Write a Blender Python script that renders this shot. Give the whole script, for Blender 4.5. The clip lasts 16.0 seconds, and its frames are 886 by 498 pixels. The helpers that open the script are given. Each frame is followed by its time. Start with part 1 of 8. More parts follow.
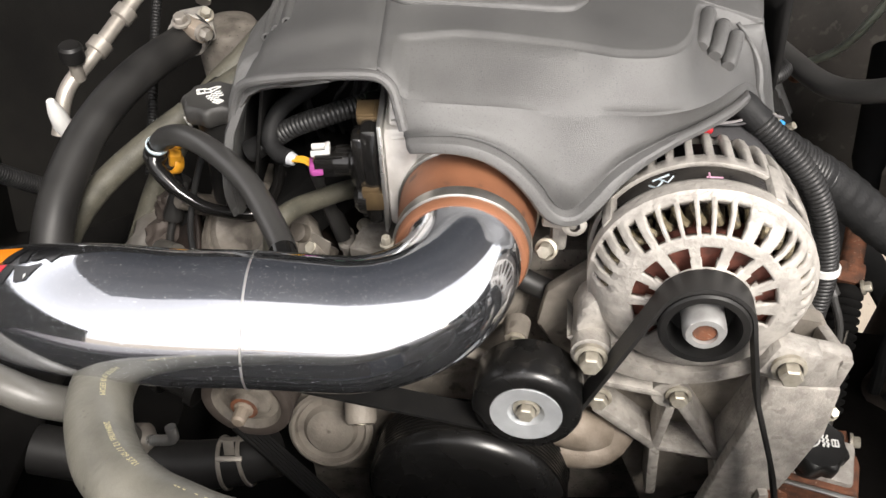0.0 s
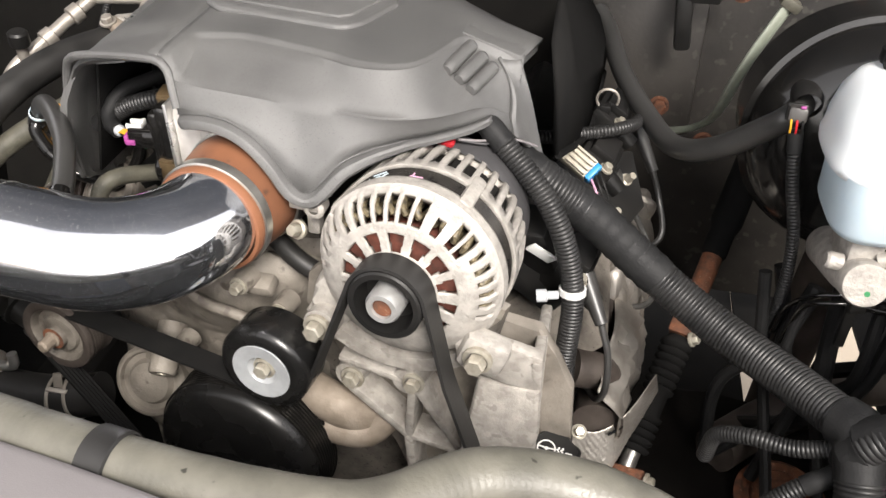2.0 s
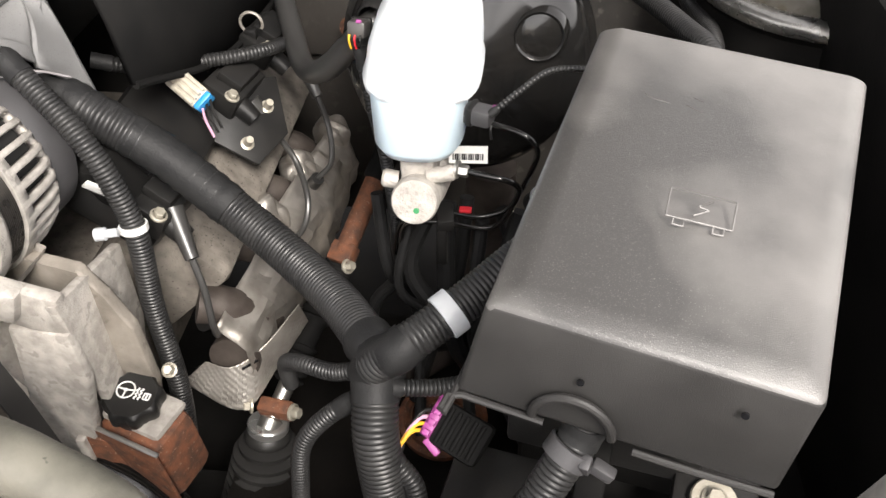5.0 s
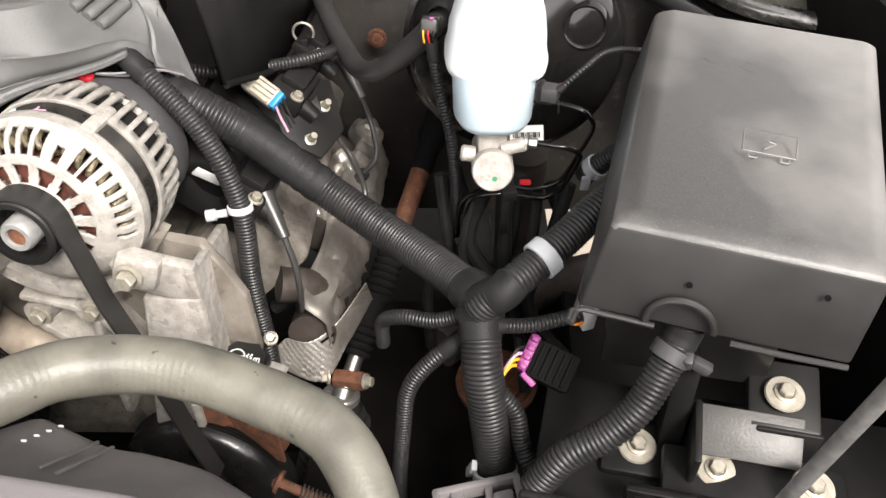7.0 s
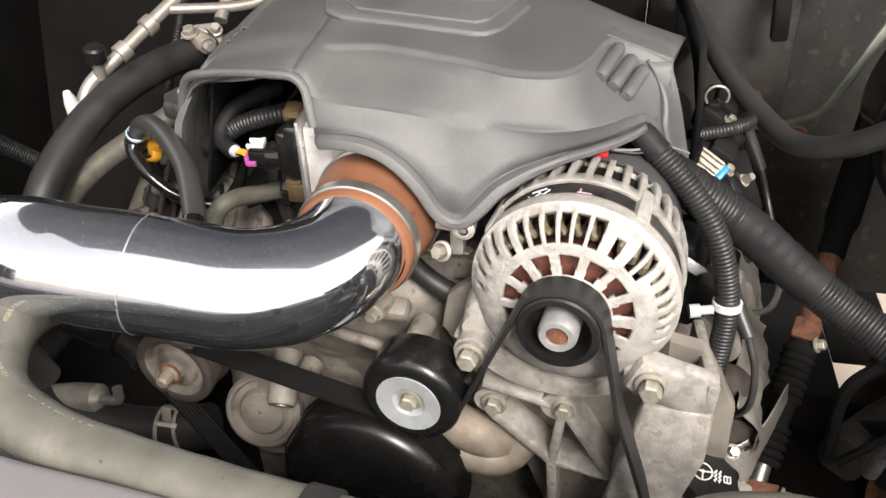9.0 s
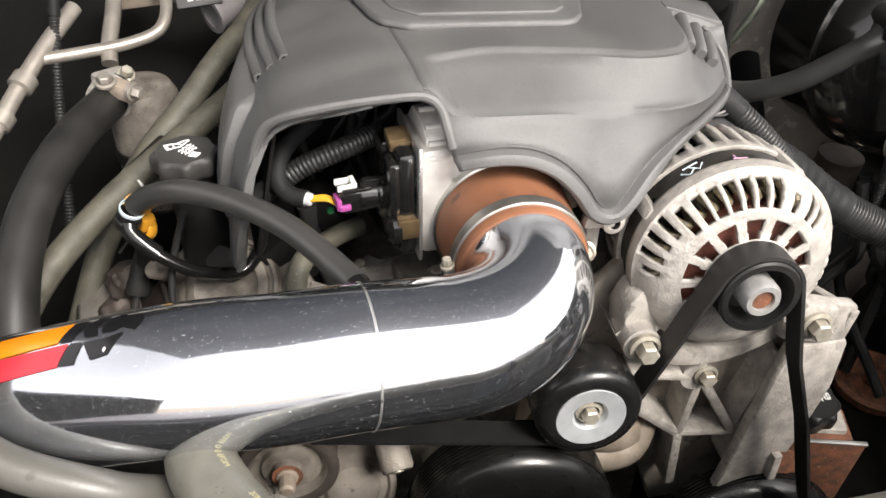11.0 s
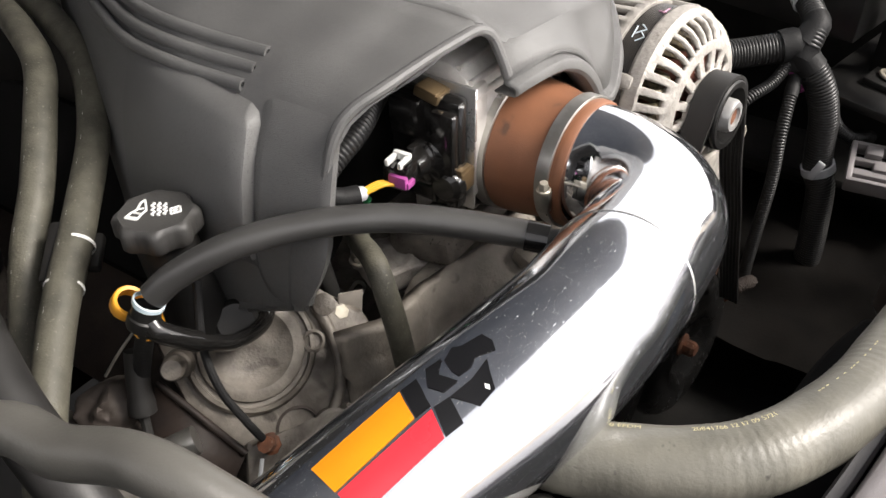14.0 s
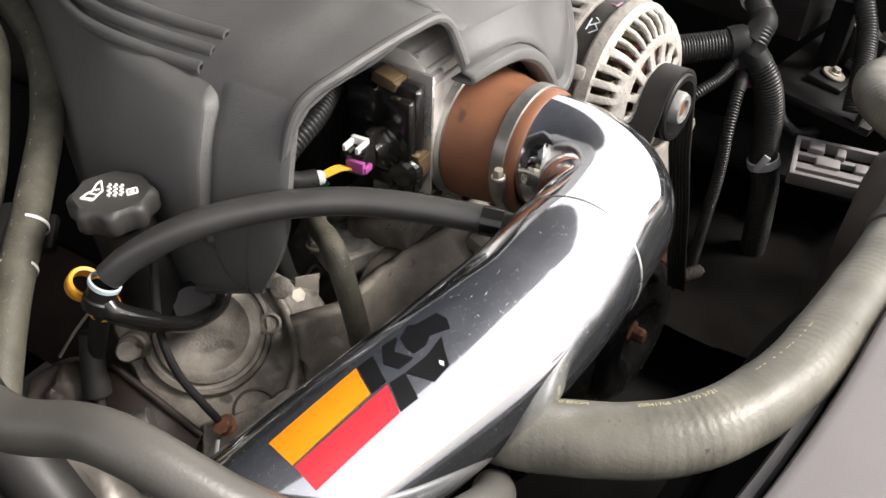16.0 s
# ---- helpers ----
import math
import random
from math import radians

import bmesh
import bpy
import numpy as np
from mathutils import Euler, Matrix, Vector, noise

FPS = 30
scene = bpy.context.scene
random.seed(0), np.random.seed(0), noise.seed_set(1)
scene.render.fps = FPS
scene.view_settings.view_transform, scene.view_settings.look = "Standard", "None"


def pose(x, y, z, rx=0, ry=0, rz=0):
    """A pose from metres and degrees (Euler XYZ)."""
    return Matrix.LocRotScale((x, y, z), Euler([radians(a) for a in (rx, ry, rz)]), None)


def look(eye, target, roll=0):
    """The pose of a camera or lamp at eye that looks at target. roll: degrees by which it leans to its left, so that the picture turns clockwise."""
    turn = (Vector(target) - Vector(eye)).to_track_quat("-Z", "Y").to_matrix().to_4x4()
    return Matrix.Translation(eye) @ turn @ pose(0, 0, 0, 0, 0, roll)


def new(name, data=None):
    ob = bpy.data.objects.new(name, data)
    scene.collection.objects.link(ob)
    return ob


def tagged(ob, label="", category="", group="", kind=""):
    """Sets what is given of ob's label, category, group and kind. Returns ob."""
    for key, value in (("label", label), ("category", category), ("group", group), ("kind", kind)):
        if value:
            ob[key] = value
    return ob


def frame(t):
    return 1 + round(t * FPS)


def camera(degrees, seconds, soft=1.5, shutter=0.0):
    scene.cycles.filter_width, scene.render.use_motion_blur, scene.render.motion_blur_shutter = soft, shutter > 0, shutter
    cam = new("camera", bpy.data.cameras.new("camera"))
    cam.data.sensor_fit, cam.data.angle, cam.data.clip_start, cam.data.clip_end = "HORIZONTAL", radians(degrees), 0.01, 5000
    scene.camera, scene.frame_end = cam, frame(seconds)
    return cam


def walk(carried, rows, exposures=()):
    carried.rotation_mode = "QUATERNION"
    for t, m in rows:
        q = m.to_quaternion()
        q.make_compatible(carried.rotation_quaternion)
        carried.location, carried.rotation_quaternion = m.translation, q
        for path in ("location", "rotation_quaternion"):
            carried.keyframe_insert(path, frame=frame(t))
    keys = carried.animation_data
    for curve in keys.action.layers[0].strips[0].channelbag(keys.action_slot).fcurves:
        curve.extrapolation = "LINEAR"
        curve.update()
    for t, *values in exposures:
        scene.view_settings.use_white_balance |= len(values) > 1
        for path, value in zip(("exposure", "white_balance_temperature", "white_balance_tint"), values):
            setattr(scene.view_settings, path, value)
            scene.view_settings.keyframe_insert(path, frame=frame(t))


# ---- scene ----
cam = camera(56.6, 16.0)
PATH = [
    (0, (0.011, -0.004, 1.483), (-0.051, 1.498, 0.164), -2.3),
    (0.5, (0.088, -0.008, 1.478), (-0.06, 1.509, 0.183), -2.4),
    (1, (0.147, -0.016, 1.468), (-0.063, 1.523, 0.208), -1.7),
    (1.5, (0.223, -0.059, 1.475), (-0.041, 1.506, 0.258), -0.5),
    (2, (0.302, -0.083, 1.482), (-0.003, 1.494, 0.291), 0.4),
    (2.5, (0.397, -0.067, 1.473), (0.104, 1.505, 0.272), 1.2),
    (3, (0.509, -0.036, 1.473), (0.234, 1.515, 0.241), 1.5),
    (3.5, (0.58, -0.018, 1.468), (0.356, 1.517, 0.206), 1.7),
    (4, (0.62, -0.01, 1.465), (0.421, 1.512, 0.182), 1.1),
    (4.2, (0.633, -0.003, 1.467), (0.445, 1.501, 0.162), 0.7),
    (6.3, (0.587, -0.094, 1.458), (0.529, 1.41, 0.141), -0.2),
    (6.5, (0.57, -0.109, 1.461), (0.53, 1.406, 0.156), -0.2),
    (7, (0.514, -0.14, 1.479), (0.493, 1.417, 0.223), -0.1),
    (7.5, (0.441, -0.168, 1.489), (0.382, 1.428, 0.285), 0.2),
    (8, (0.359, -0.157, 1.487), (0.22, 1.458, 0.315), 1.0),
    (8.5, (0.255, -0.116, 1.482), (0.027, 1.481, 0.299), 0.7),
    (9, (0.169, -0.059, 1.475), (-0.128, 1.509, 0.27), -1.5),
    (9.2, (0.154, -0.044, 1.472), (-0.162, 1.521, 0.266), -2.5),
    (11.3, (-0.246, 0.034, 1.442), (0.39, 1.512, 0.254), 1.0),
    (11.5, (-0.285, 0.068, 1.434), (0.455, 1.502, 0.252), 0.4),
    (12, (-0.386, 0.132, 1.42), (0.571, 1.423, 0.229), -2.3),
    (12.5, (-0.463, 0.221, 1.423), (0.711, 1.307, 0.222), -3.3),
    (13, (-0.465, 0.248, 1.415), (0.824, 1.166, 0.192), -1.3),
    (13.5, (-0.47, 0.242, 1.419), (0.828, 1.125, 0.18), -0.7),
    (14, (-0.478, 0.24, 1.419), (0.83, 1.104, 0.178), -0.4),
    (14.5, (-0.486, 0.241, 1.419), (0.837, 1.065, 0.167), 0.3),
    (15, (-0.486, 0.228, 1.423), (0.853, 1.012, 0.161), 0.2),
    (15.5, (-0.487, 0.222, 1.428), (0.866, 0.979, 0.165), 0.9),
    (16, (-0.488, 0.234, 1.422), (0.867, 1.0, 0.166), 2.6),
]
walk(cam, [(t, look(eye, target, roll)) for t, eye, target, roll in PATH], [(0, 1.52), (1, 1.63), (2, 1.69), (3, 1.67), (4.0, 1.83), (6.5, 1.85), (7.5, 1.76), (8.2, 1.68), (9, 1.63), (11.3, 1.76), (13, 1.74), (16, 1.66)])

# ---------------------------------------------------------------- light
world = bpy.data.worlds.new("overcast_sky")
scene.world = world
world.use_nodes = True
wn, wl = world.node_tree.nodes, world.node_tree.links
sky = wn.new("ShaderNodeTexSky")
sky.sky_type = "NISHITA"
sky.sun_disc = False
sky.sun_elevation, sky.sun_rotation = radians(45), radians(155)
soft_sky = wn.new("ShaderNodeHueSaturation")
soft_sky.inputs["Saturation"].default_value = 0.12
wl.new(sky.outputs[0], soft_sky.inputs["Color"])
warm = wn.new("ShaderNodeMix")
warm.data_type, warm.blend_type = "RGBA", "MULTIPLY"
warm.inputs["Factor"].default_value = 1.0
warm.inputs["B"].default_value = (1.06, 1.0, 0.965, 1)
wl.new(soft_sky.outputs[0], warm.inputs["A"])
wl.new(warm.outputs["Result"], wn["Background"].inputs["Color"])
wn["Background"].inputs["Strength"].default_value = 0.13
sun = new("sun", bpy.data.lights.new("sun", "SUN"))
sun.data.energy, sun.data.angle, sun.data.color = 1.7, radians(20), (1.0, 0.94, 0.87)
sun.matrix_world = look((1.15, -2.1, 3.75), (0, 0.4, 1.0))


# ---------------------------------------------------------------- materials
def surface(name, base, second, rough=0.5, metal=0.0, scale=40.0, mix=0.5, bump=0.1, grain=400.0, spots=None, spot_scale=900.0, spot_cut=0.68, coat=0.0, spec=0.5, rough_var=0.12, stretch=None, dulled=0.9):
    """A principled material with broad stains, fine grain and a relief, in object space."""
    m = bpy.data.materials.new(name)
    m.use_nodes = True
    n, l = m.node_tree.nodes, m.node_tree.links
    b = n["Principled BSDF"]
    co = n.new("ShaderNodeTexCoord")
    broad = n.new("ShaderNodeTexNoise")
    broad.inputs["Scale"].default_value, broad.inputs["Detail"].default_value = scale, 6
    fine = n.new("ShaderNodeTexNoise")
    fine.inputs["Scale"].default_value, fine.inputs["Detail"].default_value = grain, 3
    l.new(co.outputs["Object"], broad.inputs["Vector"])
    l.new(co.outputs["Object"], fine.inputs["Vector"])
    ramp = n.new("ShaderNodeMapRange")
    ramp.inputs["From Min"].default_value, ramp.inputs["From Max"].default_value = 0.5 - 0.3 * (1 - mix) - 0.02, 0.5 + 0.3 * (1 - mix) + 0.02
    l.new(broad.outputs["Fac"], ramp.inputs["Value"])
    blend = n.new("ShaderNodeMix")
    blend.data_type = "RGBA"
    l.new(ramp.outputs[0], blend.inputs["Factor"])
    blend.inputs["A"].default_value, blend.inputs["B"].default_value = (*base, 1), (*second, 1)
    colour = blend.outputs["Result"]
    if spots:
        speck = n.new("ShaderNodeTexNoise")
        speck.inputs["Scale"].default_value, speck.inputs["Detail"].default_value = spot_scale, 2
        if stretch:
            longer = n.new("ShaderNodeMapping")
            longer.inputs["Scale"].default_value = stretch
            l.new(co.outputs["Object"], longer.inputs["Vector"])
            l.new(longer.outputs[0], speck.inputs["Vector"])
        else:
            l.new(co.outputs["Object"], speck.inputs["Vector"])
        cut = n.new("ShaderNodeMapRange")
        cut.inputs["From Min"].default_value, cut.inputs["From Max"].default_value = spot_cut, spot_cut + 0.06
        l.new(speck.outputs["Fac"], cut.inputs["Value"])
        over = n.new("ShaderNodeMix")
        over.data_type = "RGBA"
        l.new(cut.outputs[0], over.inputs["Factor"])
        l.new(colour, over.inputs["A"])
        over.inputs["B"].default_value = (*spots, 1)
        colour = over.outputs["Result"]
        dull = n.new("ShaderNodeMath")
        dull.operation = "MULTIPLY_ADD"
        l.new(cut.outputs[0], dull.inputs[0])
        dull.inputs[1].default_value, dull.inputs[2].default_value = -metal * dulled, metal
        l.new(dull.outputs[0], b.inputs["Metallic"])
    else:
        b.inputs["Metallic"].default_value = metal
    l.new(colour, b.inputs["Base Color"])
    rr = n.new("ShaderNodeMapRange")
    rr.inputs["To Min"].default_value, rr.inputs["To Max"].default_value = max(0.02, rough - rough_var), min(1.0, rough + rough_var)
    l.new(broad.outputs["Fac"], rr.inputs["Value"])
    l.new(rr.outputs[0], b.inputs["Roughness"])
    b.inputs["Specular IOR Level"].default_value = spec
    b.inputs["Coat Weight"].default_value = coat
    if bump:
        bp = n.new("ShaderNodeBump")
        bp.inputs["Strength"].default_value, bp.inputs["Distance"].default_value = bump, 0.001
        l.new(fine.outputs["Fac"], bp.inputs["Height"])
        l.new(bp.outputs[0], b.inputs["Normal"])
    return m


COVER = surface("cover_plastic", (0.080, 0.079, 0.078), (0.125, 0.124, 0.121), 0.42, 0, 14, 0.45, 0.5, 1500, spots=(0.060, 0.059, 0.058), spot_scale=900, spot_cut=0.62, spec=0.75)
BLACK = surface("black_plastic", (0.010, 0.010, 0.010), (0.018, 0.017, 0.016), 0.42, 0, 30, 0.4, 0.15, 700, spec=0.3)
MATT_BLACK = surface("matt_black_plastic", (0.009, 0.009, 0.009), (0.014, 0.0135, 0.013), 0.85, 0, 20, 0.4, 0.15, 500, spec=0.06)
CAP_BLACK = surface("dusty_cap_plastic", (0.035, 0.034, 0.033), (0.055, 0.053, 0.050), 0.55, 0, 40, 0.5, 0.2, 600)
GREY_PLASTIC = surface("grey_plastic", (0.185, 0.172, 0.175), (0.22, 0.205, 0.208), 0.5, 0, 9, 0.4, 0.2, 1200)
# Fuse box plastic twice: a lighter lit tone and a darker shaded one.
BOX_LIT = surface("dusty_lit_box_plastic", (0.050, 0.048, 0.046), (0.165, 0.158, 0.150), 0.36, 0, 8, 0.62, 0.3, 1300, spots=(0.15, 0.144, 0.138), spot_scale=1300, spot_cut=0.63, spec=0.7)
BOX_SHADED = surface("shaded_box_plastic", (0.021, 0.0202, 0.0196), (0.037, 0.0358, 0.0345), 0.45, 0, 16, 0.4, 0.25, 1300, spec=0.4)
CHROME = surface("chrome", (0.78, 0.80, 0.84), (0.70, 0.73, 0.79), 0.085, 0.98, 25, 0.4, 0.015, 300, spots=(0.74, 0.78, 0.84), spot_scale=2300, spot_cut=0.672, rough_var=0.05, stretch=(0.16, 1.0, 1.0), dulled=0.75)
SILICONE = surface("rust_coloured_silicone", (0.262, 0.112, 0.058), (0.175, 0.077, 0.042), 0.5, 0, 20, 0.5, 0.12, 700, spots=(0.10, 0.052, 0.034), spot_scale=40, spot_cut=0.63, spec=0.35)
CAST = surface("cast_aluminium", (0.48, 0.45, 0.41), (0.30, 0.278, 0.25), 0.58, 0.2, 60, 0.6, 0.8, 420, spots=(0.30, 0.278, 0.25), spot_scale=85, spot_cut=0.57)
CAST_CLEAN = surface("oxidised_aluminium", (0.47, 0.443, 0.405), (0.33, 0.308, 0.28), 0.55, 0.2, 90, 0.55, 1.0, 330, spots=(0.27, 0.245, 0.215), spot_scale=300, spot_cut=0.70)
CAST_BROWN = surface("brown_stained_casting", (0.38, 0.32, 0.26), (0.22, 0.18, 0.14), 0.62, 0.15, 40, 0.5, 0.4, 400)
CAST_SMOOTH = surface("grey_smooth_casting", (0.245, 0.221, 0.190), (0.080, 0.069, 0.058), 0.52, 0.15, 30, 0.68, 0.6, 420, spots=(0.085, 0.074, 0.062), spot_scale=38, spot_cut=0.63)
# Dust on the water pump; painted shade in the bracket's pockets.
CAST_DUST_SHADE = surface("tan_casting_dust_and_shade", (0.30, 0.270, 0.232), (0.145, 0.128, 0.108), 0.6, 0.12, 26, 0.5, 0.6, 380, spots=(0.13, 0.112, 0.094), spot_scale=60, spot_cut=0.63)
CAST_DARK = surface("dirty_cast_aluminium", (0.25, 0.225, 0.195), (0.105, 0.092, 0.078), 0.65, 0.1, 45, 0.45, 0.5, 380, spots=(0.05, 0.043, 0.037), spot_scale=300, spot_cut=0.64)
STEEL = surface("dull_steel", (0.55, 0.54, 0.51), (0.38, 0.37, 0.34), 0.32, 0.9, 60, 0.5, 0.08, 500)
ZINC = surface("zinc_bolt", (0.56, 0.53, 0.45), (0.40, 0.36, 0.29), 0.42, 0.5, 120, 0.5, 0.1, 900)
BROWN_STEEL = surface("dark_brown_steel", (0.032, 0.021, 0.016), (0.016, 0.011, 0.009), 0.6, 0.1, 40, 0.5, 0.3, 300)
IRON = surface("dark_iron", (0.09, 0.075, 0.065), (0.045, 0.035, 0.03), 0.65, 0.3, 30, 0.5, 0.3, 300)
RUST = surface("rusty_iron", (0.20, 0.075, 0.036), (0.085, 0.042, 0.027), 0.8, 0.1, 90, 0.55, 0.6, 420, spots=(0.27, 0.17, 0.115), spot_scale=300, spot_cut=0.65)
SATIN_BLACK = surface("satin_black_paint", (0.008, 0.008, 0.008), (0.013, 0.0125, 0.012), 0.27, 0, 30, 0.4, 0.04, 300, spec=0.6, rough_var=0.05)
RUBBER = surface("black_rubber", (0.014, 0.0135, 0.013), (0.026, 0.025, 0.024), 0.5, 0, 30, 0.4, 0.1, 600)
HOSE = surface("grey_green_rubber_hose", (0.172, 0.164, 0.136), (0.098, 0.094, 0.078), 0.42, 0, 30, 0.5, 0.3, 420, spots=(0.035, 0.034, 0.028), spot_scale=110, spot_cut=0.715)
HOSE_OLD = surface("old_heater_hose", (0.105, 0.099, 0.076), (0.060, 0.057, 0.044), 0.6, 0, 60, 0.5, 0.4, 520, spots=(0.15, 0.14, 0.11), spot_scale=420, spot_cut=0.66)
PALE_GREEN = surface("pale_green_hose", (0.34, 0.37, 0.30), (0.24, 0.26, 0.21), 0.45, 0, 40, 0.5, 0.2, 420)
HOSE_GREY = surface("smooth_grey_hose", (0.102, 0.098, 0.088), (0.068, 0.065, 0.058), 0.40, 0, 18, 0.45, 0.15, 500, spots=(0.065, 0.061, 0.054), spot_scale=70, spot_cut=0.66)
HOSE_BLACK = surface("soft_black_hose", (0.036, 0.035, 0.034), (0.052, 0.051, 0.049), 0.34, 0, 25, 0.3, 0.08, 800, spec=0.65)
BELT = surface("black_belt_rubber", (0.007, 0.007, 0.007), (0.012, 0.0115, 0.011), 0.7, 0, 60, 0.4, 0.1, 600, spec=0.2)
LOOM = surface("corrugated_black_plastic", (0.016, 0.016, 0.0165), (0.028, 0.0275, 0.027), 0.38, 0, 40, 0.4, 0.05, 800, spec=0.4)
TAPE = surface("black_cloth_tape", (0.013, 0.013, 0.0135), (0.022, 0.022, 0.022), 0.55, 0, 50, 0.4, 0.4, 500, spec=0.2)
GLOSS_BLACK = surface("gloss_black_paint", (0.007, 0.007, 0.007), (0.013, 0.012, 0.011), 0.14, 0, 30, 0.4, 0.03, 200, spec=0.6, rough_var=0.06)
# Bay black; on the panels and crossmembers below it stands for shade.
BAY = surface("bay_black_paint", (0.010, 0.0098, 0.0094), (0.018, 0.017, 0.016), 0.8, 0, 14, 0.5, 0.3, 160, spec=0.06)
# Passenger half of the firewall: its black stands for shade.
FIREWALL_SHADED = surface("firewall_shaded_half", (0.016, 0.015, 0.0135), (0.010, 0.0095, 0.009), 0.85, 0, 12, 0.45, 0.3, 220, spec=0.1)
FRAME_SHADE = surface("shade_dark_frame", (0.0065, 0.0055, 0.0047), (0.0045, 0.004, 0.0036), 0.85, 0, 22, 0.5, 0.6, 240, spec=0.08)
GROUND = surface("pale_concrete", (0.38, 0.325, 0.255), (0.30, 0.255, 0.205), 0.9, 0, 6, 0.5, 0.5, 120, spots=(0.28, 0.24, 0.2), spot_scale=150, spot_cut=0.64)
WHITE_TANK = surface("white_translucent_plastic", (0.70, 0.73, 0.75), (0.66, 0.70, 0.725), 0.35, 0, 12, 0.3, 0.02, 300)
FLUID_TANK = surface("fluid_filled_plastic", (0.56, 0.68, 0.76), (0.60, 0.71, 0.78), 0.32, 0, 12, 0.3, 0.02, 300)
for tank in (WHITE_TANK, FLUID_TANK):
    bsdf = tank.node_tree.nodes["Principled BSDF"]
    bsdf.inputs["Subsurface Weight"].default_value = 0.25
    bsdf.inputs["Subsurface Radius"].default_value = (0.01, 0.012, 0.014)
    bsdf.inputs["Subsurface Scale"].default_value = 1.0
ROD_STEEL = surface("bare_rod_steel", (0.44, 0.43, 0.42), (0.27, 0.262, 0.25), 0.40, 0.7, 90, 0.5, 0.25, 500)
WHITE = surface("white_plastic", (0.72, 0.72, 0.70), (0.62, 0.62, 0.60), 0.45, 0, 60, 0.4, 0.03, 500)
BAND_GREY = surface("pale_grey_clip", (0.52, 0.54, 0.56), (0.45, 0.46, 0.48), 0.45, 0, 60, 0.4, 0.03, 500)
YELLOW = surface("yellow_plastic", (0.80, 0.38, 0.03), (0.74, 0.33, 0.025), 0.42, 0, 40, 0.4, 0.03, 500)
WIRE_YELLOW = surface("yellow_wire", (0.75, 0.42, 0.03), (0.68, 0.36, 0.03), 0.4, 0, 40, 0.4, 0.0, 500)
PURPLE = surface("purple_plastic", (0.36, 0.07, 0.27), (0.28, 0.05, 0.21), 0.5, 0, 60, 0.4, 0.0, 500)
CREAM = surface("cream_plastic", (0.50, 0.46, 0.38), (0.36, 0.33, 0.27), 0.45, 0, 90, 0.5, 0.05, 500)
RIM_STEEL = surface("dulled_rim_steel", (0.34, 0.335, 0.32), (0.20, 0.195, 0.18), 0.27, 0.9, 50, 0.5, 0.08, 500)
DOME = surface("stained_dull_metal", (0.15, 0.14, 0.12), (0.07, 0.064, 0.05), 0.38, 0.6, 45, 0.5, 0.2, 500, spots=(0.06, 0.052, 0.035), spot_scale=110, spot_cut=0.56)
LAMINATE = surface("laminated_steel_ring", (0.030, 0.028, 0.027), (0.075, 0.068, 0.060), 0.3, 0.6, 60, 0.5, 0.15, 700)
SLEEVE = surface("worn_silver_sleeve", (0.46, 0.46, 0.45), (0.34, 0.33, 0.32), 0.38, 0.4, 90, 0.5, 0.1, 600)
CHALK_PINK = surface("pink_chalk", (0.62, 0.35, 0.48), (0.5, 0.28, 0.38), 0.8, 0, 60, 0.4, 0.0, 500)
REAR_GREY = surface("dark_grey_plastic", (0.045, 0.044, 0.046), (0.06, 0.058, 0.06), 0.5, 0, 30, 0.4, 0.2, 700)
BLUE = surface("blue_plastic", (0.03, 0.28, 0.62), (0.03, 0.24, 0.55), 0.4, 0, 60, 0.4, 0.0, 500)
GREEN = surface("green_plastic", (0.03, 0.25, 0.09), (0.03, 0.20, 0.07), 0.4, 0, 60, 0.4, 0.0, 500)
RED = surface("red_plastic", (0.55, 0.02, 0.03), (0.45, 0.02, 0.03), 0.4, 0, 60, 0.4, 0.0, 500)
ORANGE_INK = surface("orange_sticker", (0.95, 0.30, 0.01), (0.92, 0.28, 0.01), 0.25, 0, 40, 0.4, 0.0, 500)
RED_INK = surface("red_sticker", (0.62, 0.035, 0.05), (0.58, 0.03, 0.045), 0.25, 0, 40, 0.4, 0.0, 500)
BLACK_INK = surface("black_sticker", (0.008, 0.008, 0.009), (0.011, 0.011, 0.012), 0.2, 0, 40, 0.4, 0.0, 500)
WHITE_INK = surface("white_print", (0.75, 0.75, 0.73), (0.65, 0.65, 0.63), 0.6, 0, 300, 0.5, 0.0, 500)
CREAM_INK = surface("faded_hose_print", (0.62, 0.55, 0.30), (0.45, 0.41, 0.25), 0.6, 0, 300, 0.5, 0.0, 500)
BROWN_CLIP = surface("bronze_clip", (0.20, 0.14, 0.075), (0.12, 0.085, 0.048), 0.35, 0.6, 60, 0.5, 0.1, 500)
COPPER = surface("dusty_copper_windings", (0.24, 0.085, 0.06), (0.10, 0.045, 0.035), 0.55, 0.3, 90, 0.5, 0.3, 500)
WINDING = surface("dark_windings", (0.045, 0.038, 0.028), (0.19, 0.155, 0.09), 0.4, 0.3, 260, 0.5, 0.4, 700)
FOIL = surface("crumpled_heat_shield", (0.52, 0.49, 0.45), (0.28, 0.255, 0.225), 0.42, 0.7, 25, 0.5, 0.35, 180)
SILVER = surface("bare_aluminium", (0.72, 0.72, 0.71), (0.58, 0.57, 0.55), 0.3, 0.85, 50, 0.4, 0.08, 500)
INSIDE_HOOD = surface("hood_underside", (0.085, 0.100, 0.130), (0.115, 0.132, 0.165), 0.5, 0, 5, 0.4, 0.1, 100)


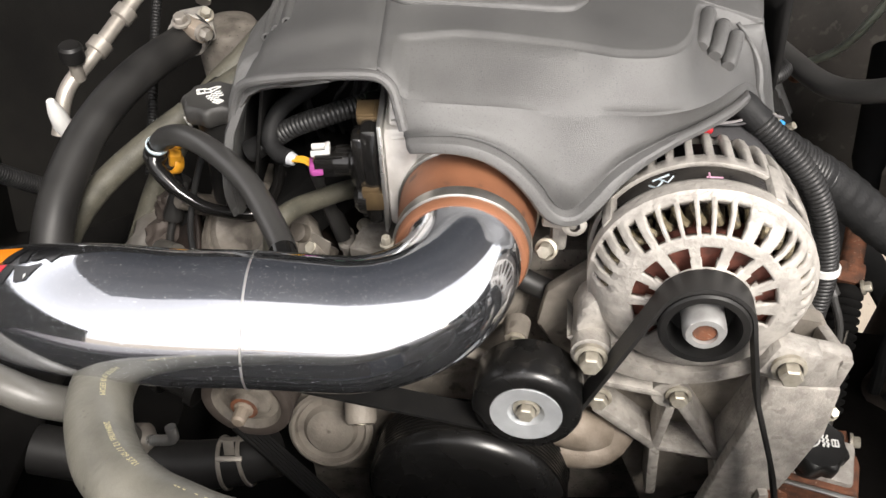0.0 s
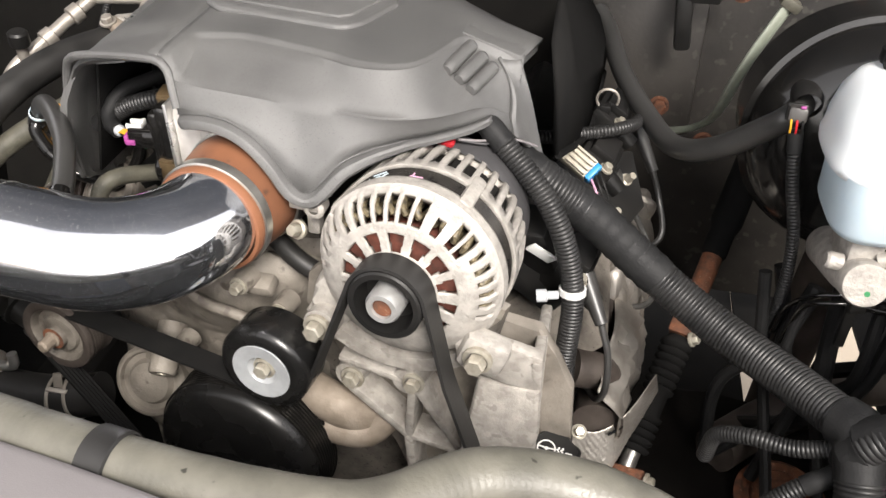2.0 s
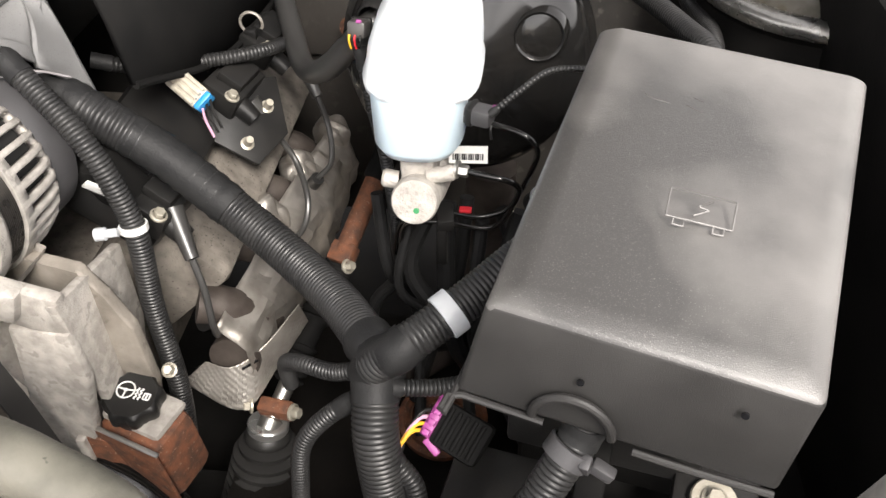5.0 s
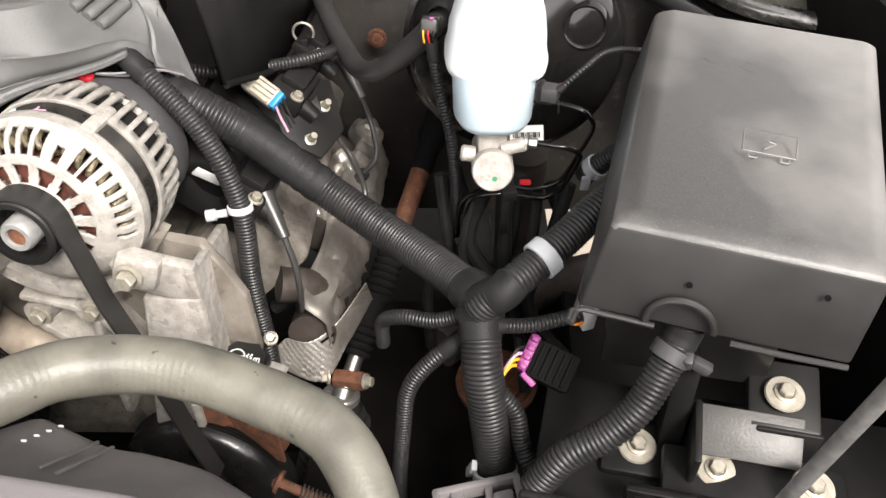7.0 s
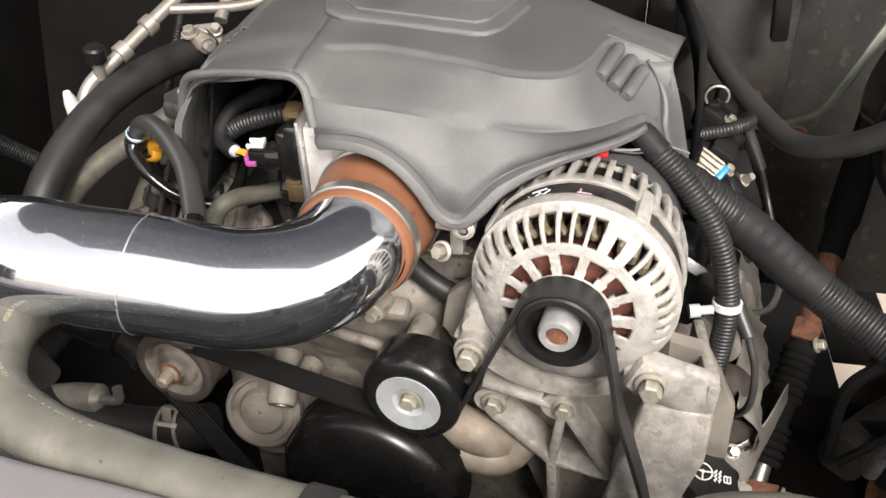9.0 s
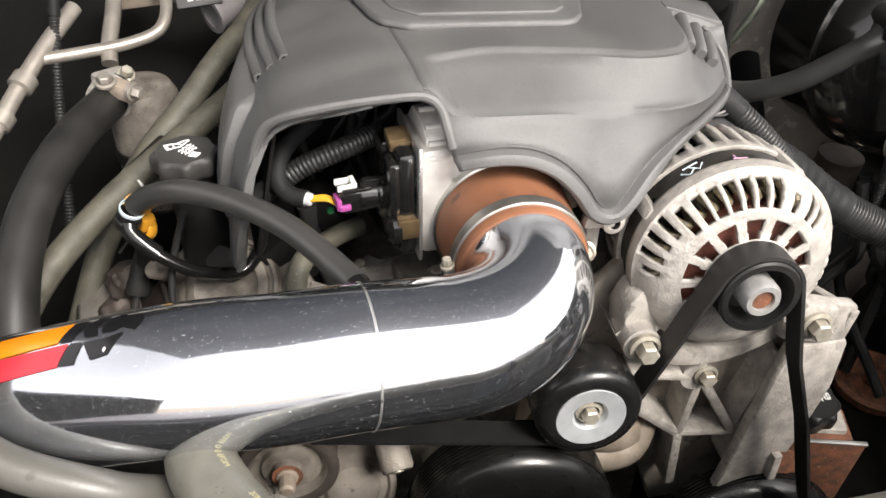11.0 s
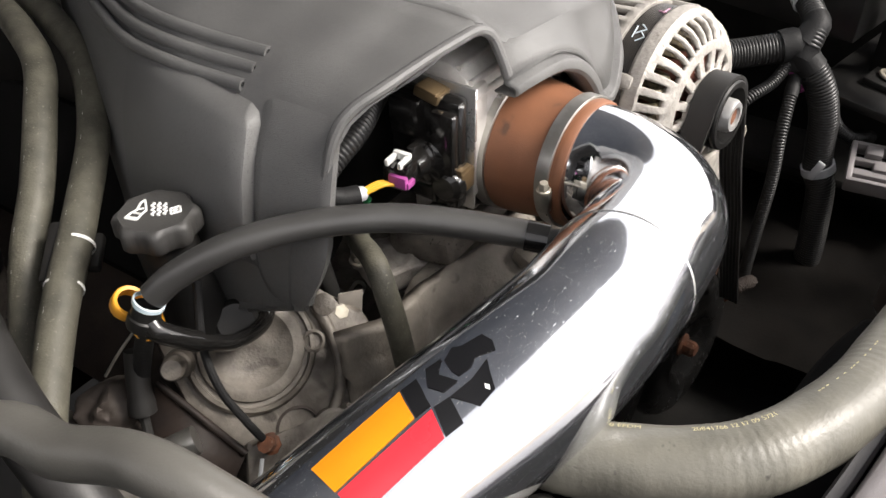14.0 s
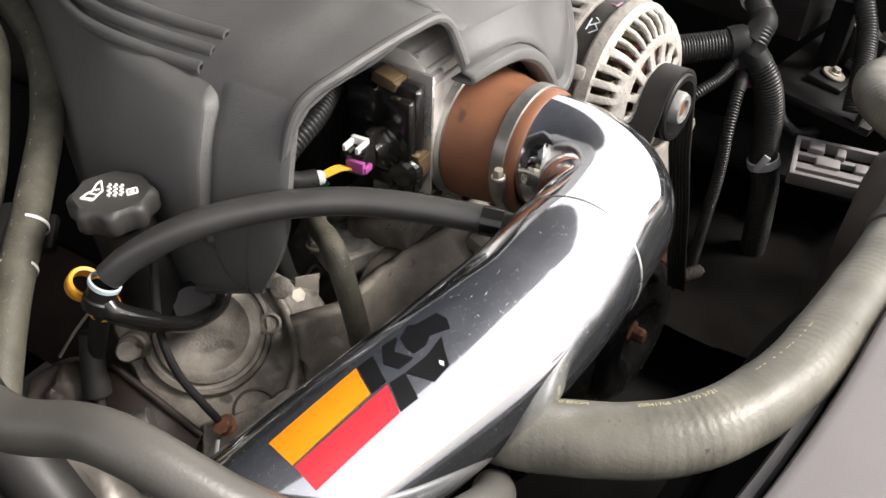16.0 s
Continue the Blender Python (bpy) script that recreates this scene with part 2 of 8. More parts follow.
# ---------------------------------------------------------------- mesh helpers
def link_mesh(name, bm, material, smooth=True, angle=35):
    me = bpy.data.meshes.new(name)
    bmesh.ops.recalc_face_normals(bm, faces=bm.faces)
    bm.to_mesh(me)
    bm.free()
    me.materials.append(material)
    if smooth:
        me.polygons.foreach_set("use_smooth", [True] * len(me.polygons))
        me.set_sharp_from_angle(angle=radians(angle))
    return new(name, me)


def part(name, bm, material, parent, label="", smooth=True, angle=35):
    ob = link_mesh(name, bm, material, smooth, angle)
    ob.parent = parent
    base = parent
    shift = Matrix.Identity(4)
    while base is not None:
        shift = base.matrix_basis.inverted() @ shift if base.parent is None else shift
        base = base.parent
    ob.matrix_parent_inverse = shift if parent.parent is None else Matrix.Identity(4)
    if label:
        ob["label"] = label
    return ob


def thing(name, place, label, category, group="", kind=""):
    ob = new(name)
    ob.empty_display_size = 0.02
    ob.matrix_basis = Matrix.Translation(place)
    return tagged(ob, label, category, group, kind)


def structure(name, bm, material, label, smooth=False, category=""):
    ob = link_mesh(name, bm, material, smooth)
    return tagged(ob, label, category or name.split("_")[0], "", "structure")


def spline(points, steps=8):
    """A Catmull-Rom curve through the points."""
    p = [Vector(q) for q in points]
    p = [2 * p[0] - p[1]] + p + [2 * p[-1] - p[-2]]
    out = []
    for i in range(1, len(p) - 2):
        a, b, c, d = p[i - 1:i + 3]
        for k in range(steps):
            u = k / steps
            out.append(0.5 * (2 * b + (c - a) * u + (2 * a - 5 * b + 4 * c - d) * u * u + (3 * b - a - 3 * c + d) * u ** 3))
    out.append(p[-2].copy())
    return out


def even(points, gap):
    """The polyline resampled at an even spacing."""
    lengths = [0.0]
    for a, b in zip(points, points[1:]):
        lengths.append(lengths[-1] + (b - a).length)
    count = max(2, int(lengths[-1] / gap) + 1)
    out, j = [], 0
    for i in range(count):
        s = lengths[-1] * i / (count - 1)
        while j < len(points) - 2 and lengths[j + 1] < s:
            j += 1
        k = (s - lengths[j]) / max(1e-9, lengths[j + 1] - lengths[j])
        out.append(points[j].lerp(points[j + 1], k))
    return out


def frames_along(points):
    """Tangent and two side vectors at each point, without twist."""
    out, side = [], None
    for i, p in enumerate(points):
        t = (points[min(i + 1, len(points) - 1)] - points[max(i - 1, 0)]).normalized()
        if side is None:
            side = t.orthogonal().normalized()
        side = (side - t * side.dot(t)).normalized()
        out.append((t, side, t.cross(side)))
    return out


def sweep(bm, points, radius, segs=16, caps=True, squash=1.0):
    """A tube round the points; radius is a number or a function of (index, count)."""
    rings = []
    for i, (p, (t, a, b)) in enumerate(zip(points, frames_along(points))):
        r = radius(i, len(points)) if callable(radius) else radius
        rings.append([bm.verts.new(p + (a * math.cos(2 * math.pi * k / segs) + b * math.sin(2 * math.pi * k / segs) * squash) * r) for k in range(segs)])
    for r0, r1 in zip(rings, rings[1:]):
        for k in range(segs):
            bm.faces.new((r0[k], r0[(k + 1) % segs], r1[(k + 1) % segs], r1[k]))
    if caps:
        bm.faces.new(rings[0][::-1])
        bm.faces.new(rings[-1])
    return bm


def tube(points, radius, gap=0.008, segs=16, caps=True, steps=8, squash=1.0):
    return sweep(bmesh.new(), even(spline(points, steps), gap), radius, segs, caps, squash)


def ribbed(points, radius, pitch=0.0042, depth=0.0011, segs=18):
    """A corrugated conduit: three rings to each rib."""
    pts = even(spline(points, 10), pitch / 4)
    return sweep(bmesh.new(), pts, lambda i, n: radius - (depth if i % 4 in (0,) else 0.0 if i % 4 == 2 else depth * 0.25), segs)


def axes(direction):
    d = Vector(direction).normalized()
    u = Vector((0, 0, 1)).cross(d)
    u = u.normalized() if u.length > 0.05 else Vector((1, 0, 0))
    return d, u, d.cross(u)


def lathe(profile, origin, direction, segs=32, bm=None, closed=False):
    """Turns (radius, height) pairs round an axis."""
    bm = bm or bmesh.new()
    d, u, v = axes(direction)
    o = Vector(origin)
    rings = []
    for r, h in profile:
        if r < 1e-6:
            rings.append([bm.verts.new(o + d * h)])
        else:
            rings.append([bm.verts.new(o + d * h + (u * math.cos(2 * math.pi * k / segs) + v * math.sin(2 * math.pi * k / segs)) * r) for k in range(segs)])
    pairs = list(zip(rings, rings[1:])) + ([(rings[-1], rings[0])] if closed else [])
    for a, b in pairs:
        for k in range(segs):
            j = (k + 1) % segs
            if len(a) == 1 and len(b) == 1:
                continue
            if len(a) == 1:
                bm.faces.new((a[0], b[j], b[k]))
            elif len(b) == 1:
                bm.faces.new((a[k], a[j], b[0]))
            else:
                bm.faces.new((a[k], a[j], b[j], b[k]))
    return bm


def block(size, m, bevel=0.002, bm=None, segs=2):
    """A bevelled block of that size at the pose m."""
    b2 = bmesh.new()
    bmesh.ops.create_cube(b2, size=1.0, matrix=Matrix.Diagonal((*size, 1)))
    if bevel:
        bmesh.ops.bevel(b2, geom=b2.edges[:], offset=bevel, segments=segs, affect="EDGES", profile=0.5)
    bmesh.ops.transform(b2, matrix=m, verts=b2.verts)
    if bm is None:
        return b2
    me = bpy.data.meshes.new("tmp")
    b2.to_mesh(me)
    b2.free()
    bm.from_mesh(me)
    bpy.data.meshes.remove(me)
    return bm


def prism(outline, origin, u, v, depth, bevel=0.0015, bm=None):
    """A flat outline in the plane of u and v, drawn out by depth along u x v."""
    b2 = bmesh.new()
    o, u, v = Vector(origin), Vector(u).normalized(), Vector(v).normalized()
    w = u.cross(v)
    lo = [b2.verts.new(o + u * a + v * b) for a, b in outline]
    hi = [b2.verts.new(o + u * a + v * b + w * depth) for a, b in outline]
    b2.faces.new(lo[::-1])
    b2.faces.new(hi)
    for i in range(len(lo)):
        j = (i + 1) % len(lo)
        b2.faces.new((lo[i], lo[j], hi[j], hi[i]))
    if bevel:
        bmesh.ops.bevel(b2, geom=b2.edges[:], offset=bevel, segments=2, affect="EDGES", profile=0.5)
    if bm is None:
        return b2
    me = bpy.data.meshes.new("tmp")
    b2.to_mesh(me)
    b2.free()
    bm.from_mesh(me)
    bpy.data.meshes.remove(me)
    return bm


def slab(p, q, width, thick, up=(0, 0, 1), bevel=0.002, bm=None):
    """A bar from p to q."""
    p, q = Vector(p), Vector(q)
    d = (q - p).normalized()
    s = d.cross(Vector(up)).normalized()
    n = s.cross(d)
    m = Matrix((s, d, n)).transposed().to_4x4()
    m.translation = (p + q) / 2
    return block((width, (q - p).length, thick), m, bevel, bm)


def hexagon(origin, direction, radius, height, bm=None):
    """A hexagonal head on its washer."""
    bm = bm or bmesh.new()
    lathe([(0, 0), (radius * 1.45, 0), (radius * 1.45, height * 0.25), (radius * 1.1, height * 0.34)], origin, direction, 24, bm)
    lathe([(radius, height * 0.25), (radius, height * 0.88), (radius * 0.85, height), (0, height)], origin, direction, 6, bm)
    return bm


def bolt(origin, direction, radius=0.007, height=0.009, label="hexagonal zinc bolt with a flange", material=None, parent=None):
    if parent is not None:
        return part("bolt", hexagon(origin, direction, radius, height), material or ZINC, parent, "", angle=25)
    ob = link_mesh("bolt", hexagon(origin, direction, radius, height), material or ZINC, True, 25)
    return tagged(ob, label, "bolt", "bolts")


def loft(rows, closed=False):
    """A skin over rows of points."""
    bm = bmesh.new()
    grid = [[bm.verts.new(p) for p in row] for row in rows]
    for a, b in zip(grid, grid[1:]):
        n = len(a)
        for k in range(n if closed else n - 1):
            j = (k + 1) % n
            try:
                bm.faces.new((a[k], a[j], b[j], b[k]))
            except ValueError:
                pass
    return bm


def shell(ob, thickness, offset=-1.0):
    mod = ob.modifiers.new("thickness", "SOLIDIFY")
    mod.thickness, mod.offset = thickness, offset
    return ob


def lerp_table(x, table):
    xs, ys = zip(*table)
    return float(np.interp(x, xs, ys))


def smooth_table(x, table, width=0.012):
    """As lerp_table, with its corners eased."""
    return sum(lerp_table(x + width * k / 3, table) * w for k, w in ((-3, 0.08), (-2, 0.12), (-1, 0.18), (0, 0.24), (1, 0.18), (2, 0.12), (3, 0.08)))


AXIS = Vector((-0.146, -0.987, 0.06)).normalized()


def strokes(lines, origin, u, v, radius):
    """Raised line drawing: polylines in the plane of u and v."""
    bm = bmesh.new()
    o, u, v = Vector(origin), Vector(u), Vector(v)
    for pts in lines:
        pts = [o + u * a + v * b for a, b in pts]
        dense = even(pts, 0.0012) if len(pts) > 2 else pts
        sweep(bm, dense, radius, 6)
    return bm

THROTTLE_ALLOY = surface("machined_throttle_alloy", (0.70, 0.68, 0.65), (0.54, 0.52, 0.49), 0.42, 0.35, 70, 0.5, 0.3, 500)
GREY_TRAY = surface("scuffed_grey_paint", (0.075, 0.071, 0.067), (0.045, 0.042, 0.040), 0.4, 0, 30, 0.5, 0.2, 400)
DULL_ALLOY = surface("dull_alloy_pipe", (0.50, 0.46, 0.41), (0.36, 0.33, 0.29), 0.42, 0.6, 50, 0.5, 0.1, 500)
FIREWALL_GREY = surface("driver_side_firewall", (0.040, 0.036, 0.032), (0.010, 0.009, 0.008), 0.55, 0, 7, 0.6, 0.4, 160, spots=(0.046, 0.042, 0.037), spot_scale=60, spot_cut=0.60, spec=0.35)
SHROUD_GREY = surface("dusty_shroud_plastic", (0.115, 0.108, 0.106), (0.065, 0.061, 0.060), 0.48, 0, 16, 0.5, 0.25, 700)
NOSE_TINT = surface("blue_grey_nose_tint", (0.10, 0.12, 0.16), (0.12, 0.14, 0.18), 0.4, 0, 6, 0.4, 0.05, 200)

# ---------------------------------------------------------------- ground and bay
def plate(points, thick, name, material, label):
    b = bmesh.new()
    f = b.faces.new([b.verts.new(p) for p in points])
    ob = structure(name, b, material, label)
    return shell(ob, thick)


b = bmesh.new()
bmesh.ops.create_grid(b, x_segments=40, y_segments=40, size=60)
structure("ground", b, GROUND, "pale sunlit concrete ground under the vehicle", category="ground")
# firewall, fenders and nose panel
# One wall in two tones; the passenger half has its shade in the colour.
b = bmesh.new()
block((1.15, 0.03, 0.74), pose(-0.325, 1.091, 0.997, -10), 0.01, b)
structure("wall_firewall_passenger", b, FIREWALL_SHADED, "firewall half behind the engine, darkened for shade", True, "wall")
b = bmesh.new()
block((0.85, 0.03, 0.74), pose(0.676, 1.091, 0.997, -10), 0.01, b)
block((0.16, 0.012, 0.20), pose(0.37, 1.065, 0.99, -10), 0.006, b)
block((0.10, 0.014, 0.16), pose(0.80, 1.075, 1.08, -10), 0.006, b)
structure("wall_firewall_driver", b, FIREWALL_GREY, "dusty brown-grey sheet metal firewall behind the booster", True, "wall")
b = bmesh.new()
block((0.03, 1.3, 0.75), pose(1.0, 0.5, 0.78, 0, -6), 0.01, b)
structure("wall_fender_driver", b, BAY, "dusty black inner fender beside the fuse box", True, "wall")
# Unseen fender wall, raised to keep low sky off the cover's flank.
b = bmesh.new()
block((0.03, 1.3, 0.85), pose(-0.72, 0.5, 0.83, 0, 6), 0.01, b)
structure("wall_fender_passenger", b, BAY, "unseen black passenger fender, raised to shade the cover", True, "wall")
# open hood overhead
b = bmesh.new()
block((1.50, 1.24, 0.03), pose(0.03, 0.61, 1.70, -37.0), 0.012, b)
structure("hood", b, INSIDE_HOOD, "open hood with a dark painted underside", True, "hood")


# ---------------------------------------------------------------- engine cover
LIP = [(-0.033, 0.481, 1.163), (-0.015, 0.473, 1.169), (0.005, 0.468, 1.171), (0.025, 0.465, 1.167), (0.045, 0.461, 1.156), (0.062, 0.458, 1.138), (0.074, 0.456, 1.120), (0.084, 0.455, 1.1165), (0.093, 0.457, 1.124), (0.110, 0.464, 1.1415), (0.130, 0.475, 1.1495), (0.155, 0.490, 1.153), (0.180, 0.507, 1.1535), (0.205, 0.526, 1.155), (0.222, 0.543, 1.158)]


DECK = [(-0.19, 1.045), (-0.183, 1.10), (-0.166, 1.150), (-0.150, 1.178), (-0.128, 1.196), (-0.09, 1.207), (0.0, 1.213), (0.14, 1.2115), (0.186, 1.2065), (0.222, 1.195), (0.238, 1.190), (0.262, 1.186)]


def deck(x):
    return lerp_table(x, DECK)


def taper(x, y):
    """The cover narrows on both sides towards the firewall."""
    if x > 0:
        return x * lerp_table(y, [(0.597, 1.0), (0.640, 1.05), (0.672, 0.89), (0.72, 0.70), (0.80, 0.50), (0.95, 0.42)])
    return x * lerp_table(y, [(0.70, 1.0), (0.76, 0.86), (0.83, 0.62), (0.93, 0.32), (0.95, 0.28)])


FOLD = [(-0.05, 0.540), (-0.03, 0.540), (0.012, 0.541), (0.041, 0.534), (0.09, 0.520), (0.115, 0.509), (0.136, 0.507), (0.150, 0.511), (0.160, 0.520), (0.170, 0.535), (0.178, 0.560), (0.186, 0.594), (0.262, 0.594)]
CREASE = [(-0.05, 0.498, 1.208), (-0.044, 0.495, 1.206), (-0.040, 0.492, 1.201), (-0.036, 0.489, 1.195), (-0.032, 0.4865, 1.1905), (0.0, 0.485, 1.187), (0.05, 0.484, 1.184), (0.09, 0.483, 1.180), (0.14, 0.484, 1.175), (0.168, 0.493, 1.173), (0.19, 0.510, 1.170), (0.222, 0.548, 1.167), (0.262, 0.588, 1.116)]
RIM = [(-0.050, 0.494, 1.203), (-0.045, 0.492, 1.200), (-0.040, 0.490, 1.196), (-0.036, 0.485, 1.182)]
FOOT = [(0.232, 0.548, 1.147), (0.242, 0.556, 1.134), (0.252, 0.569, 1.120), (0.260, 0.582, 1.107)]


def apron_row(x, y, z):
    """One section of the cover from the firewall to its front edge, with the step of the deck and the crease of the apron."""
    top = smooth_table(x, DECK)
    fold = smooth_table(x, FOLD, 0.008)
    wide = 0.004 if x < -0.025 else 0.018
    cy, cz = smooth_table(x, [(c[0], c[1]) for c in CREASE], wide), smooth_table(x, [(c[0], c[2]) for c in CREASE], wide)
    row = [Vector((taper(x, v), v, top - 0.02 * max(0, v - 0.7))) for v in (0.95, 0.90, 0.80, 0.72, 0.672, 0.640, 0.620, 0.602)]
    for v in (0.45, 0.75):
        row.append(Vector((x, 0.602 + (fold + 0.004 - 0.602) * v, top)))
    k = min(1.0, max(0.0, (x + 0.0405) / 0.012))
    k = k * k * (3 - 2 * k)
    deep = lerp_table(x, [(0.04, 0.0045), (0.10, 0.0036), (0.15, 0.0024), (0.175, 0.0030), (0.20, 0.0070), (0.24, 0.012)])
    base = fold - 0.007
    for v, h in ((0.0035, 0.0), (0.0012, 0.04), (-0.0004, 0.18), (-0.0030, 0.66), (-0.0048, 0.90), (-0.0070, 1.0)):
        row.append(Vector((x, fold + v, top - k * deep * h)))
    z0 = top - k * deep
    for v in (0.2, 0.4, 0.6, 0.8, 0.92):
        row.append(Vector((x, base + (cy - base) * v, z0 + (cz - z0) * (k * v + (1 - k) * v ** 4))))
    e = Vector((x, y, z))
    c = Vector((x, cy, cz))
    row.append(c + Vector((0, 0.0012, 0.0001)))
    row.append(c + (e - c) * 0.05 + Vector((0, -0.0006, 0)))
    row += [c.lerp(e, v) for v in (0.12, 0.35, 0.7)] + [e]
    return row


def engine_cover():
    cover = thing("engine_cover", (0.03, 0.7, 1.05), "dark grey textured plastic engine cover with a cut-out over the throttle", "engine cover")
    rows = []
    left = [(-0.195, 1.000), (-0.1925, 1.022), (-0.190, 1.045), (-0.187, 1.075), (-0.180, 1.11), (-0.172, 1.140), (-0.163, 1.158), (-0.150, 1.178), (-0.138, 1.189), (-0.124, 1.1972), (-0.105, 1.2030), (-0.085, 1.2072), (-0.065, 1.2088), (-0.050, 1.2098)]
    for x, z in left:
        side = min(1.0, max(0.0, (1.198 - z) / 0.05))
        front = lerp_table(x, [(-0.195, 0.625), (-0.1925, 0.590), (-0.19, 0.540), (-0.17, 0.530), (-0.150, 0.522), (-0.12, 0.505), (-0.050, 0.494)])
        row = []
        for y in (0.95, 0.90, 0.80, 0.72, 0.66, 0.62, 0.60, 0.585, 0.570, 0.555, 0.545, 0.535, 0.525):
            yy = max(y, front + 0.012 * (0.95 - y) / 0.425)
            hollow = 0.0045 * (1 - side) * lerp_table(yy, [(0.530, 1.0), (0.545, 0.75), (0.557, 0.0)]) * lerp_table(x, [(-0.15, 0.0), (-0.12, 1.0), (-0.08, 1.0), (-0.05, 0.0)])
            row.append(Vector((taper(x, yy), yy, z - 0.02 * max(0, (y - 0.7)) * (1 - side) - hollow)))
        fall = 1.0 - side
        low = 0.0045 * fall * lerp_table(x, [(-0.15, 0.0), (-0.12, 1.0), (-0.08, 1.0), (-0.05, 0.0)])
        row.append(Vector((x, front + 0.006, z - 0.0015 * fall - low)))
        row.append(Vector((x, front + 0.001, z - 0.004 * fall - low)))
        row.append(Vector((x + 0.002 * side, front, z - 0.008 * fall)))
        row.append(Vector((x + 0.004 * side, front + 0.004, z - 0.012 * fall)))
        rows.append(row)
    shell(part("flank", loft(rows), COVER, cover, "", angle=50), 0.004)
    line = [Vector(p) for p in RIM] + even(spline(LIP, 8), 0.005)
    line = [p for i, p in enumerate(line) if i == 0 or p.x > line[i - 1].x + 1e-4] + [Vector(p) for p in FOOT[:2]]
    rows = [apron_row(*p) for p in line]
    shell(part("shell", loft(rows), COVER, cover, "", angle=32), 0.004)
    # rounded rims of the mouth and of the arches
    mouth = [(-0.186, 0.541, 1.05), (-0.178, 0.531, 1.10), (-0.168, 0.529, 1.145), (-0.160, 0.526, 1.170), (-0.150, 0.520, 1.184), (-0.130, 0.509, 1.194), (-0.10, 0.502, 1.200), (-0.07, 0.497, 1.203), (-0.050, 0.494, 1.203), (-0.040, 0.490, 1.196), (-0.036, 0.485, 1.182), (-0.033, 0.481, 1.168)]
    part("mouth_rim", tube(mouth, 0.0038, 0.004, 10), COVER, cover, "rounded rim of the throttle cut-out")
    # badge panel on the deck, with a sunken groove round it
    panel = [(-0.036, 0.588), (-0.020, 0.585), (0.080, 0.566), (0.092, 0.568), (0.102, 0.580), (0.121, 0.631), (0.150, 0.74), (0.150, 0.90), (-0.085, 0.90), (-0.085, 0.74), (-0.060, 0.620), (-0.054, 0.603)]
    part("badge_panel", prism([(taper(a, c) if c > 0.7 else a, c) for a, c in panel], (0, 0, 1.2085), (1, 0, 0), (0, 1, 0), 0.0075, 0.0035), COVER, cover, "raised plain panel on the top", angle=50)
    inner = [(-0.026, 0.602), (0.079, 0.582), (0.090, 0.590), (0.112, 0.650), (0.132, 0.74), (0.132, 0.88), (-0.068, 0.88), (-0.068, 0.74), (-0.042, 0.622)]
    part("badge_field", prism([(taper(a, c) if c > 0.7 else a, c) for a, c in inner], (0, 0, 1.2145), (1, 0, 0), (0, 1, 0), 0.0040, 0.0015), COVER, cover, "plain field of the badge panel", angle=50)
    # ribs pressed into the flank and the corner
    for k in range(3):
        x0, z0 = -0.1300 - 0.0100 * k, 1.1918 - 0.0080 * k
        y0 = 0.602 + 0.003 * k
        part("rib", tube([(taper(a, c), c, z0 + e) for a, c, e in ((x0, y0, 0), (x0 - 0.002, 0.66, 0.0003), (x0 - 0.003, 0.72, 0.0006), (x0 - 0.004, 0.78, 0), (x0 - 0.005, 0.83, -0.002), (x0 - 0.006, 0.88, -0.004))], 0.0046, 0.02, 14), COVER, cover, "", angle=60)
        # Black disc paints the dark of a hole; the rib end is solid.
        part("rib_hole_disc", lathe([(0.0019, 0.0), (0.0019, 0.0006), (0, 0.0006)], (x0 - 0.0006, y0 - 0.0004, z0 + 0.0010), (0, -1, 0), 12), BLACK_INK, cover, "small black disc standing for a dark hole")
    for a, c in (((0.1820, 0.546, 1.1925), (0.1960, 0.588, 1.1985)), ((0.1930, 0.545, 1.1855), (0.2070, 0.582, 1.1915)), ((0.2035, 0.542, 1.1785), (0.2170, 0.577, 1.1850))):
        a, c = Vector(a), Vector(c)
        part("louvre", tube([a, a.lerp(c, 0.5), c], lambda i, n: 0.0060 if i else 0.0045, 0.004, 14), COVER, cover, "", angle=60)
        # Black disc paints the shade in the louvre's end.
        part("louvre_end", sweep(bmesh.new(), [c + (c - a).normalized() * v for v in (0.0, 0.0012)], 0.0056, 14), BLACK_INK, cover, "black disc standing for the dark hollow behind the louvre")
    # post at the corner, standing proud of the apron
    inner0, outer0 = Vector((0.2195, 0.590, 1.1885)), Vector((0.2400, 0.592, 1.1880))
    inner1, outer1 = Vector((0.2415, 0.551, 1.134)), Vector((0.2660, 0.583, 1.094))
    rows = []
    for k in range(13):
        q = k / 12
        i, o = inner0.lerp(inner1, q), outer0.lerp(outer1, q)
        i += Vector((0.006, -0.002, 0.0)) * math.sin(math.pi * min(1, q * 1.3)) if q < 0.77 else Vector()
        n = (outer1 - outer0).cross(o - i).normalized()
        n = n if n.y < 0 else -n
        w = o - i
        rows.append([i - n * 0.004, i + n * 0.0015, i + w * 0.07 + n * 0.0035, i + w * 0.2 + n * 0.0032, i + w * 0.80 + n * 0.0032, i + w * 0.93 + n * 0.0040, o + n * 0.0025, o - n * 0.003, o - n * 0.007 - w * 0.1])
    shell(part("corner_post", loft(rows), COVER, cover, "post at the corner reaching down the side", angle=35), 0.003)
    bar = prism([(0.186, 0.5965), (0.240, 0.5925), (0.2505, 0.636), (0.246, 0.643), (0.215, 0.640), (0.19, 0.625)], (0, 0, 0), (1, 0, 0), (0, 1, 0), 0.011, 0.0018)
    for v in bar.verts:
        v.co.z += deck(v.co.x) - 0.0098 + lerp_table(v.co.y, [(0.592, 0.0), (0.644, -0.0005)])
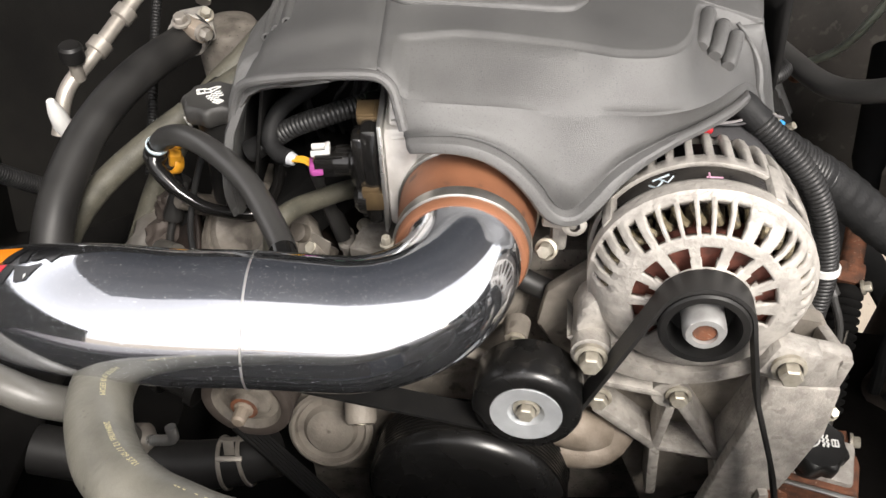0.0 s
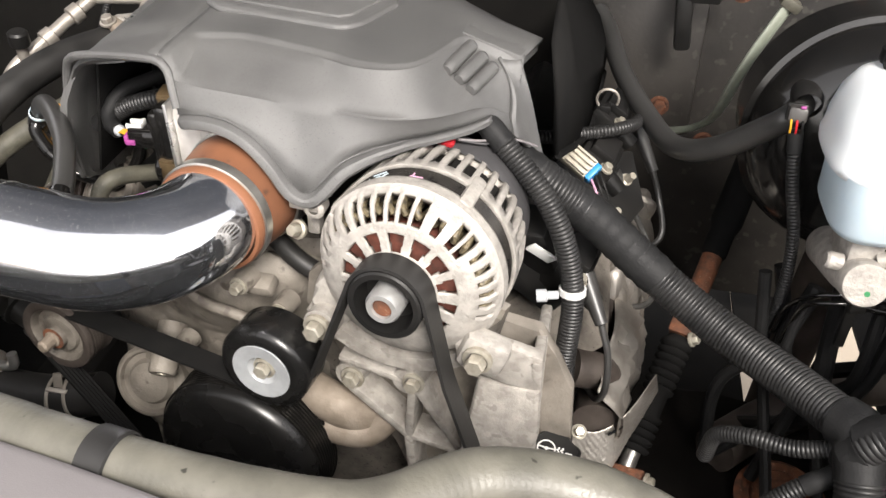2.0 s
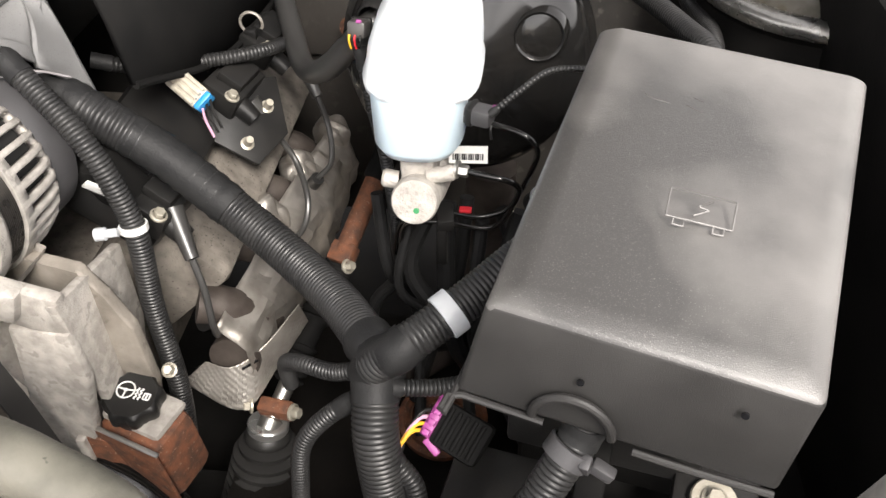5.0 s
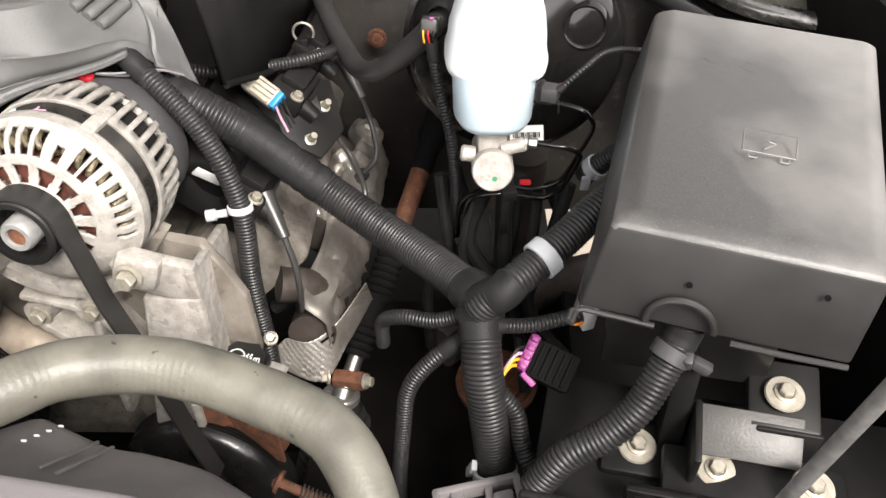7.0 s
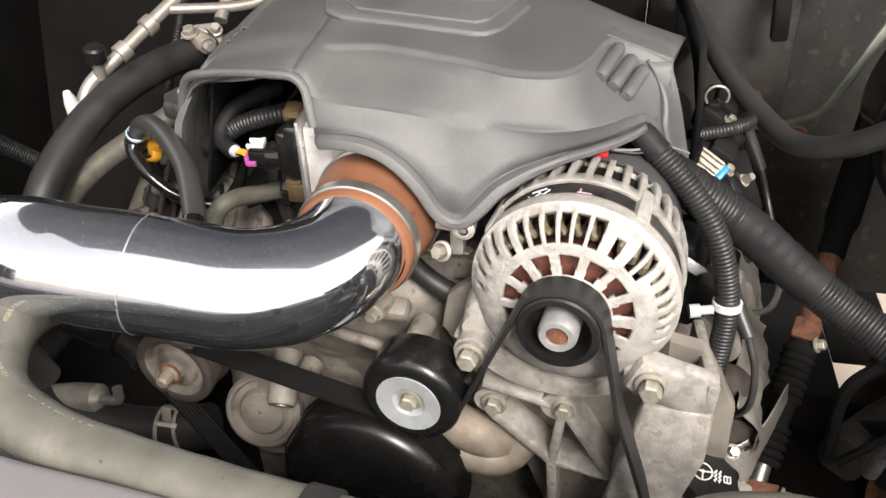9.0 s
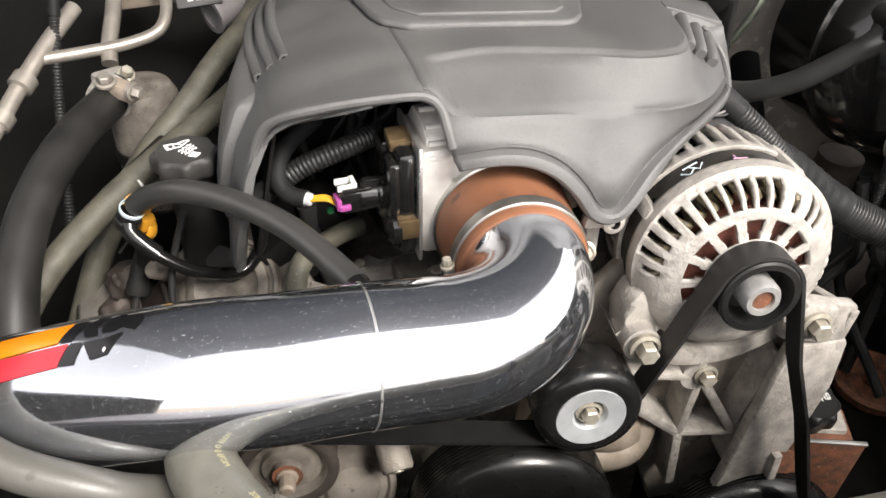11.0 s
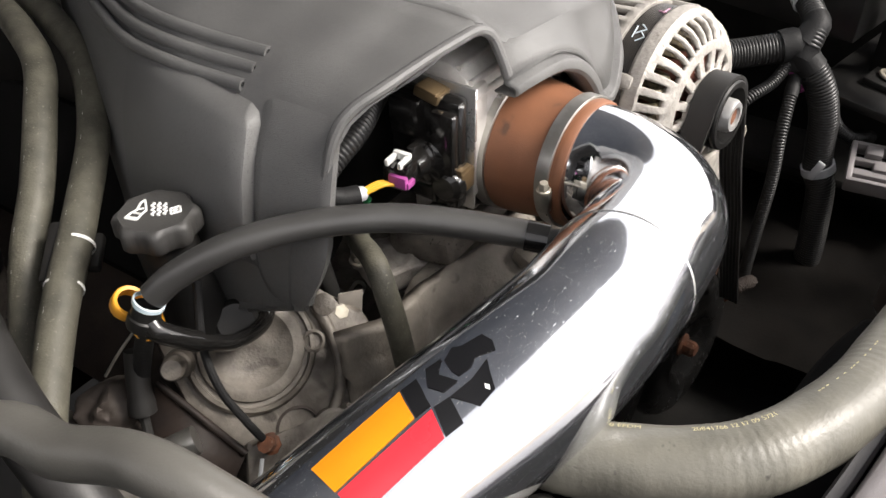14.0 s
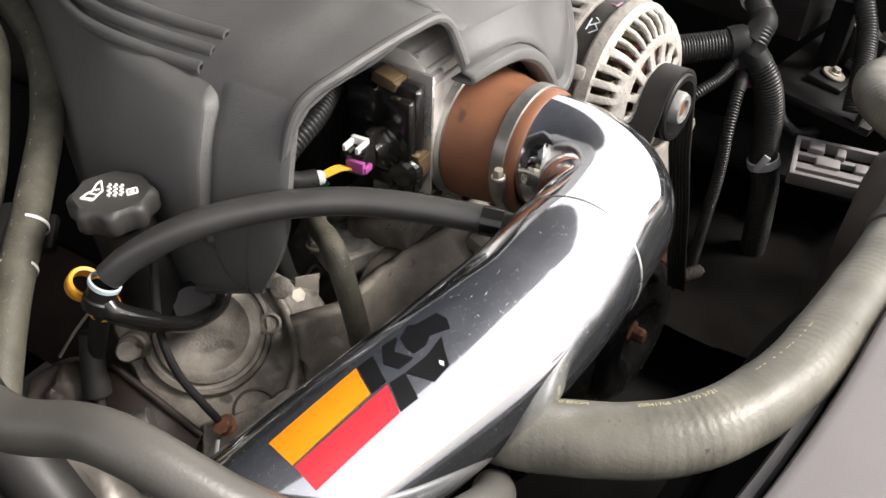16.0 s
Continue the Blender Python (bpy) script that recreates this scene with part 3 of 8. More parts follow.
    part("corner_plate", bar, COVER, cover, "crisp-edged corner of the deck", angle=40)
    # flank below the shoulder, with its raised block
    pillar = []
    for z, xf, yf, yb, out in ((1.177, -0.150, 0.532, 0.578, 0.0), (1.172, -0.155, 0.528, 0.580, 0.0012), (1.158, -0.1635, 0.525, 0.580, 0.002), (1.140, -0.1725, 0.522, 0.580, 0.002), (1.110, -0.1805, 0.521, 0.580, 0.002), (1.100, -0.1825, 0.521, 0.580, 0.002), (1.088, -0.185, 0.523, 0.580, 0.002), (1.075, -0.187, 0.527, 0.580, 0.002), (1.060, -0.1885, 0.534, 0.577, 0.002), (1.048, -0.190, 0.541, 0.570, 0.0015), (1.042, -0.1895, 0.547, 0.565, 0.0)):
        pillar.append([Vector((xf + a, y, z)) for a, y in ((0.001, yb + 0.007), (-out * 0.15, yb + 0.003), (-out * 0.92, yb - 0.001), (-out, yb - 0.004), (-out, (yb + yf) / 2), (-out, yf + 0.008), (-out * 0.8, yf + 0.003), (-out * 0.2, yf), (0.006, yf + 0.001), (0.008, yf + 0.010), (0.006, (yb + yf) / 2))])
    bm = loft(pillar, True)
    bm.verts.ensure_lookup_table()
    bm.faces.new(bm.verts[0:11])
    bm.faces.new(bm.verts[len(bm.verts) - 11:])
    part("flank_pillar", bm, COVER, cover, "plain pillar on the flank beside the cut-out", angle=38)
    block_rows = []
    for z, out, yf in ((1.172, -0.004, 0.606), (1.1695, 0.003, 0.597), (1.166, 0.0105, 0.590), (1.160, 0.0125, 0.586), (1.130, 0.0120, 0.5845), (1.096, 0.0115, 0.583), (1.084, 0.0095, 0.582), (1.072, 0.005, 0.581), (1.062, -0.002, 0.581)):
        x = lerp_table(z, [(1.045, -0.190), (1.075, -0.187), (1.11, -0.180), (1.14, -0.172), (1.158, -0.163), (1.178, -0.150)])
        lift = 0.006 * max(0.0, min(1.0, (z - 1.150) / 0.012))
        block_rows.append([Vector((x + 0.004, yf - 0.0015, z)), Vector((x - out * 0.15, yf - 0.0005, z)), Vector((x - out * 0.88, yf + 0.0012, z)), Vector((x - out, yf + 0.0035, z)), Vector((x - out, yf + 0.016, z + lift * 0.3)), Vector((x - out * 0.8, 0.640, z + lift)), Vector((x + 0.004, 0.70, z + lift))])
    part("flank_block", loft(block_rows), COVER, cover, "raised block moulded on the flank", angle=34)
    edge_line = even(spline(LIP, 8), 0.004)
    rows = []
    for k, p in enumerate(edge_line):
        t = edge_line[min(k + 2, len(edge_line) - 1)] - edge_line[max(k - 2, 0)]
        n = Vector((t.z, 0, -t.x)).normalized()
        deep = lerp_table(p.x, [(0.12, 1.0), (0.165, 0.5)])
        rows.append([p + n * (a * deep) + Vector((0, c, 0)) for a, c in ((-0.001, 0.001), (0.0008, 0.0030), (0.0026, 0.0036), (0.0042, 0.0016), (0.0058, -0.0036), (0.0070, -0.0044), (0.0105, -0.0044), (0.0118, -0.003), (0.0120, 0.002), (0.0118, 0.012))])
    shell(part("arch_flange", loft(rows), COVER, cover, "rolled flange along the two arches", angle=34), 0.002)
    return cover


engine_cover()


# ---------------------------------------------------------------- intake: tube, coupler, throttle
COUPLER_AXIS = Vector((-0.10, -0.99, 0.05)).normalized()
COUPLER_END = Vector((0.013, 0.506, 1.090))
TUBE = [(-0.47, 0.47, 0.99), (-0.395, 0.436, 1.040), (-0.316, 0.400, 1.079), (-0.228, 0.364, 1.111), (-0.175, 0.3545, 1.114), (-0.128, 0.353, 1.113), (-0.085, 0.3545, 1.109)]


def tube_line():
    """The run of the tube, a round bend, and the straight end inside the coupler."""
    p, d = Vector(TUBE[-1]), Vector((0.985, 0.045, -0.07)).normalized()
    e, f = COUPLER_END, -COUPLER_AXIS
    # where the two straight lines pass nearest
    w = p - e
    b_, dd, ee = d.dot(f), d.dot(w), f.dot(w)
    s = (b_ * ee - dd) / (1 - b_ * b_)
    u = (ee - b_ * dd) / (1 - b_ * b_)
    corner = ((p + d * s) + (e + f * u)) / 2
    turn = d.angle(f)
    r = 0.078
    a, c = corner - d * r * math.tan(turn / 2), corner + f * r * math.tan(turn / 2)
    side = (f - d * d.dot(f)).normalized()
    arc = [a + d * r * math.sin(turn * k / 20) + side * r * (1 - math.cos(turn * k / 20)) for k in range(21)]
    first = spline(TUBE[:-1] + [tuple(a)], 14)
    return even(first[:-1] + arc + [c + f * 0.03, c + f * 0.06], 0.004)


TUBE_LINE = tube_line()


def along_tube(x):
    """Centre, direction and an up-facing side of the tube at that x."""
    i = min(range(len(TUBE_LINE)), key=lambda k: abs(TUBE_LINE[k].x - x) + (1 if TUBE_LINE[k].y > 0.41 and x > -0.1 else 0))
    t = (TUBE_LINE[min(i + 1, len(TUBE_LINE) - 1)] - TUBE_LINE[i - 1]).normalized()
    side = t.cross(Vector((0, 0, 1))).normalized()
    return TUBE_LINE[i], t, side, side.cross(t)


def sticker(outline, material, parent, name, label, lift=0.0006, radius=0.0435):
    """A thin film on the tube: outline in (x along the tube, degrees round it)."""
    bm = bmesh.new()
    verts = list(outline)
    n = len(verts)
    fine = []
    for i in range(n):
        (x0, a0), (x1, a1) = verts[i], verts[(i + 1) % n]
        steps = max(1, int(max(abs(x1 - x0) / 0.008, abs(a1 - a0) / 6)))
        fine += [(x0 + (x1 - x0) * k / steps, a0 + (a1 - a0) * k / steps) for k in range(steps)]
    flat = [bm.verts.new((x * 1000, a, 0)) for x, a in fine]
    face = bm.faces.new(flat)
    bmesh.ops.triangulate(bm, faces=[face])
    for _ in range(3):
        long = [e for e in bm.edges if abs(e.verts[0].co.y - e.verts[1].co.y) > 9 or abs(e.verts[0].co.x - e.verts[1].co.x) > 12]
        if long:
            bmesh.ops.subdivide_edges(bm, edges=long, cuts=1)
            bmesh.ops.triangulate(bm, faces=[f for f in bm.faces if len(f.verts) > 4])
    for v in bm.verts:
        x, a = v.co.x / 1000, radians(v.co.y)
        c, t, side, up = tube_frame(x)
        v.co = c + (side * math.cos(a) + up * math.sin(a)) * (radius + lift)
    return part(name, bm, material, parent, label)


def tube_frame(x):
    """As along_tube, interpolated between the line's points."""
    for p, q in zip(TUBE_LINE, TUBE_LINE[1:]):
        if p.x <= x <= q.x:
            c = p.lerp(q, (x - p.x) / max(1e-9, q.x - p.x))
            t = (q - p).normalized()
            side = t.cross(Vector((0, 0, 1))).normalized()
            return c, t, side, side.cross(t)
    return along_tube(x)


def intake():
    pipe = thing("intake_tube", (-0.2, 0.36, 1.07), "polished chrome intake tube with an orange, red and black sticker", "intake tube")
    part("pipe", sweep(bmesh.new(), TUBE_LINE, 0.0435, 56), CHROME, pipe, "", angle=60)
    i = min(range(len(TUBE_LINE)), key=lambda k: abs(TUBE_LINE[k].x + 0.125))
    bead = [TUBE_LINE[i].lerp(TUBE_LINE[i + 1], k) for k in (0.0, 0.15, 0.3, 0.45)]
    part("weld_bead", sweep(bmesh.new(), bead, lambda k, n: 0.0440 if k in (1, 2) else 0.0433, 56, False), SILVER, pipe, "thin weld bead round the tube")
    part("hose_nipple", tube([(-0.114, 0.408, 1.1125), (-0.108, 0.397, 1.112), (-0.104, 0.388, 1.111)], 0.0070, 0.004, 18), BLACK, pipe)
    # sticker
    sticker([(-0.313, 99), (-0.2705, 104), (-0.2725, 82), (-0.3105, 77)], ORANGE_INK, pipe, "orange_stripe", "orange stripe")
    sticker([(-0.3100, 75.5), (-0.2655, 80), (-0.2685, 62), (-0.3090, 57)], RED_INK, pipe, "red_stripe", "red stripe")
    sticker([(-0.2700, 104), (-0.2625, 104), (-0.2650, 82), (-0.2720, 82)], BLACK_INK, pipe, "black_block", "black block")
    sticker([(-0.2645, 80), (-0.2575, 79), (-0.2598, 62), (-0.2680, 62)], BLACK_INK, pipe, "black_block", "black block")
    sticker([(-0.2571, 105.8), (-0.2498, 104.7), (-0.2554, 96.1), (-0.2514, 83.8), (-0.2583, 83.8), (-0.2616, 93.5)], BLACK_INK, pipe, "black_chevron", "black chevron")
    sticker([(-0.2576, 78.9), (-0.247, 79.4), (-0.2381, 83.9), (-0.2431, 66.2), (-0.2513, 63.6)], BLACK_INK, pipe, "black_chevron", "black chevron")
    sticker([(-0.2497, 101.6), (-0.2438, 107.1), (-0.2408, 102.8), (-0.2319, 100.2), (-0.2315, 91.6), (-0.2332, 85.0), (-0.2403, 89.4), (-0.2448, 85.8), (-0.25, 86.2), (-0.2508, 92.6)], BLACK_INK, pipe, "black_swash", "black swash")
    sticker([(-0.2460, 70), (-0.2450, 72.5), (-0.2438, 70), (-0.2450, 67.5)], WHITE_INK, pipe, "white_dot", "white dot", 0.0009)
    return pipe


intake()


def clamp(at, radius, width, screw_angle, label):
    """A worm-drive clamp round the coupler, that far along it."""
    o = COUPLER_END + COUPLER_AXIS * at
    c = thing("hose_clamp", tuple(o - Vector((0, 0, radius))), label, "hose clamp", "coupler clamps")
    part("band", lathe([(radius, 0), (radius + 0.0012, 0.0006), (radius + 0.0012, width - 0.0006), (radius, width), (radius - 0.001, width), (radius - 0.001, 0)], o, COUPLER_AXIS, 56, closed=True), STEEL, c, "brushed steel band")
    a = radians(screw_angle)
    out = Vector((math.cos(a), 0, math.sin(a)))
    tan = Vector((-math.sin(a), 0, math.cos(a)))
    p = o + COUPLER_AXIS * (width / 2) + out * (radius + 0.003)
    part("housing", slab(p - tan * 0.009, p + tan * 0.009, width * 0.9, 0.007, out, 0.0015), STEEL, c)
    part("screw", hexagon(p - tan * 0.009 + out * 0.001, -tan, 0.0036, 0.008), ZINC, c)
    return c


def coupler():
    c = thing("coupler", tuple(COUPLER_END - Vector((0, 0, 0.0525))), "rust-brown silicone reducer joining the chrome tube to the throttle", "coupler")
    part("sleeve", lathe([(0.0465, 0.0), (0.0515, 0.0), (0.0525, 0.004), (0.0525, 0.022), (0.0516, 0.034), (0.0496, 0.046), (0.0484, 0.052), (0.0484, 0.074)], COUPLER_END, COUPLER_AXIS, 64), SILICONE, c, "", angle=50)
    part("lip", lathe([(0.0484, 0.0735), (0.0480, 0.077), (0.0468, 0.079), (0.0436, 0.0788), (0.0434, 0.070)], COUPLER_END, COUPLER_AXIS, 64), SILICONE, c, "rounded lip", angle=60)
    clamp(0.006, 0.0532, 0.013, 20, "worm-drive steel clamp at the throttle end of the coupler")
    clamp(0.060, 0.0490, 0.011, 186, "worm-drive steel clamp at the tube end of the coupler")


coupler()


def throttle():
    tb = thing("throttle", (0.0, 0.53, 1.03), "cast aluminium electronic throttle body with a black actuator cover", "throttle body")
    bm = lathe([(0.046, 0.0), (0.050, 0.0), (0.050, 0.012), (0.056, 0.014), (0.058, 0.045)], (0.013, 0.552, 1.092), (0, -1, 0), 48)
    part("bore", bm, THROTTLE_ALLOY, tb)
    part("flange", block((0.112, 0.012, 0.112), pose(0.010, 0.548, 1.094), 0.008), CAST_CLEAN, tb)
    part("motor_housing", prism([(0.500, 1.128), (0.500, 1.150), (0.506, 1.163), (0.520, 1.172), (0.545, 1.172), (0.558, 1.160), (0.558, 1.128)], (-0.046, 0, 0), (0, 1, 0), (0, 0, 1), 0.092, 0.003), THROTTLE_ALLOY, tb, "bright ribbed motor housing")
    for y, z in ((0.4995, 1.150), (0.5035, 1.1600), (0.513, 1.169), (0.532, 1.173)):
        part("housing_ridge", tube([(-0.044, y, z), (0.0, y, z), (0.044, y, z)], 0.0022, 0.01, 10), THROTTLE_ALLOY, tb)
    part("gear_case", block((0.026, 0.064, 0.092), pose(-0.038, 0.530, 1.112), 0.006), THROTTLE_ALLOY, tb)
    part("gasket_plate", block((0.0032, 0.066, 0.098), pose(-0.0525, 0.526, 1.114), 0.001), SILVER, tb, "bright edge of the gear case")
    part("actuator_cover", block((0.014, 0.060, 0.088), pose(-0.061, 0.527, 1.113), 0.005), GLOSS_BLACK, tb, "black plastic actuator cover")
    part("cover_step", block((0.010, 0.020, 0.052), pose(-0.070, 0.508, 1.124), 0.004), GLOSS_BLACK, tb)
    part("cover_step", block((0.008, 0.026, 0.030), pose(-0.070, 0.540, 1.138), 0.004), GLOSS_BLACK, tb)
    part("cover_dome", lathe([(0, 0.014), (0.012, 0.013), (0.018, 0.009), (0.019, 0.0)], (-0.066, 0.522, 1.108), (-1, 0, 0), 32), GLOSS_BLACK, tb)
    part("cover_bulge", lathe([(0, 0.010), (0.009, 0.0095), (0.013, 0.006), (0.014, 0.0)], (-0.067, 0.505, 1.092), (-1, 0, 0), 28), GLOSS_BLACK, tb)
    part("cover_arch", sweep(bmesh.new(), [Vector((-0.0705, 0.522 + 0.021 * math.cos(radians(a)), 1.108 + 0.021 * math.sin(radians(a)))) for a in range(95, 290, 10)], 0.0035, 10), GLOSS_BLACK, tb, "arched rib of the cover")
    for y in (0.503, 0.516, 0.540):
        part("cover_rib", slab((-0.069, y, 1.074), (-0.069, y, 1.092), 0.004, 0.006, (1, 0, 0), 0.001), GLOSS_BLACK, tb)
    part("socket_barrel", lathe([(0.0125, 0), (0.0125, 0.010), (0.0110, 0.012), (0.0110, 0.024), (0, 0.024)], (-0.068, 0.522, 1.113), (-1, 0.05, 0), 24), GLOSS_BLACK, tb)
    part("socket_rib", slab((-0.070, 0.522, 1.125), (-0.090, 0.523, 1.125), 0.006, 0.004, (0, 0, 1), 0.001), GLOSS_BLACK, tb)
    for place, size, turn in (((-0.062, 0.523, 1.157), (0.017, 0.020, 0.008), 12), ((-0.061, 0.497, 1.095), (0.017, 0.008, 0.017), 0)):
        m = pose(*place, turn, 0, 0)
        part("clip", block(size, m, 0.0015), BROWN_CLIP, tb, "bronze spring clip")
        part("clip_fold", block((size[0] * 0.8, size[1] * 0.8, size[2] * 0.4), m @ pose(-0.002, 0, size[2] * 0.45), 0.001), BROWN_CLIP, tb)
    part("web", block((0.060, 0.008, 0.050), pose(-0.006, 0.506, 1.112), 0.002), THROTTLE_ALLOY, tb)
    part("pin", lathe([(0, 0), (0.0045, 0), (0.0045, 0.010), (0.003, 0.012), (0, 0.012)], (-0.030, 0.503, 1.112), (0, -1, 0.1), 16), THROTTLE_ALLOY, tb)
    bolt((-0.036, 0.512, 1.108), (0, -1, 0), 0.0055, 0.008, parent=tb)
    bolt((0.060, 0.512, 1.145), (0, -1, 0), 0.0055, 0.008, parent=tb)
    plug = thing("throttle_connector", (-0.1, 0.524, 1.096), "black wiring plug with a white latch and a purple lock", "connector")
    m = pose(-0.096, 0.524, 1.112, 0, 0, 4)
    part("body", block((0.026, 0.020, 0.018), m, 0.003), GLOSS_BLACK, plug)
    part("body_rib", block((0.022, 0.004, 0.003), m @ pose(0, -0.008, 0.010), 0.001), GLOSS_BLACK, plug)
    for s in (-1, 1):
        part("latch_arm", block((0.014, 0.0032, 0.005), m @ pose(-0.007, 0.005 * s, 0.0115), 0.001), WHITE, plug, "white latch")
    part("latch_bridge", block((0.004, 0.013, 0.006), m @ pose(-0.001, 0, 0.012), 0.001), WHITE, plug, "white latch")
    part("lock", block((0.004, 0.014, 0.009), m @ pose(-0.014, -0.004, 0.000), 0.001), PURPLE, plug, "purple lock")
    part("lock_tab", block((0.009, 0.003, 0.005), m @ pose(-0.010, -0.011, -0.002), 0.001), PURPLE, plug, "purple lock")
    for k in range(3):
        part("wire", tube([(-0.109, 0.520 + 0.003 * k, 1.108), (-0.117, 0.525 + 0.003 * k, 1.111), (-0.131, 0.534 + 0.002 * k, 1.107)], 0.0013, 0.003, 8), WIRE_YELLOW, plug, "yellow wire")
    return tb


throttle()


# ---------------------------------------------------------------- alternator
ALT = Vector((0.1725, 0.4016, 1.073))


def windowed(profile, origin, direction, segs, gaps):
    """Turns a profile, leaving out the faces for which gaps(row, k) holds."""
    bm = bmesh.new()
    d, u, v = axes(direction)
    o = Vector(origin)
    rings = [[bm.verts.new(o + d * h + (u * math.cos(2 * math.pi * k / segs) + v * math.sin(2 * math.pi * k / segs)) * r) for k in range(segs)] for r, h in profile]
    for i, (a, b2) in enumerate(zip(rings, rings[1:])):
        for k in range(segs):
            if not gaps(i, k):
                j = (k + 1) % segs
                bm.faces.new((a[k], a[j], b2[j], b2[k]))
    return bm


def alternator():
    alt = thing("alternator", tuple(ALT - Vector((0, 0, 0.08))), "oxidised cast aluminium alternator with slotted ends", "alternator")
    d = AXIS
    o = ALT
    segs = 288
    prof = [(0.026, 0.003), (0.0335, 0.003), (0.0345, 0.002), (0.0395, 0.0012), (0.0495, 0.0), (0.0508, -0.0004), (0.0560, -0.0014), (0.0578, -0.0020), (0.0650, -0.0052), (0.0715, -0.0108), (0.0757, -0.0185), (0.0774, -0.0225), (0.0795, -0.024), (0.0800, -0.034), (0.0795, -0.037)]
    slots = [(77 + 9.6 * k, 3.5, 7, 9) for k in range(6)] + [(49, 3.4, 7, 9), (39.5, 3.2, 7, 9)] + [(30 - 9.0 * k, 2.3, 8, 9) for k in range(6)] + [(136, 2.8, 7, 9), (147, 2.4, 8, 10), (157, 2.4, 8, 10), (167, 2.2, 8, 10), (177, 2.2, 8, 9)] + [(62.5, 2.6, 7, 8)]
    spokes = [(14 + 26.0 * k, 9.0) for k in range(8)] + [(-12, 7.0), (-36, 6.0), (222, 6.5)]

    def front(i, k):
        a = k * 360 / segs
        for c, w, lo, hi in slots:
            off = abs((a - c + 180) % 360 - 180)
            if lo <= i <= hi and off < (w if lo < i < hi or hi - lo < 3 else w * 0.62):
                return True
        for c, w in spokes:
            off = abs((a - c + 180) % 360 - 180)
            if (i == 3 and off < w) or (i == 2 and off < w * 0.8):
                return True
        return False
    shell(part("front_housing", windowed(prof, o, d, segs, front), CAST_CLEAN, alt, "", angle=40), 0.0055)
    part("rotor", lathe([(0.0, -0.010), (0.050, -0.010), (0.052, -0.034), (0.0, -0.034)], o, d, 48), COPPER, alt, "dusty copper-red rotor")
    for k in range(36):
        a = 2 * math.pi * k / 36
        ax, u, v = axes(d)
        r = u * math.cos(a) + v * math.sin(a)
        t = v * math.cos(a) - u * math.sin(a)
        loop = [o + r * 0.057 - d * 0.036 - t * 0.005, o + r * 0.059 - d * 0.016 - t * 0.003, o + r * 0.064 - d * 0.012, o + r * 0.069 - d * 0.020 + t * 0.003, o + r * 0.070 - d * 0.040 + t * 0.005]
        part("winding", sweep(bmesh.new(), even(spline(loop, 4), 0.004), 0.0032, 8), WINDING, alt)
    part("stator_core", lathe([(0.060, -0.034)] + [(0.0768 - 0.0004 * (k % 2), -0.0345 - 0.0009 * k) for k in range(29)] + [(0.060, -0.062)], o, d, 72), LAMINATE, alt, "black laminated stator ring")

    def rear(i, k):
        return i in (2, 3, 4) and k % 8 in (3, 4, 5, 6, 7)
    prof2 = [(0.0770, -0.056), (0.0800, -0.057), (0.0805, -0.066), (0.0790, -0.090), (0.0760, -0.104), (0.068, -0.114), (0.05, -0.116)]
    shell(part("rear_housing", windowed(prof2, o, d, segs, rear), CAST_CLEAN, alt, "", angle=40), 0.007)
    part("rear_drum", lathe([(0.060, -0.060), (0.0690, -0.066), (0.0690, -0.100), (0.060, -0.108)], o, d, 48), BLACK, alt, "black drum behind the rear fins")
    part("rear_cover", lathe([(0.070, -0.110), (0.072, -0.116), (0.071, -0.138), (0.063, -0.148), (0, -0.150)], o, d, 48), REAR_GREY, alt, "dark grey plastic rear cover")
    ax, u, v = axes(d)
    for a in (58, 150):
        r = u * math.cos(radians(a)) + v * math.sin(radians(a))
        part("through_bolt_boss", slab(o + r * 0.076 - d * 0.030, o + r * 0.076 - d * 0.075, 0.013, 0.012, r, 0.004), CAST_CLEAN, alt)
    # chalk marks on the stator ring
    def chalk(a, h):
        r = u * math.cos(radians(a)) + v * math.sin(radians(a))
        return o + r * 0.0771 - d * h
    for pts in ([(95, 0.042), (87, 0.042)], [(93.5, 0.040), (93.5, 0.047)]):
        part("chalk_mark", sweep(bmesh.new(), [chalk(*p) for p in pts], 0.0008, 6), CHALK_PINK, alt, "pink chalk mark")
    for pts in ([(124, 0.046), (120, 0.040), (116, 0.046)], [(119, 0.050), (114, 0.042), (111, 0.048)], [(122, 0.050), (113, 0.051)]):
        part("chalk_mark", sweep(bmesh.new(), [chalk(*p) for p in pts], 0.0007, 6), FLUID_TANK, alt, "pale blue chalk mark")
    # mounting ears
    part("ear", lathe([(0.0, -0.02), (0.015, -0.02), (0.015, 0.012), (0.010, 0.014), (0, 0.014)], (0.103, 0.420, 1.014), d, 28), CAST_CLEAN, alt)
    part("ear_web", prism([(0.0930, 1.046), (0.102, 1.056), (0.122, 1.058), (0.138, 1.020), (0.112, 1.000), (0.092, 1.004), (0.0915, 1.030)], (0, 0.452, 0), (1, 0, 0), (0, 0, 1), 0.030, 0.006), CAST_CLEAN, alt)
    part("ear", block((0.040, 0.022, 0.034), pose(0.243, 0.400, 1.020, 0, 20), 0.007), CAST_CLEAN, alt)
    # pulley and nut
    pul = Vector((0.1675, 0.374, 1.075))
    grooves = [(0.0245, 0.0), (0.029, 0.0), (0.0305, -0.0015), (0.0305, -0.004)]
    for k in range(5):
        grooves += [(0.0285, -0.0055 - 0.0036 * k), (0.0305, -0.0073 - 0.0036 * k)]
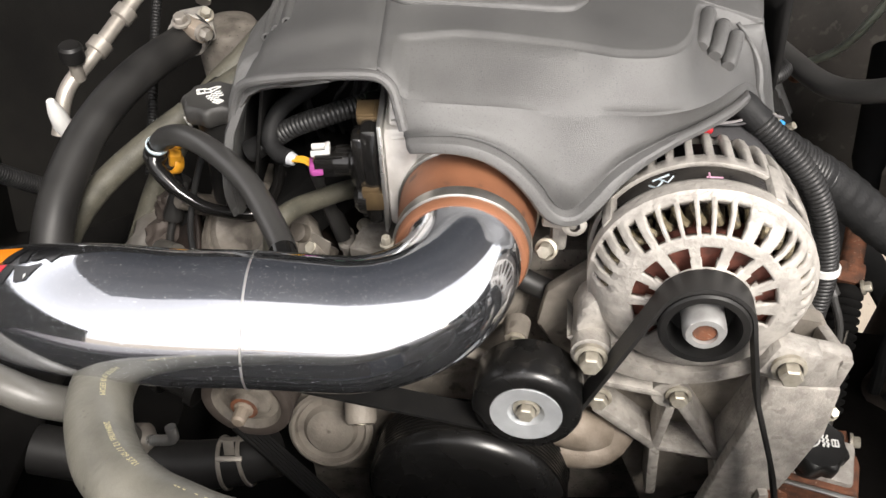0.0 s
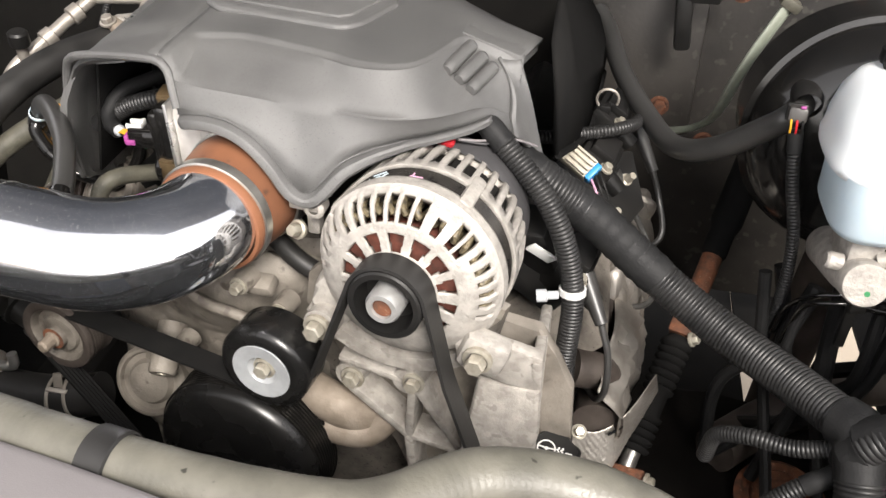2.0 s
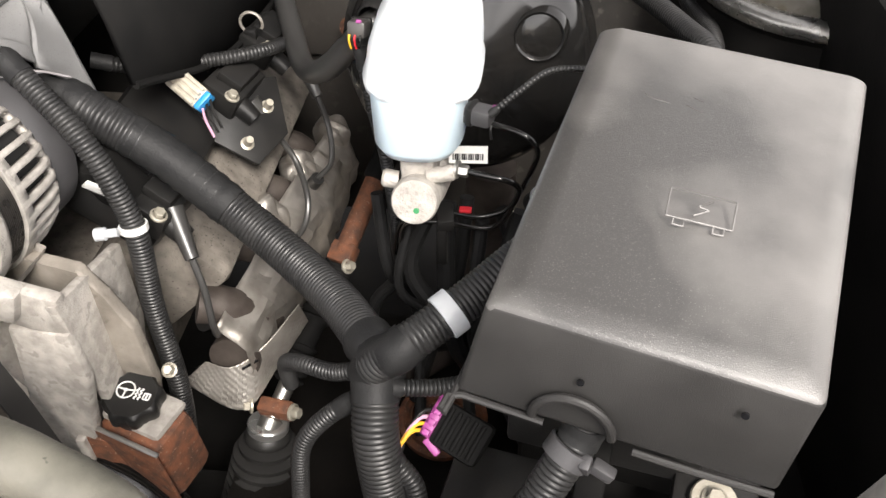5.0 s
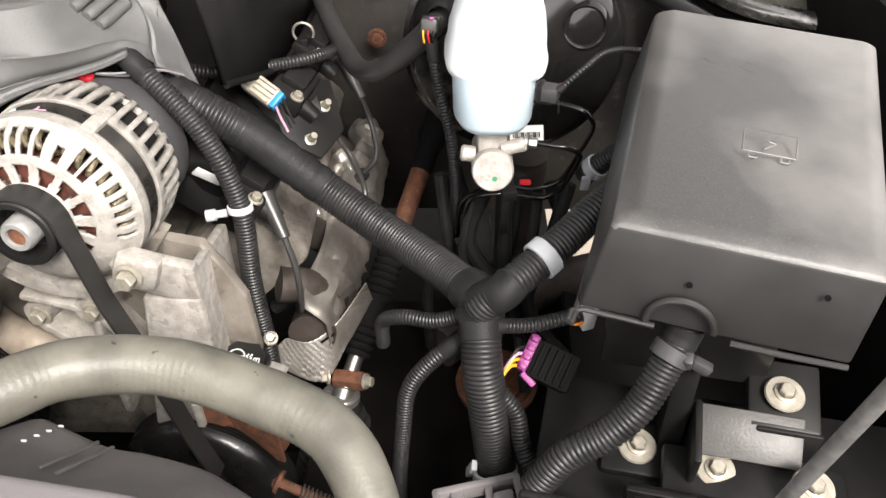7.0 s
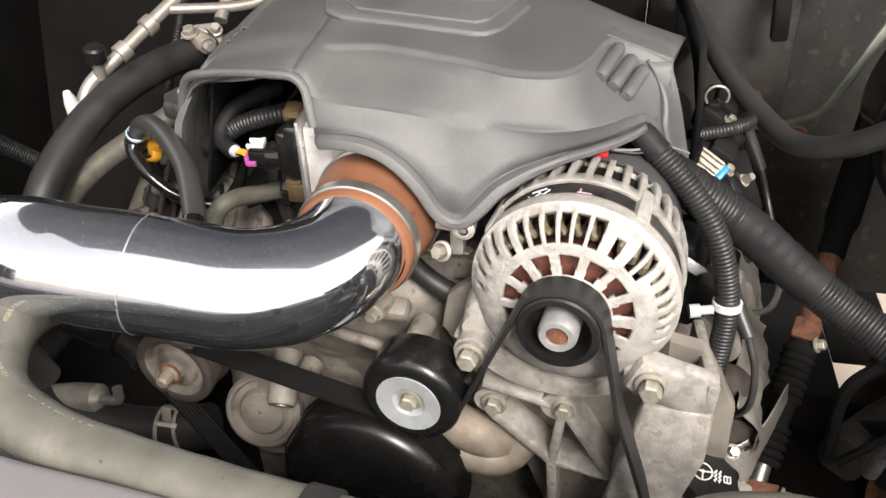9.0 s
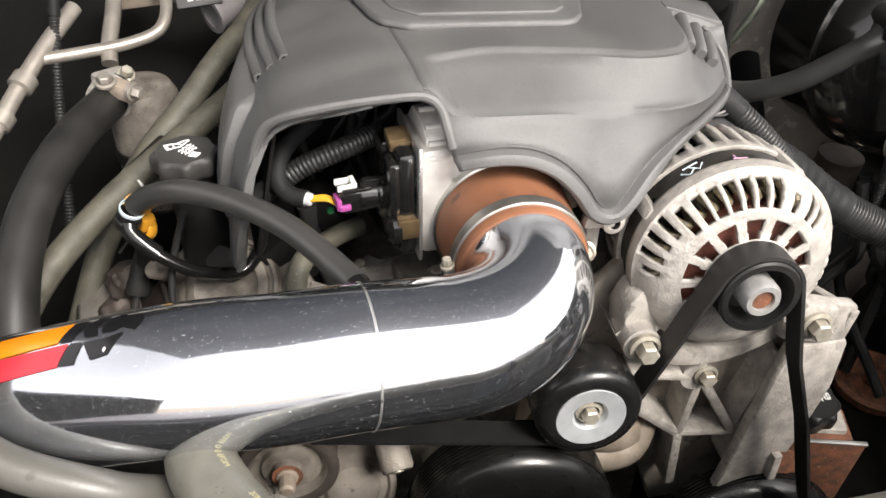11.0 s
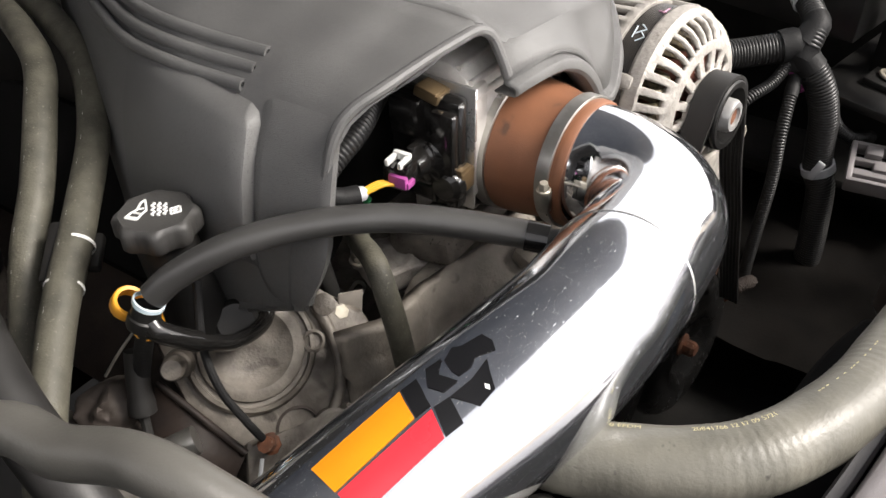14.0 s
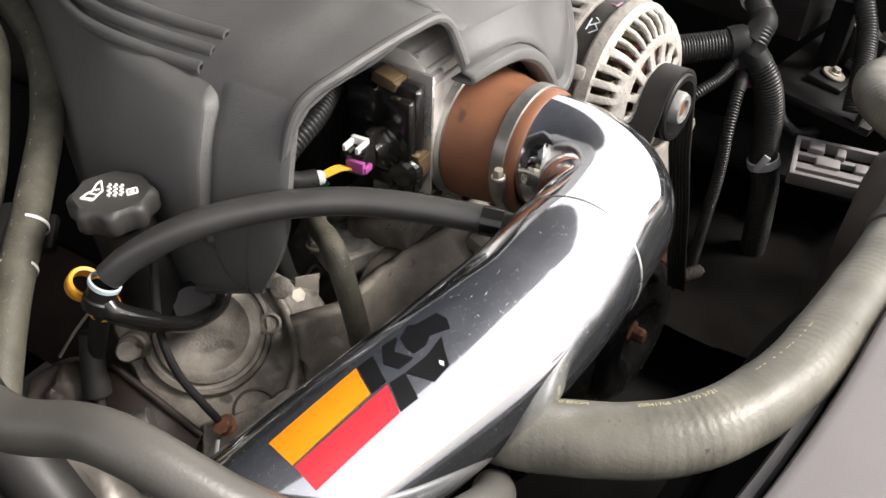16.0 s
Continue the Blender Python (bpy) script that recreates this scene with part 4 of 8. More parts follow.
    grooves += [(0.0315, -0.0235), (0.0315, -0.026), (0.012, -0.026)]
    part("pulley", lathe(grooves + [(0.012, -0.022), (0.022, -0.020), (0.0245, 0.0)], pul, d, 48), BLACK, alt, "dark grooved pulley")
    part("nut", lathe([(0.0145, -0.024), (0.0145, 0.000), (0.0125, 0.0035), (0.0085, 0.0035), (0.0080, 0.001)], pul, d, 36), SLEEVE, alt, "silver shaft sleeve")
    part("shaft_end", lathe([(0.0082, 0.0005), (0.0075, 0.0012), (0, 0.0012)], pul, d, 24), RUST, alt, "rusty shaft end")
    return alt


alternator()
bolt((0.101, 0.405, 1.017), AXIS, 0.0085, 0.014)
bolt((0.240, 0.388, 1.022), AXIS, 0.0085, 0.014)
bolt((0.179, 0.421, 0.950), AXIS, 0.0072, 0.010)
bolt((0.247, 0.417, 0.828), AXIS, 0.0072, 0.010)
bolt((0.118, 0.434, 0.932), AXIS, 0.0078, 0.010)


def bracket():
    br = thing("alternator_bracket", (0.18, 0.45, 0.80), "ribbed cast aluminium bracket under the alternator", "bracket")
    outline = [(0.064, 0.986), (0.070, 1.023), (0.105, 1.058), (0.13, 1.03), (0.285, 1.012), (0.300, 0.985), (0.318, 0.950), (0.322, 0.88), (0.310, 0.80), (0.262, 0.74), (0.180, 0.735), (0.150, 0.82), (0.122, 0.87), (0.105, 0.925)]
    # Web is darker than its ribs: pocket shade put into the colour.
    part("web", prism(outline, (0, 0.466, 0), (1, 0, 0), (0, 0, 1), 0.012, 0.003), CAST_DUST_SHADE, br)
    # cradle under the alternator
    pts = [Vector((0.1695 + 0.090 * math.cos(radians(a)), 0.425, 1.069 + 0.090 * math.sin(radians(a)))) for a in range(212, 334, 6)]
    rows = []
    for p in pts:
        r = (p - Vector((0.1695, 0.425, 1.069))).normalized()
        rows.append([p + Vector((0, -0.012, 0)) - r * 0.007, p + Vector((0, 0.04, 0)) - r * 0.007, p + Vector((0, 0.04, 0)) + r * 0.007, p + Vector((0, -0.012, 0)) + r * 0.007])
    part("cradle", loft(rows, True), CAST, br)
    hub, low, mid = Vector((0.179, 0.441, 0.945)), Vector((0.173, 0.443, 0.872)), Vector((0.228, 0.443, 0.864))
    for p, q, w in ((hub, (0.108, 0.441, 0.958), 0.008), (hub, low, 0.009), (hub, mid, 0.009), ((0.116, 0.443, 0.922), low, 0.010), (low, (0.178, 0.443, 0.80), 0.010), (mid, (0.252, 0.441, 0.955), 0.010), (mid, (0.247, 0.443, 0.80), 0.008), (low, mid, 0.007), (hub, (0.172, 0.441, 0.985), 0.010)):
        part("rib", slab(p, q, w, 0.040, (0, 1, 0), 0.003), CAST, br)
    part("boss", lathe([(0, 0), (0.017, 0), (0.013, 0.044), (0, 0.044)], (0.179, 0.464, 0.945), AXIS, 24), CAST, br)
    part("boss", lathe([(0, 0), (0.016, 0), (0.013, 0.040), (0, 0.040)], (0.247, 0.464, 0.823), AXIS, 24), CAST, br)
    part("boss", lathe([(0, 0), (0.016, 0), (0.013, 0.036), (0, 0.036)], (0.118, 0.464, 0.928), AXIS, 24), CAST, br)
    br.matrix_basis = Matrix.Translation((0.18, 0.44, 0)) @ Matrix.Rotation(radians(-6), 4, "Z") @ Matrix.Translation((-0.18, -0.44, 0)) @ br.matrix_basis
    # flank that turns back towards the block
    part("flank", prism([(0.395, 1.018), (0.505, 0.990), (0.505, 0.90), (0.46, 0.79), (0.425, 0.79)], (0.282, 0, 0), (0, 1, 0), (0.0, 0, 1), 0.010, 0.003), CAST, br)
    part("leg", prism([(0.240, 0.985), (0.294, 0.985), (0.296, 0.93), (0.280, 0.862), (0.270, 0.80), (0.236, 0.752), (0.212, 0.80), (0.226, 0.88)], (0, 0.436, 0), (1, -0.1, 0), (0, 0, 1), 0.012, 0.004), CAST, br, "cast leg reaching down beside the steering pump")
    part("lug", prism([(0.215, 1.042), (0.292, 1.020), (0.290, 0.982), (0.262, 0.985), (0.222, 1.0)], (0, 0.412, 0), (1, 0, 0), (0, 0, 1), 0.014, 0.004), CAST, br)
    return br


bracket()


# ---------------------------------------------------------------- pulleys and belt
def idler(name, centre, radius, width, face_radius, label, dark, plate_material, group="idler pulleys"):
    t = thing(name, tuple(Vector(centre) - Vector((0, 0, radius))), label, "pulley", group)
    part("rim", lathe([(face_radius, 0.001), (radius - 0.010, 0.002), (radius - 0.003, -0.001), (radius, -0.006), (radius, -width + 0.003), (radius - 0.003, -width), (0, -width)], centre, AXIS, 56), dark, t, "", angle=60)
    part("face_plate", lathe([(0, -0.006), (face_radius * 0.40, -0.006), (face_radius * 0.52, 0.0), (face_radius, 0.002), (face_radius + 0.0006, 0.0)], centre, AXIS, 48), plate_material, t)
    part("bolt", hexagon(Vector(centre) - AXIS * 0.006, AXIS, face_radius * 0.26, 0.010), ZINC, t)
    return t


PALE_PLATE = surface("pale_anodised_plate", (0.62, 0.64, 0.66), (0.52, 0.54, 0.56), 0.4, 0.4, 80, 0.5, 0.05, 600)
idler("idler_pulley", (0.053, 0.385, 0.974), 0.0425, 0.040, 0.0275, "black idler pulley with a pale metal face plate", SATIN_BLACK, PALE_PLATE)
far_idler = thing("idler_pulley", (-0.176, 0.425, 0.900), "dull grey grooved idler pulley at the belt's far turn", "pulley", "idler pulleys")
FAR = Vector((-0.176, 0.425, 0.938))
groove = [(0.030, 0.001), (0.034, 0.003), (0.0385, 0.002), (0.0395, -0.001), (0.0390, -0.004)]
for k in range(6):
    groove += [(0.0362, -0.0060 - 0.0036 * k), (0.0382, -0.0072 - 0.0036 * k), (0.0382, -0.0082 - 0.0036 * k)]
part("rim", lathe(groove + [(0.0395, -0.028), (0.0395, -0.031), (0, -0.031)], FAR, AXIS, 56), IRON, far_idler, "", angle=40)
part("face_plate", lathe([(0.0302, 0.0015), (0.028, -0.001), (0.0265, -0.0055), (0.021, -0.0055), (0.0195, -0.001), (0.0120, 0.0005), (0.0110, 0.006), (0, 0.006)], FAR, AXIS, 48), CAST_SMOOTH, far_idler, "dished grey face", angle=40)
part("bolt", lathe([(0.0085, 0.005), (0.0085, 0.008), (0.0065, 0.009), (0.0062, 0.020), (0.0045, 0.022), (0, 0.022)], FAR, AXIS, 10), CAST_BROWN, far_idler, "stub of the pulley bolt", angle=30)
part("hub_stain", lathe([(0.0118, 0.0062), (0.010, 0.0066), (0.007, 0.0066)], FAR, AXIS, 28), RUST, far_idler, "rusty hub ring")


def grooved(name, centre, radius, width, label, dish):
    t = thing(name, tuple(Vector(centre) - Vector((0, 0, radius))), label, "pulley", "belt pulleys")
    face = [(0, -dish), (radius * 0.35, -dish), (radius * 0.48, -dish * 0.2), (radius * 0.60, -0.001), (radius * 0.80, -0.001), (radius * 0.90, -0.0035), (radius * 0.96, -0.008), (radius * 0.99, -0.013), (radius, -0.016)]
    part("face", lathe(face, centre, AXIS, 72), SATIN_BLACK, t, "smooth black pulley face", angle=50)
    h = -0.016
    prof = [(radius, h)]
    while h > -width:
        prof += [(radius * 1.02, h - 0.0008), (radius * 1.02, h - 0.0020), (radius * 0.985, h - 0.0030)]
        h -= 0.0036
    prof += [(radius * 1.03, h), (0, h)]
    part("grooved_rim", lathe(prof, centre, AXIS, 72), GLOSS_BLACK, t, "", angle=50)
    if dish:
        part("hub_bolt", lathe([(0, 0.020 - dish), (0.007, 0.020 - dish), (0.0095, 0.016 - dish), (0.0095, 0.006 - dish), (0.0145, 0.004 - dish), (0.0145, -dish - 0.002)], centre, AXIS, 8), RUST, t, "rusty hub stud", angle=30)
    return t


grooved("water_pump_pulley", (0.004, 0.386, 0.836), 0.087, 0.045, "gloss black grooved pulley of the water pump", 0.0)
grooved("steering_pump_pulley", (0.251, 0.372, 0.727), 0.092, 0.034, "black grooved pulley of the steering pump", 0.016)


def belt_run(path, width, flip=1):
    """A ribbed flat belt through points that lie on its mid line, with its width along the pulley axis."""
    rows = []
    pts = even([Vector(p) for p in path], 0.006)
    for i, p in enumerate(pts):
        t = (pts[min(i + 1, len(pts) - 1)] - pts[max(i - 1, 0)]).normalized()
        n = t.cross(AXIS).normalized() * flip
        row = []
        count = 12
        for k in range(count + 1):
            s = (k / count - 0.5) * width
            row.append(p + AXIS * s + n * (0.0022 if k % 2 else 0.0010))
        for k in range(count, -1, -4):
            s = (k / count - 0.5) * width
            row.append(p + AXIS * s - n * 0.0018)
        rows.append(row)
    return loft(rows, True)


def belt():
    t = thing("serpentine_belt", (0.05, 0.41, 0.85), "black ribbed serpentine belt looped over the pulleys", "belt")
    c = Vector((0.1694, 0.387, 1.074))
    ax, u, v = axes(AXIS)
    arc = [c + (u * math.cos(radians(a)) + v * math.sin(radians(a))) * 0.0325 for a in range(165, -1, -8)]
    part("belt_run", belt_run([Vector((0.094, 0.400, 0.962))] + arc + [Vector(q) for q in ((0.218, 0.376, 1.003), (0.243, 0.368, 0.93), (0.264, 0.360, 0.85), (0.284, 0.354, 0.79))], 0.022), RUBBER, t)
    part("belt_run", belt_run([(0.075, 0.400, 0.930), (-0.155, 0.432, 0.967)], 0.024, -1), BELT, t)
    part("belt_run", belt_run([(-0.190, 0.43, 0.908), (-0.138, 0.425, 0.815), (-0.112, 0.422, 0.770)], 0.021, -1), BELT, t)
    return t


belt()


# ---------------------------------------------------------------- hoses
def hose(name, points, radius, material, label, category="hose", segs=22, gap=0.008, cuff=False):
    t = thing(name, points[0], label, category)
    part("rubber", tube(points, radius, gap, segs), material, t, "", angle=60)
    if cuff:
        a, c = Vector(points[-2]), Vector(points[-1])
        part("end_cuff", tube([a.lerp(c, 0.45), a.lerp(c, 0.75), c], radius + 0.0005, 0.004, segs), GLOSS_BLACK, t, "shiny black fitting at the end")
    return t


RADIATOR_HOSE = [(-0.205, 0.43, 1.02), (-0.222, 0.375, 1.06), (-0.221, 0.319, 1.079), (-0.190, 0.258, 1.087), (-0.131, 0.222, 1.091), (-0.056, 0.204, 1.091), (0.032, 0.189, 1.092), (0.120, 0.181, 1.089), (0.205, 0.185, 1.087), (0.262, 0.223, 1.083), (0.325, 0.236, 1.073), (0.390, 0.221, 1.061), (0.437, 0.200, 1.050), (0.462, 0.165, 1.030), (0.466, 0.130, 1.0)]
radiator_hose = thing("radiator_hose", (0.05, 0.19, 1.06), "thick grey-green radiator hose with faded cream print and black band", "radiator hose")
part("rubber", tube(RADIATOR_HOSE, lambda i, n: 0.0197 + 0.00007 * math.sin(i * 1.9) * (1.2 + math.sin(i * 0.11)) + 0.00025 * math.sin(i * 0.23) * math.sin(i * 0.071), 0.0016, 32), HOSE, radiator_hose, "", angle=80)
hose("breather_hose", [(-0.2595, 0.5985, 1.083), (-0.247, 0.587, 1.0965), (-0.220, 0.560, 1.114), (-0.185, 0.524, 1.122), (-0.150, 0.482, 1.121), (-0.120, 0.428, 1.114), (-0.112, 0.405, 1.112)], 0.0092, HOSE_BLACK, "soft black breather hose curving from the chrome tube", cuff=True)
hose("vacuum_pipe", [(-0.268, 0.592, 1.064), (-0.257, 0.583, 1.052), (-0.240, 0.577, 1.038), (-0.22, 0.577, 1.024), (-0.185, 0.588, 1.010), (-0.165, 0.60, 1.03), (-0.160, 0.61, 1.05)], 0.0056, GLOSS_BLACK, "shiny black plastic vacuum pipe")
old_hose = hose("heater_hose", [(-0.095, 0.97, 1.13), (-0.121, 0.903, 1.133), (-0.144, 0.851, 1.124), (-0.179, 0.810, 1.106), (-0.218, 0.775, 1.075), (-0.261, 0.743, 1.042), (-0.31, 0.70, 0.98), (-0.35, 0.66, 0.90)], 0.0125, HOSE_OLD, "old grey-green heater hose beside the engine cover")
TWIN_HOSE = [(-0.06, 0.985, 1.13), (-0.080, 0.924, 1.128), (-0.108, 0.847, 1.114), (-0.156, 0.781, 1.093), (-0.220, 0.723, 1.072), (-0.289, 0.669, 1.046), (-0.353, 0.613, 1.007), (-0.40, 0.57, 0.94)]
twin_hose = hose("heater_hose", TWIN_HOSE, 0.0125, HOSE_OLD, "old grey-green heater hose clipped beside its twin")
hose("air_conditioning_hose", [(-0.275, 0.82, 1.085), (-0.287, 0.799, 1.080), (-0.311, 0.736, 1.083), (-0.335, 0.675, 1.074), (-0.353, 0.617, 1.053), (-0.361, 0.559, 1.022), (-0.365, 0.50, 0.96)], 0.018, RUBBER, "thick black foam-sleeved air conditioning hose", cuff=True)
hose("coolant_hose", [(-0.42, 0.575, 1.13), (-0.391, 0.523, 1.143), (-0.387, 0.489, 1.146), (-0.378, 0.460, 1.153), (-0.374, 0.433, 1.155), (-0.36, 0.385, 1.13), (-0.33, 0.345, 1.10), (-0.275, 0.326, 1.075), (-0.243, 0.335, 1.045), (-0.235, 0.345, 1.0)], 0.0115, HOSE_GREY, "grey rubber coolant hose bent over the front corner")
hose("booster_hose", [(0.30, 1.05, 1.07), (0.316, 1.017, 1.058), (0.340, 0.928, 1.036), (0.371, 0.846, 1.023), (0.401, 0.773, 1.022), (0.436, 0.721, 1.050), (0.474, 0.682, 1.098), (0.492, 0.668, 1.122), (0.508, 0.690, 1.132)], 0.0125, HOSE_BLACK, "black vacuum hose running to the brake booster", cuff=True)


# ---------------------------------------------------------------- wiring looms
def loom(points, radius, label, pitch=0.0045, name="conduit"):
    t = thing("wiring_loom", points[0], label, "wiring loom", "wiring looms")
    part(name, ribbed(points, radius, pitch), LOOM, t, "", angle=60)
    line = even(spline(points, 10), 0.004)
    n = max(3, len(line) // 9)
    part("tape_wrap", sweep(bmesh.new(), line[:n], lambda i, k: radius + 0.0006 + 0.0003 * math.sin(i * 1.7), 18), TAPE, t, "black cloth tape at the end")
    return t


HANGING_LOOM = [(0.538, 0.395, 0.988), (0.540, 0.372, 0.966), (0.542, 0.355, 0.943), (0.548, 0.342, 0.904), (0.554, 0.337, 0.859), (0.559, 0.332, 0.824), (0.563, 0.321, 0.796), (0.567, 0.314, 0.74), (0.572, 0.31, 0.69), (0.575, 0.31, 0.66)]
main_loom = loom([(0.20, 0.60, 1.11), (0.257, 0.562, 1.095), (0.324, 0.557, 1.052), (0.385, 0.541, 1.008), (0.444, 0.509, 0.982), (0.496, 0.459, 0.980), (0.537, 0.400, 0.990)], 0.0185, "thick corrugated black wiring loom from the cover to the joint", 0.0040)
loom(HANGING_LOOM, 0.0185, "thick corrugated black wiring loom going down from the joint", 0.0040)
loom([(0.532, 0.386, 0.978), (0.545, 0.382, 1.0), (0.560, 0.384, 1.014), (0.580, 0.397, 1.023), (0.611, 0.421, 1.037), (0.641, 0.446, 1.052), (0.67, 0.47, 1.06)], 0.0155, "corrugated black wiring loom with a pale clip, entering the fuse box", 0.0040)
loom([(0.688, 0.299, 1.056), (0.685, 0.296, 1.045), (0.672, 0.284, 1.021), (0.656, 0.270, 0.996), (0.632, 0.261, 0.974), (0.604, 0.256, 0.955), (0.58, 0.25, 0.92)], 0.0132, "corrugated black wiring loom leaving the front of the fuse box", 0.0040)
loom([(0.20, 0.56, 1.155), (0.228, 0.540, 1.140), (0.282, 0.517, 1.085), (0.308, 0.506, 1.010), (0.309, 0.496, 0.918), (0.317, 0.482, 0.818), (0.317, 0.458, 0.716)], 0.0105, "thin corrugated black wiring loom beside the alternator", 0.0038)


# ---------------------------------------------------------------- fuse box
def fuse_box():
    fb = thing("fuse_box", (0.74, 0.40, 1.0), "dusty dark grey plastic fuse box cover with a moulded battery symbol", "fuse box")
    bot = [(0.606, 0.303, 1.068), (0.792, 0.258, 1.055), (0.893, 0.535, 1.095), (0.680, 0.565, 1.115)]
    mid = [(0.622, 0.305, 1.143), (0.800, 0.263, 1.128), (0.882, 0.532, 1.168), (0.692, 0.556, 1.188)]
    top = [(0.642, 0.316, 1.149), (0.792, 0.280, 1.137), (0.868, 0.526, 1.174), (0.706, 0.550, 1.193)]
    bm = bmesh.new()
    rings = [[bm.verts.new(p) for p in r] for r in (bot, mid, top)]
    for a, b2 in zip(rings, rings[1:]):
        for k in range(4):
            bm.faces.new((a[k], a[(k + 1) % 4], b2[(k + 1) % 4], b2[k]))
    bm.faces.new(rings[-1])
    bm.faces.new(rings[0][::-1])
    bmesh.ops.bevel(bm, geom=bm.edges[:], offset=0.004, segments=3, affect="EDGES", profile=0.5)
    cover = part("cover", bm, BOX_LIT, fb, "", angle=40)
    # Upward faces take the lit tone, the rest the shaded: light painted by slope.
    cover.data.materials.append(BOX_SHADED)
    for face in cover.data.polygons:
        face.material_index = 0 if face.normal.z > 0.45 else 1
    part("base", prism([(0.640, 0.345), (0.772, 0.318), (0.862, 0.53), (0.69, 0.55)], (0, 0, 0.965), (1, 0, 0), (0, 1, 0), 0.095, 0.004), BLACK, fb, "black lower half")
    part("edge_flange", tube([(0.690, 0.556, 1.113), (0.606, 0.303, 1.068), (0.6061, 0.3025, 1.068), (0.660, 0.288, 1.064)], 0.0024, 0.01, 8), BOX_SHADED, fb)
    part("edge_flange", tube([(0.712, 0.275, 1.060), (0.75, 0.266, 1.057), (0.790, 0.257, 1.055)], 0.0024, 0.01, 8), BOX_SHADED, fb)
    u, v = Vector((0.039, -0.004, -0.006)), Vector((0.003, 0.0135, 0.0105))
    o = Vector((0.7235, 0.3705, 1.1615))
    part("battery_symbol", strokes([[(0, 0), (1, 0), (1, 1), (0, 1), (0, 0)], [(0.12, -0.02), (0.12, -0.25), (0.28, -0.25), (0.28, -0.02)], [(0.72, -0.02), (0.72, -0.25), (0.88, -0.25), (0.88, -0.02)], [(0.40, 0.2), (0.62, 0.5), (0.45, 0.55), (0.65, 0.85)]], o, u, v, 0.0007), BOX_LIT, fb, "raised battery symbol")
    part("worn_mark", strokes([[(0, 0), (0.3, -0.25), (1, -0.35)], [(1.6, -0.3), (2.2, -0.55)], [(1.9, 0.1), (2.2, 0.0)]], (0.7165, 0.4755, 1.1825), (0.018, -0.001, -0.002), (0.002, 0.016, 0.006), 0.0003), GREY_TRAY, fb, "worn pale moulded mark")
    e = Vector((0.97, -0.235, -0.07)).normalized()
    arch = [Vector((0.676, 0.2835, 1.068)) + e * 0.024 * math.cos(radians(a)) + Vector((0, 0, 1)) * 0.024 * math.sin(radians(a)) for a in range(0, 181, 12)]
    part("loom_arch", sweep(bmesh.new(), arch, 0.0030, 10), BOX_SHADED, fb, "arched notch over the front loom")
    # Solid black discs paint the dark of two small holes.
    for p in ((0.678, 0.2875, 1.104), (0.763, 0.2665, 1.112)):
        part("plug_hole_disc", lathe([(0.0022, 0), (0.0022, 0.0016), (0, 0.0016)], p, (-0.2, -0.9, 0.1), 12), BLACK_INK, fb)
    return fb


fuse_box()


# ---------------------------------------------------------------- brakes
def brake_booster():
    bb = thing("brake_booster", (0.583, 0.72, 0.96), "gloss black brake booster drum on the firewall", "brake booster")
    c = (0.583, 0.70, 1.080)
    part("drum", lathe([(0, 0.045), (0.04, 0.045), (0.05, 0.040), (0.085, 0.034), (0.108, 0.022), (0.117, 0.004), (0.119, -0.02), (0.125, -0.022), (0.125, -0.030), (0.119, -0.032), (0.119, -0.10), (0, -0.10)], c, (0, -1, 0.08), 72), GLOSS_BLACK, bb, "", angle=50)
    part("stud_dish", lathe([(0, 0.003), (0.012, 0.003), (0.0195, 0.001), (0.0205, 0.0025), (0.022, 0.0035), (0.0245, 0.001), (0.028, -0.012)], (0.650, 0.668, 1.124), (0, -1, 0.16), 40), GLOSS_BLACK, bb, "round dish pressed into the drum")
    return bb


brake_booster()


